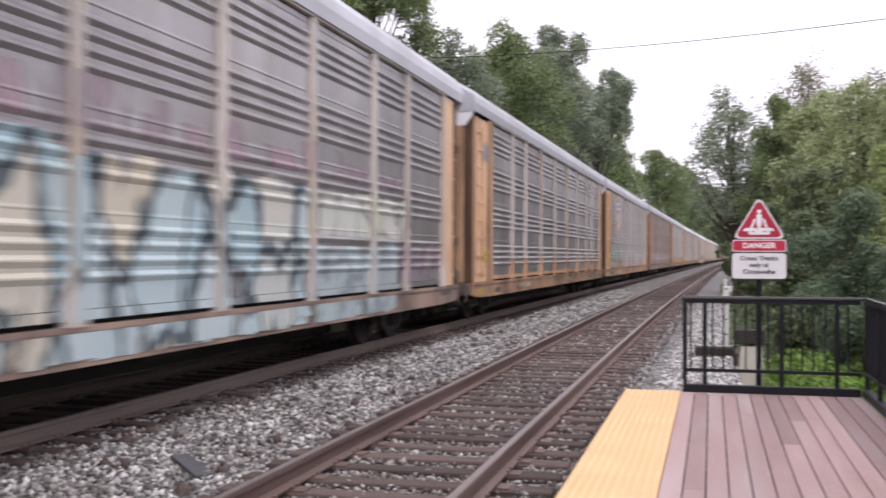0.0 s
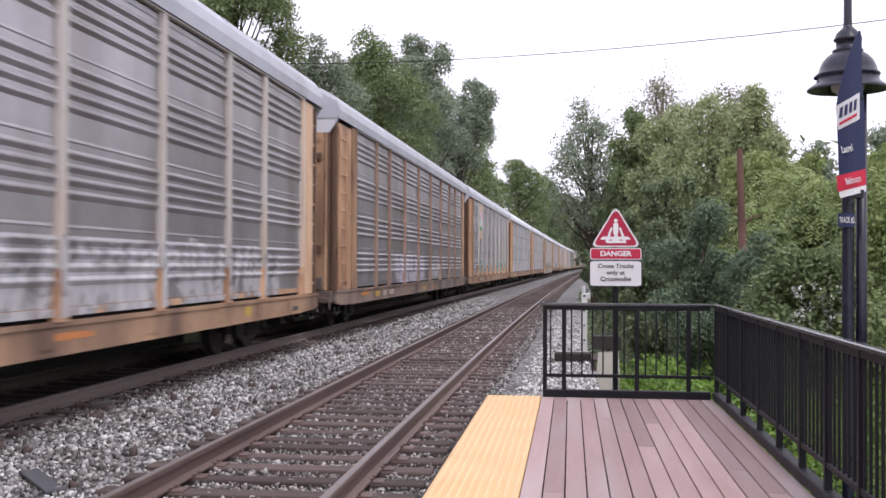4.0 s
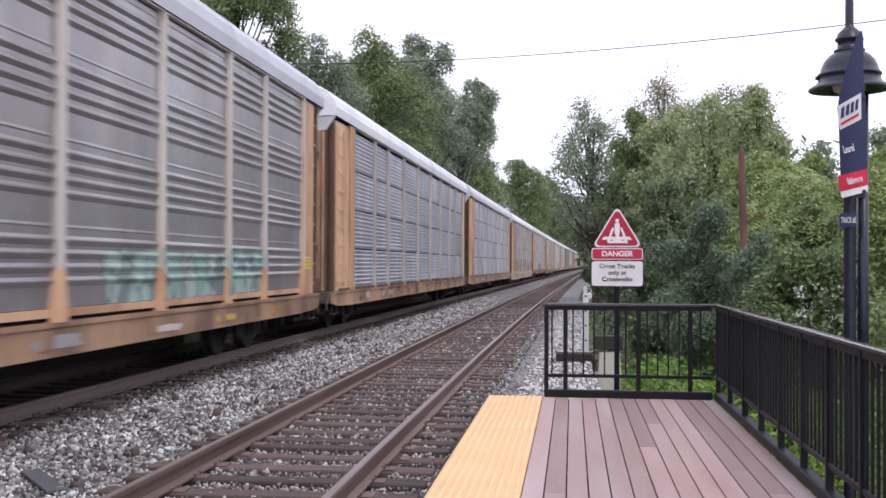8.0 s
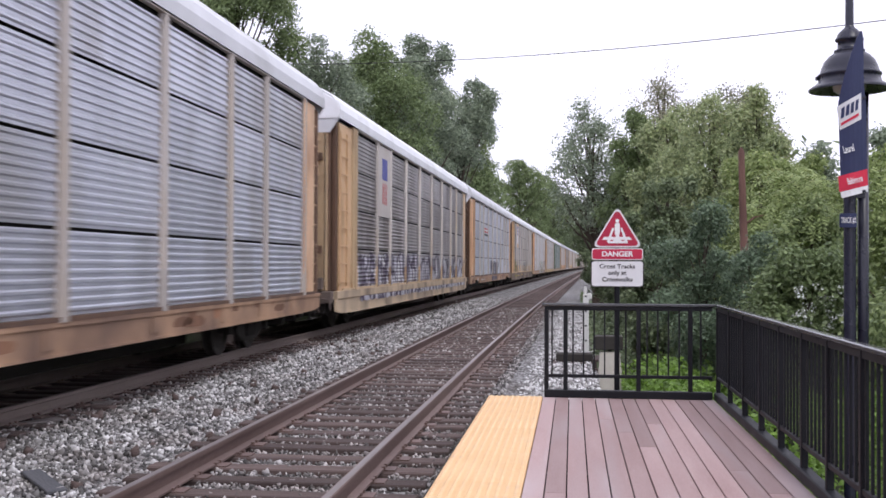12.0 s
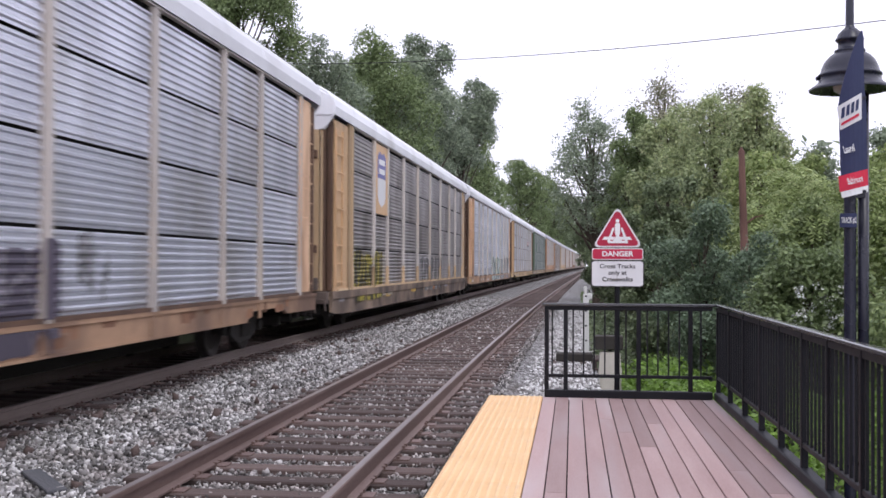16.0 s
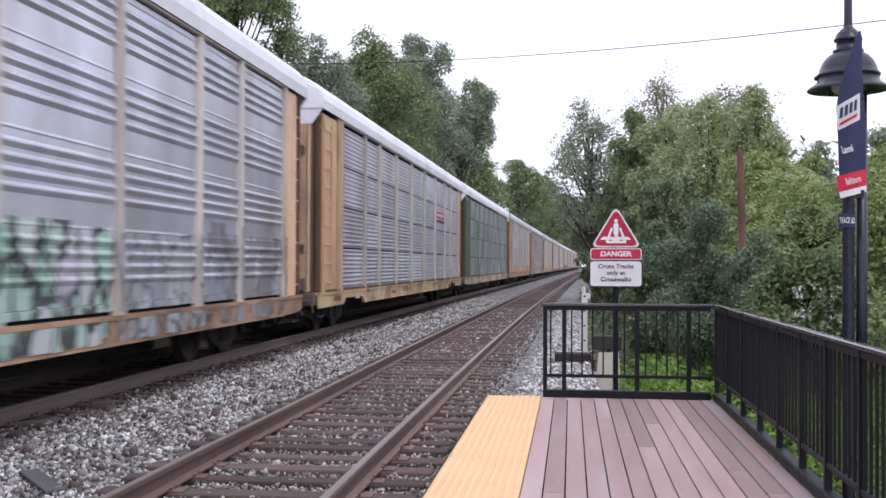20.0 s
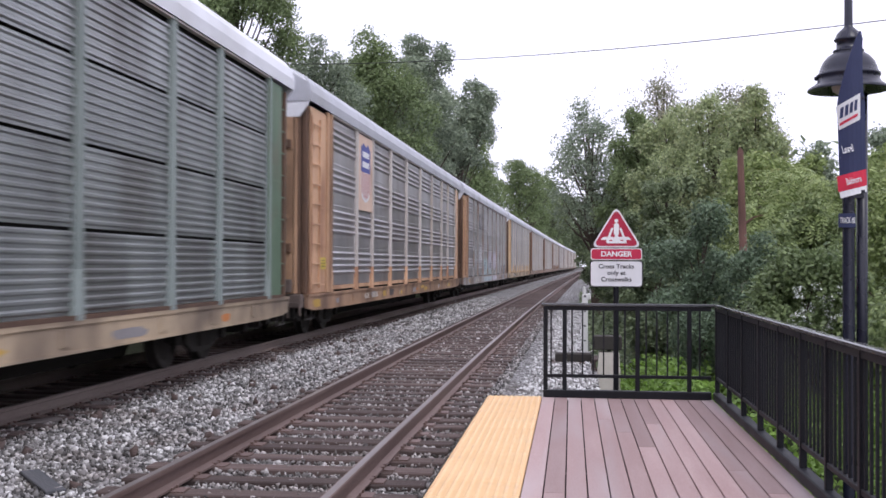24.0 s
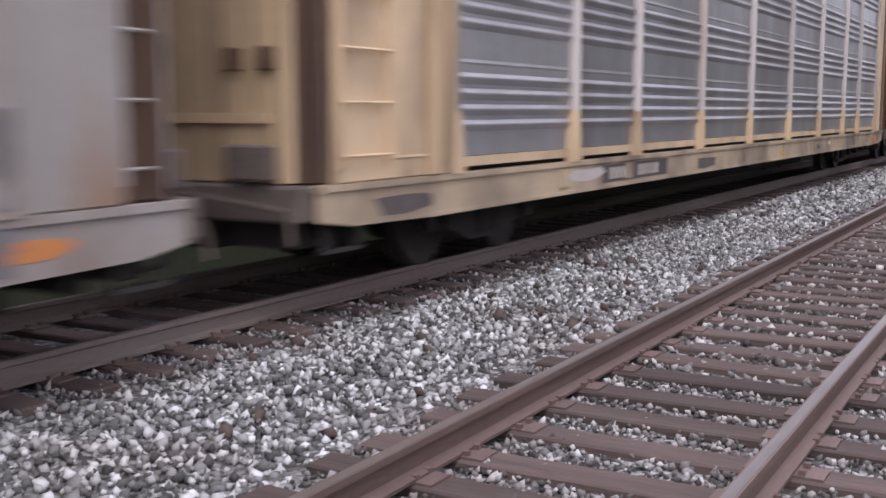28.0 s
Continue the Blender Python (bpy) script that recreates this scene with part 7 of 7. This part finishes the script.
def weeds(name, x0, x1, y0, y1, height, count, size, leaf, seed, label):
    rnd = np.random.default_rng(seed)
    c = np.column_stack([rnd.uniform(x0, x1, count), rnd.uniform(y0, y1, count), np.zeros(count)])
    far = np.abs(rnd.normal(size=count)) * 0.35 * (x1 - x0) ** 0.5
    if x0 > 0:
        c[:, 0] += np.where(c[:, 0] > (x0 + x1) / 2, far, 0)
    else:
        c[:, 0] -= np.where(c[:, 0] < (x0 + x1) / 2, far, 0)
    c[:, 1] += np.where(c[:, 1] > (y0 + y1) / 2, np.abs(rnd.normal(size=count)) * 0.9, 0)
    for k in range(count):
        c[k, 2] = ground_height(c[k, 0], c[k, 1])
    h = height * (0.35 + 0.65 * (0.5 + 0.5 * np.sin(c[:, 0] * 5.1 + 1.3 * np.sin(c[:, 1] * 3.3)))) * rnd.uniform(0.1, 1.0, count) ** 0.7
    c[:, 2] += h
    nrm = rnd.normal(size=(count, 3)) * 0.6
    nrm[:, 2] += 0.9
    nrm /= np.linalg.norm(nrm, axis=1)[:, None]
    t = np.cross(nrm, rnd.normal(size=(count, 3)))
    t /= np.linalg.norm(t, axis=1)[:, None]
    b = np.cross(nrm, t)
    s = size * rnd.uniform(0.5, 1.4, count)[:, None]
    v = np.stack([c - t * s, c + b * s * 0.6, c + t * s, c - b * s * 0.6], 1).reshape(-1, 3)
    tagged(new(name, raw_mesh(name, v, np.arange(count * 4), 4, leaf)), label, "weeds", kind="stuff")


weeds("weeds", 3.28, 6.5, 12.6, 19.0, 0.98, 26000, 0.045, LEAF[5], 21, "bright green weeds behind the railing")
weeds("weeds", 1.35, 1.75, 16.2, 18.4, 0.16, 260, 0.03, LEAF[7], 26, "small grey-green weeds growing through the ballast")
weeds("weeds", 4.15, 6.2, -4.0, 12.6, 0.55, 20000, 0.045, LEAF[5], 22, "bright green weeds beside the platform")
weeds("weeds", 6.2, 14.0, -12.0, 40.0, 0.8, 30000, 0.07, LEAF[1], 23, "low green undergrowth")
weeds("weeds", 2.9, 5.2, 19.0, 60.0, 0.7, 9000, 0.075, LEAF[0], 24, "dark undergrowth along the line")
# Undergrowth added in the shade-dark leaf tone, seen only beneath the cars.
weeds("weeds", -12.5, -8.2, -6.0, 110.0, 1.3, 26000, 0.13, LEAF[8], 25, "undergrowth added behind the train, darkened for the shade there")


def far_woods():
    """The closed wood on both sides and round the bend, as one mass of leaves."""
    rnd = np.random.default_rng(77)
    cen, rad = [], []
    for k in range(190):
        y = rnd.uniform(90, 420)
        side = rnd.random()
        if side < 0.45:
            x = bend(y) - 12 - rnd.uniform(0, 40)
        elif side < 0.82:
            x = bend(y) + 9 + rnd.uniform(0, 50)
        else:
            y = rnd.uniform(400, 470)
            x = rnd.uniform(-60, 60)
        hgt = rnd.uniform(7, 13)
        for q in range(3):
            cen.append((x + rnd.uniform(-2, 2), y + rnd.uniform(-3, 3), hgt * (0.25 + 0.25 * q)))
            rad.append((rnd.uniform(3, 5), rnd.uniform(3, 5), hgt * 0.24))
    v, f = leaf_cloud(np.array(cen), np.array(rad), 60000, 0.5, rnd)
    tagged(new("far_woods", raw_mesh("far_woods", v, f, 4, LEAF[0])), "dense green wood closing off the far line", "woods", kind="stuff")
    cen, rad = [], []
    for k in range(70):
        a = rnd.uniform(0, 1)
        x, y = (rnd.uniform(-60, -22), rnd.uniform(-40, 60)) if a < 0.5 else (rnd.uniform(15, 60), rnd.uniform(-40, 30))
        hgt = rnd.uniform(6, 11)
        for q in range(3):
            cen.append((x + rnd.uniform(-2, 2), y + rnd.uniform(-2, 2), hgt * (0.25 + 0.25 * q)))
            rad.append((rnd.uniform(2.5, 4), rnd.uniform(2.5, 4), hgt * 0.25))
    v, f = leaf_cloud(np.array(cen), np.array(rad), 60000, 0.24, rnd)
    tagged(new("side_woods", raw_mesh("side_woods", v, f, 4, LEAF[1])), "green wood on both sides of the station", "woods", kind="stuff")


far_woods()


def light_block_leaves():
    """Leaf mass added behind the train to shut out the light under the cars; shade is put into its dark leaves."""
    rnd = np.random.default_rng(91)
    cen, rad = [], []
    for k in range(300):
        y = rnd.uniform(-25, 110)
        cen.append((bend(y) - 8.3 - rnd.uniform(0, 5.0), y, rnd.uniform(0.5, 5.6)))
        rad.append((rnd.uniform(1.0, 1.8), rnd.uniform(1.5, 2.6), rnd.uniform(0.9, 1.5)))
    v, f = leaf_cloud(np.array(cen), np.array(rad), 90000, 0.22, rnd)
    tagged(new("thicket", raw_mesh("thicket", v, f, 4, LEAF[8])), "dark leaf mass added behind the train to block light", "thicket", kind="stuff")


light_block_leaves()


# ---- what moves ----
# metres that the train has run, second by second in steps of four, gaining speed a little
RUN = [0.0, 57.3, 114.6, 171.4, 228.9, 286.9, 345.0, 403.8]


def run(t):
    k = min(int(t // 4), 6)
    f = t / 4 - k
    a, b = RUN[k], RUN[k + 1]
    m0 = (RUN[k + 1] - RUN[k - 1]) / 2 if k else b - a
    m1 = (RUN[k + 2] - RUN[k]) / 2 if k < 6 else b - a
    return (2 * f ** 3 - 3 * f ** 2 + 1) * a + (f ** 3 - 2 * f ** 2 + f) * m0 + (3 * f ** 2 - 2 * f ** 3) * b + (f ** 3 - f ** 2) * m1


def motions():
    for start, car in TRAIN:
        rows = []
        for k in range(0, 29, 2):
            y = start - run(k)
            rows.append((float(k), pose(-TRACK_GAP + bend(y), y, 0, 0, 0, heading(y))))
        walk(car, rows)


motions()
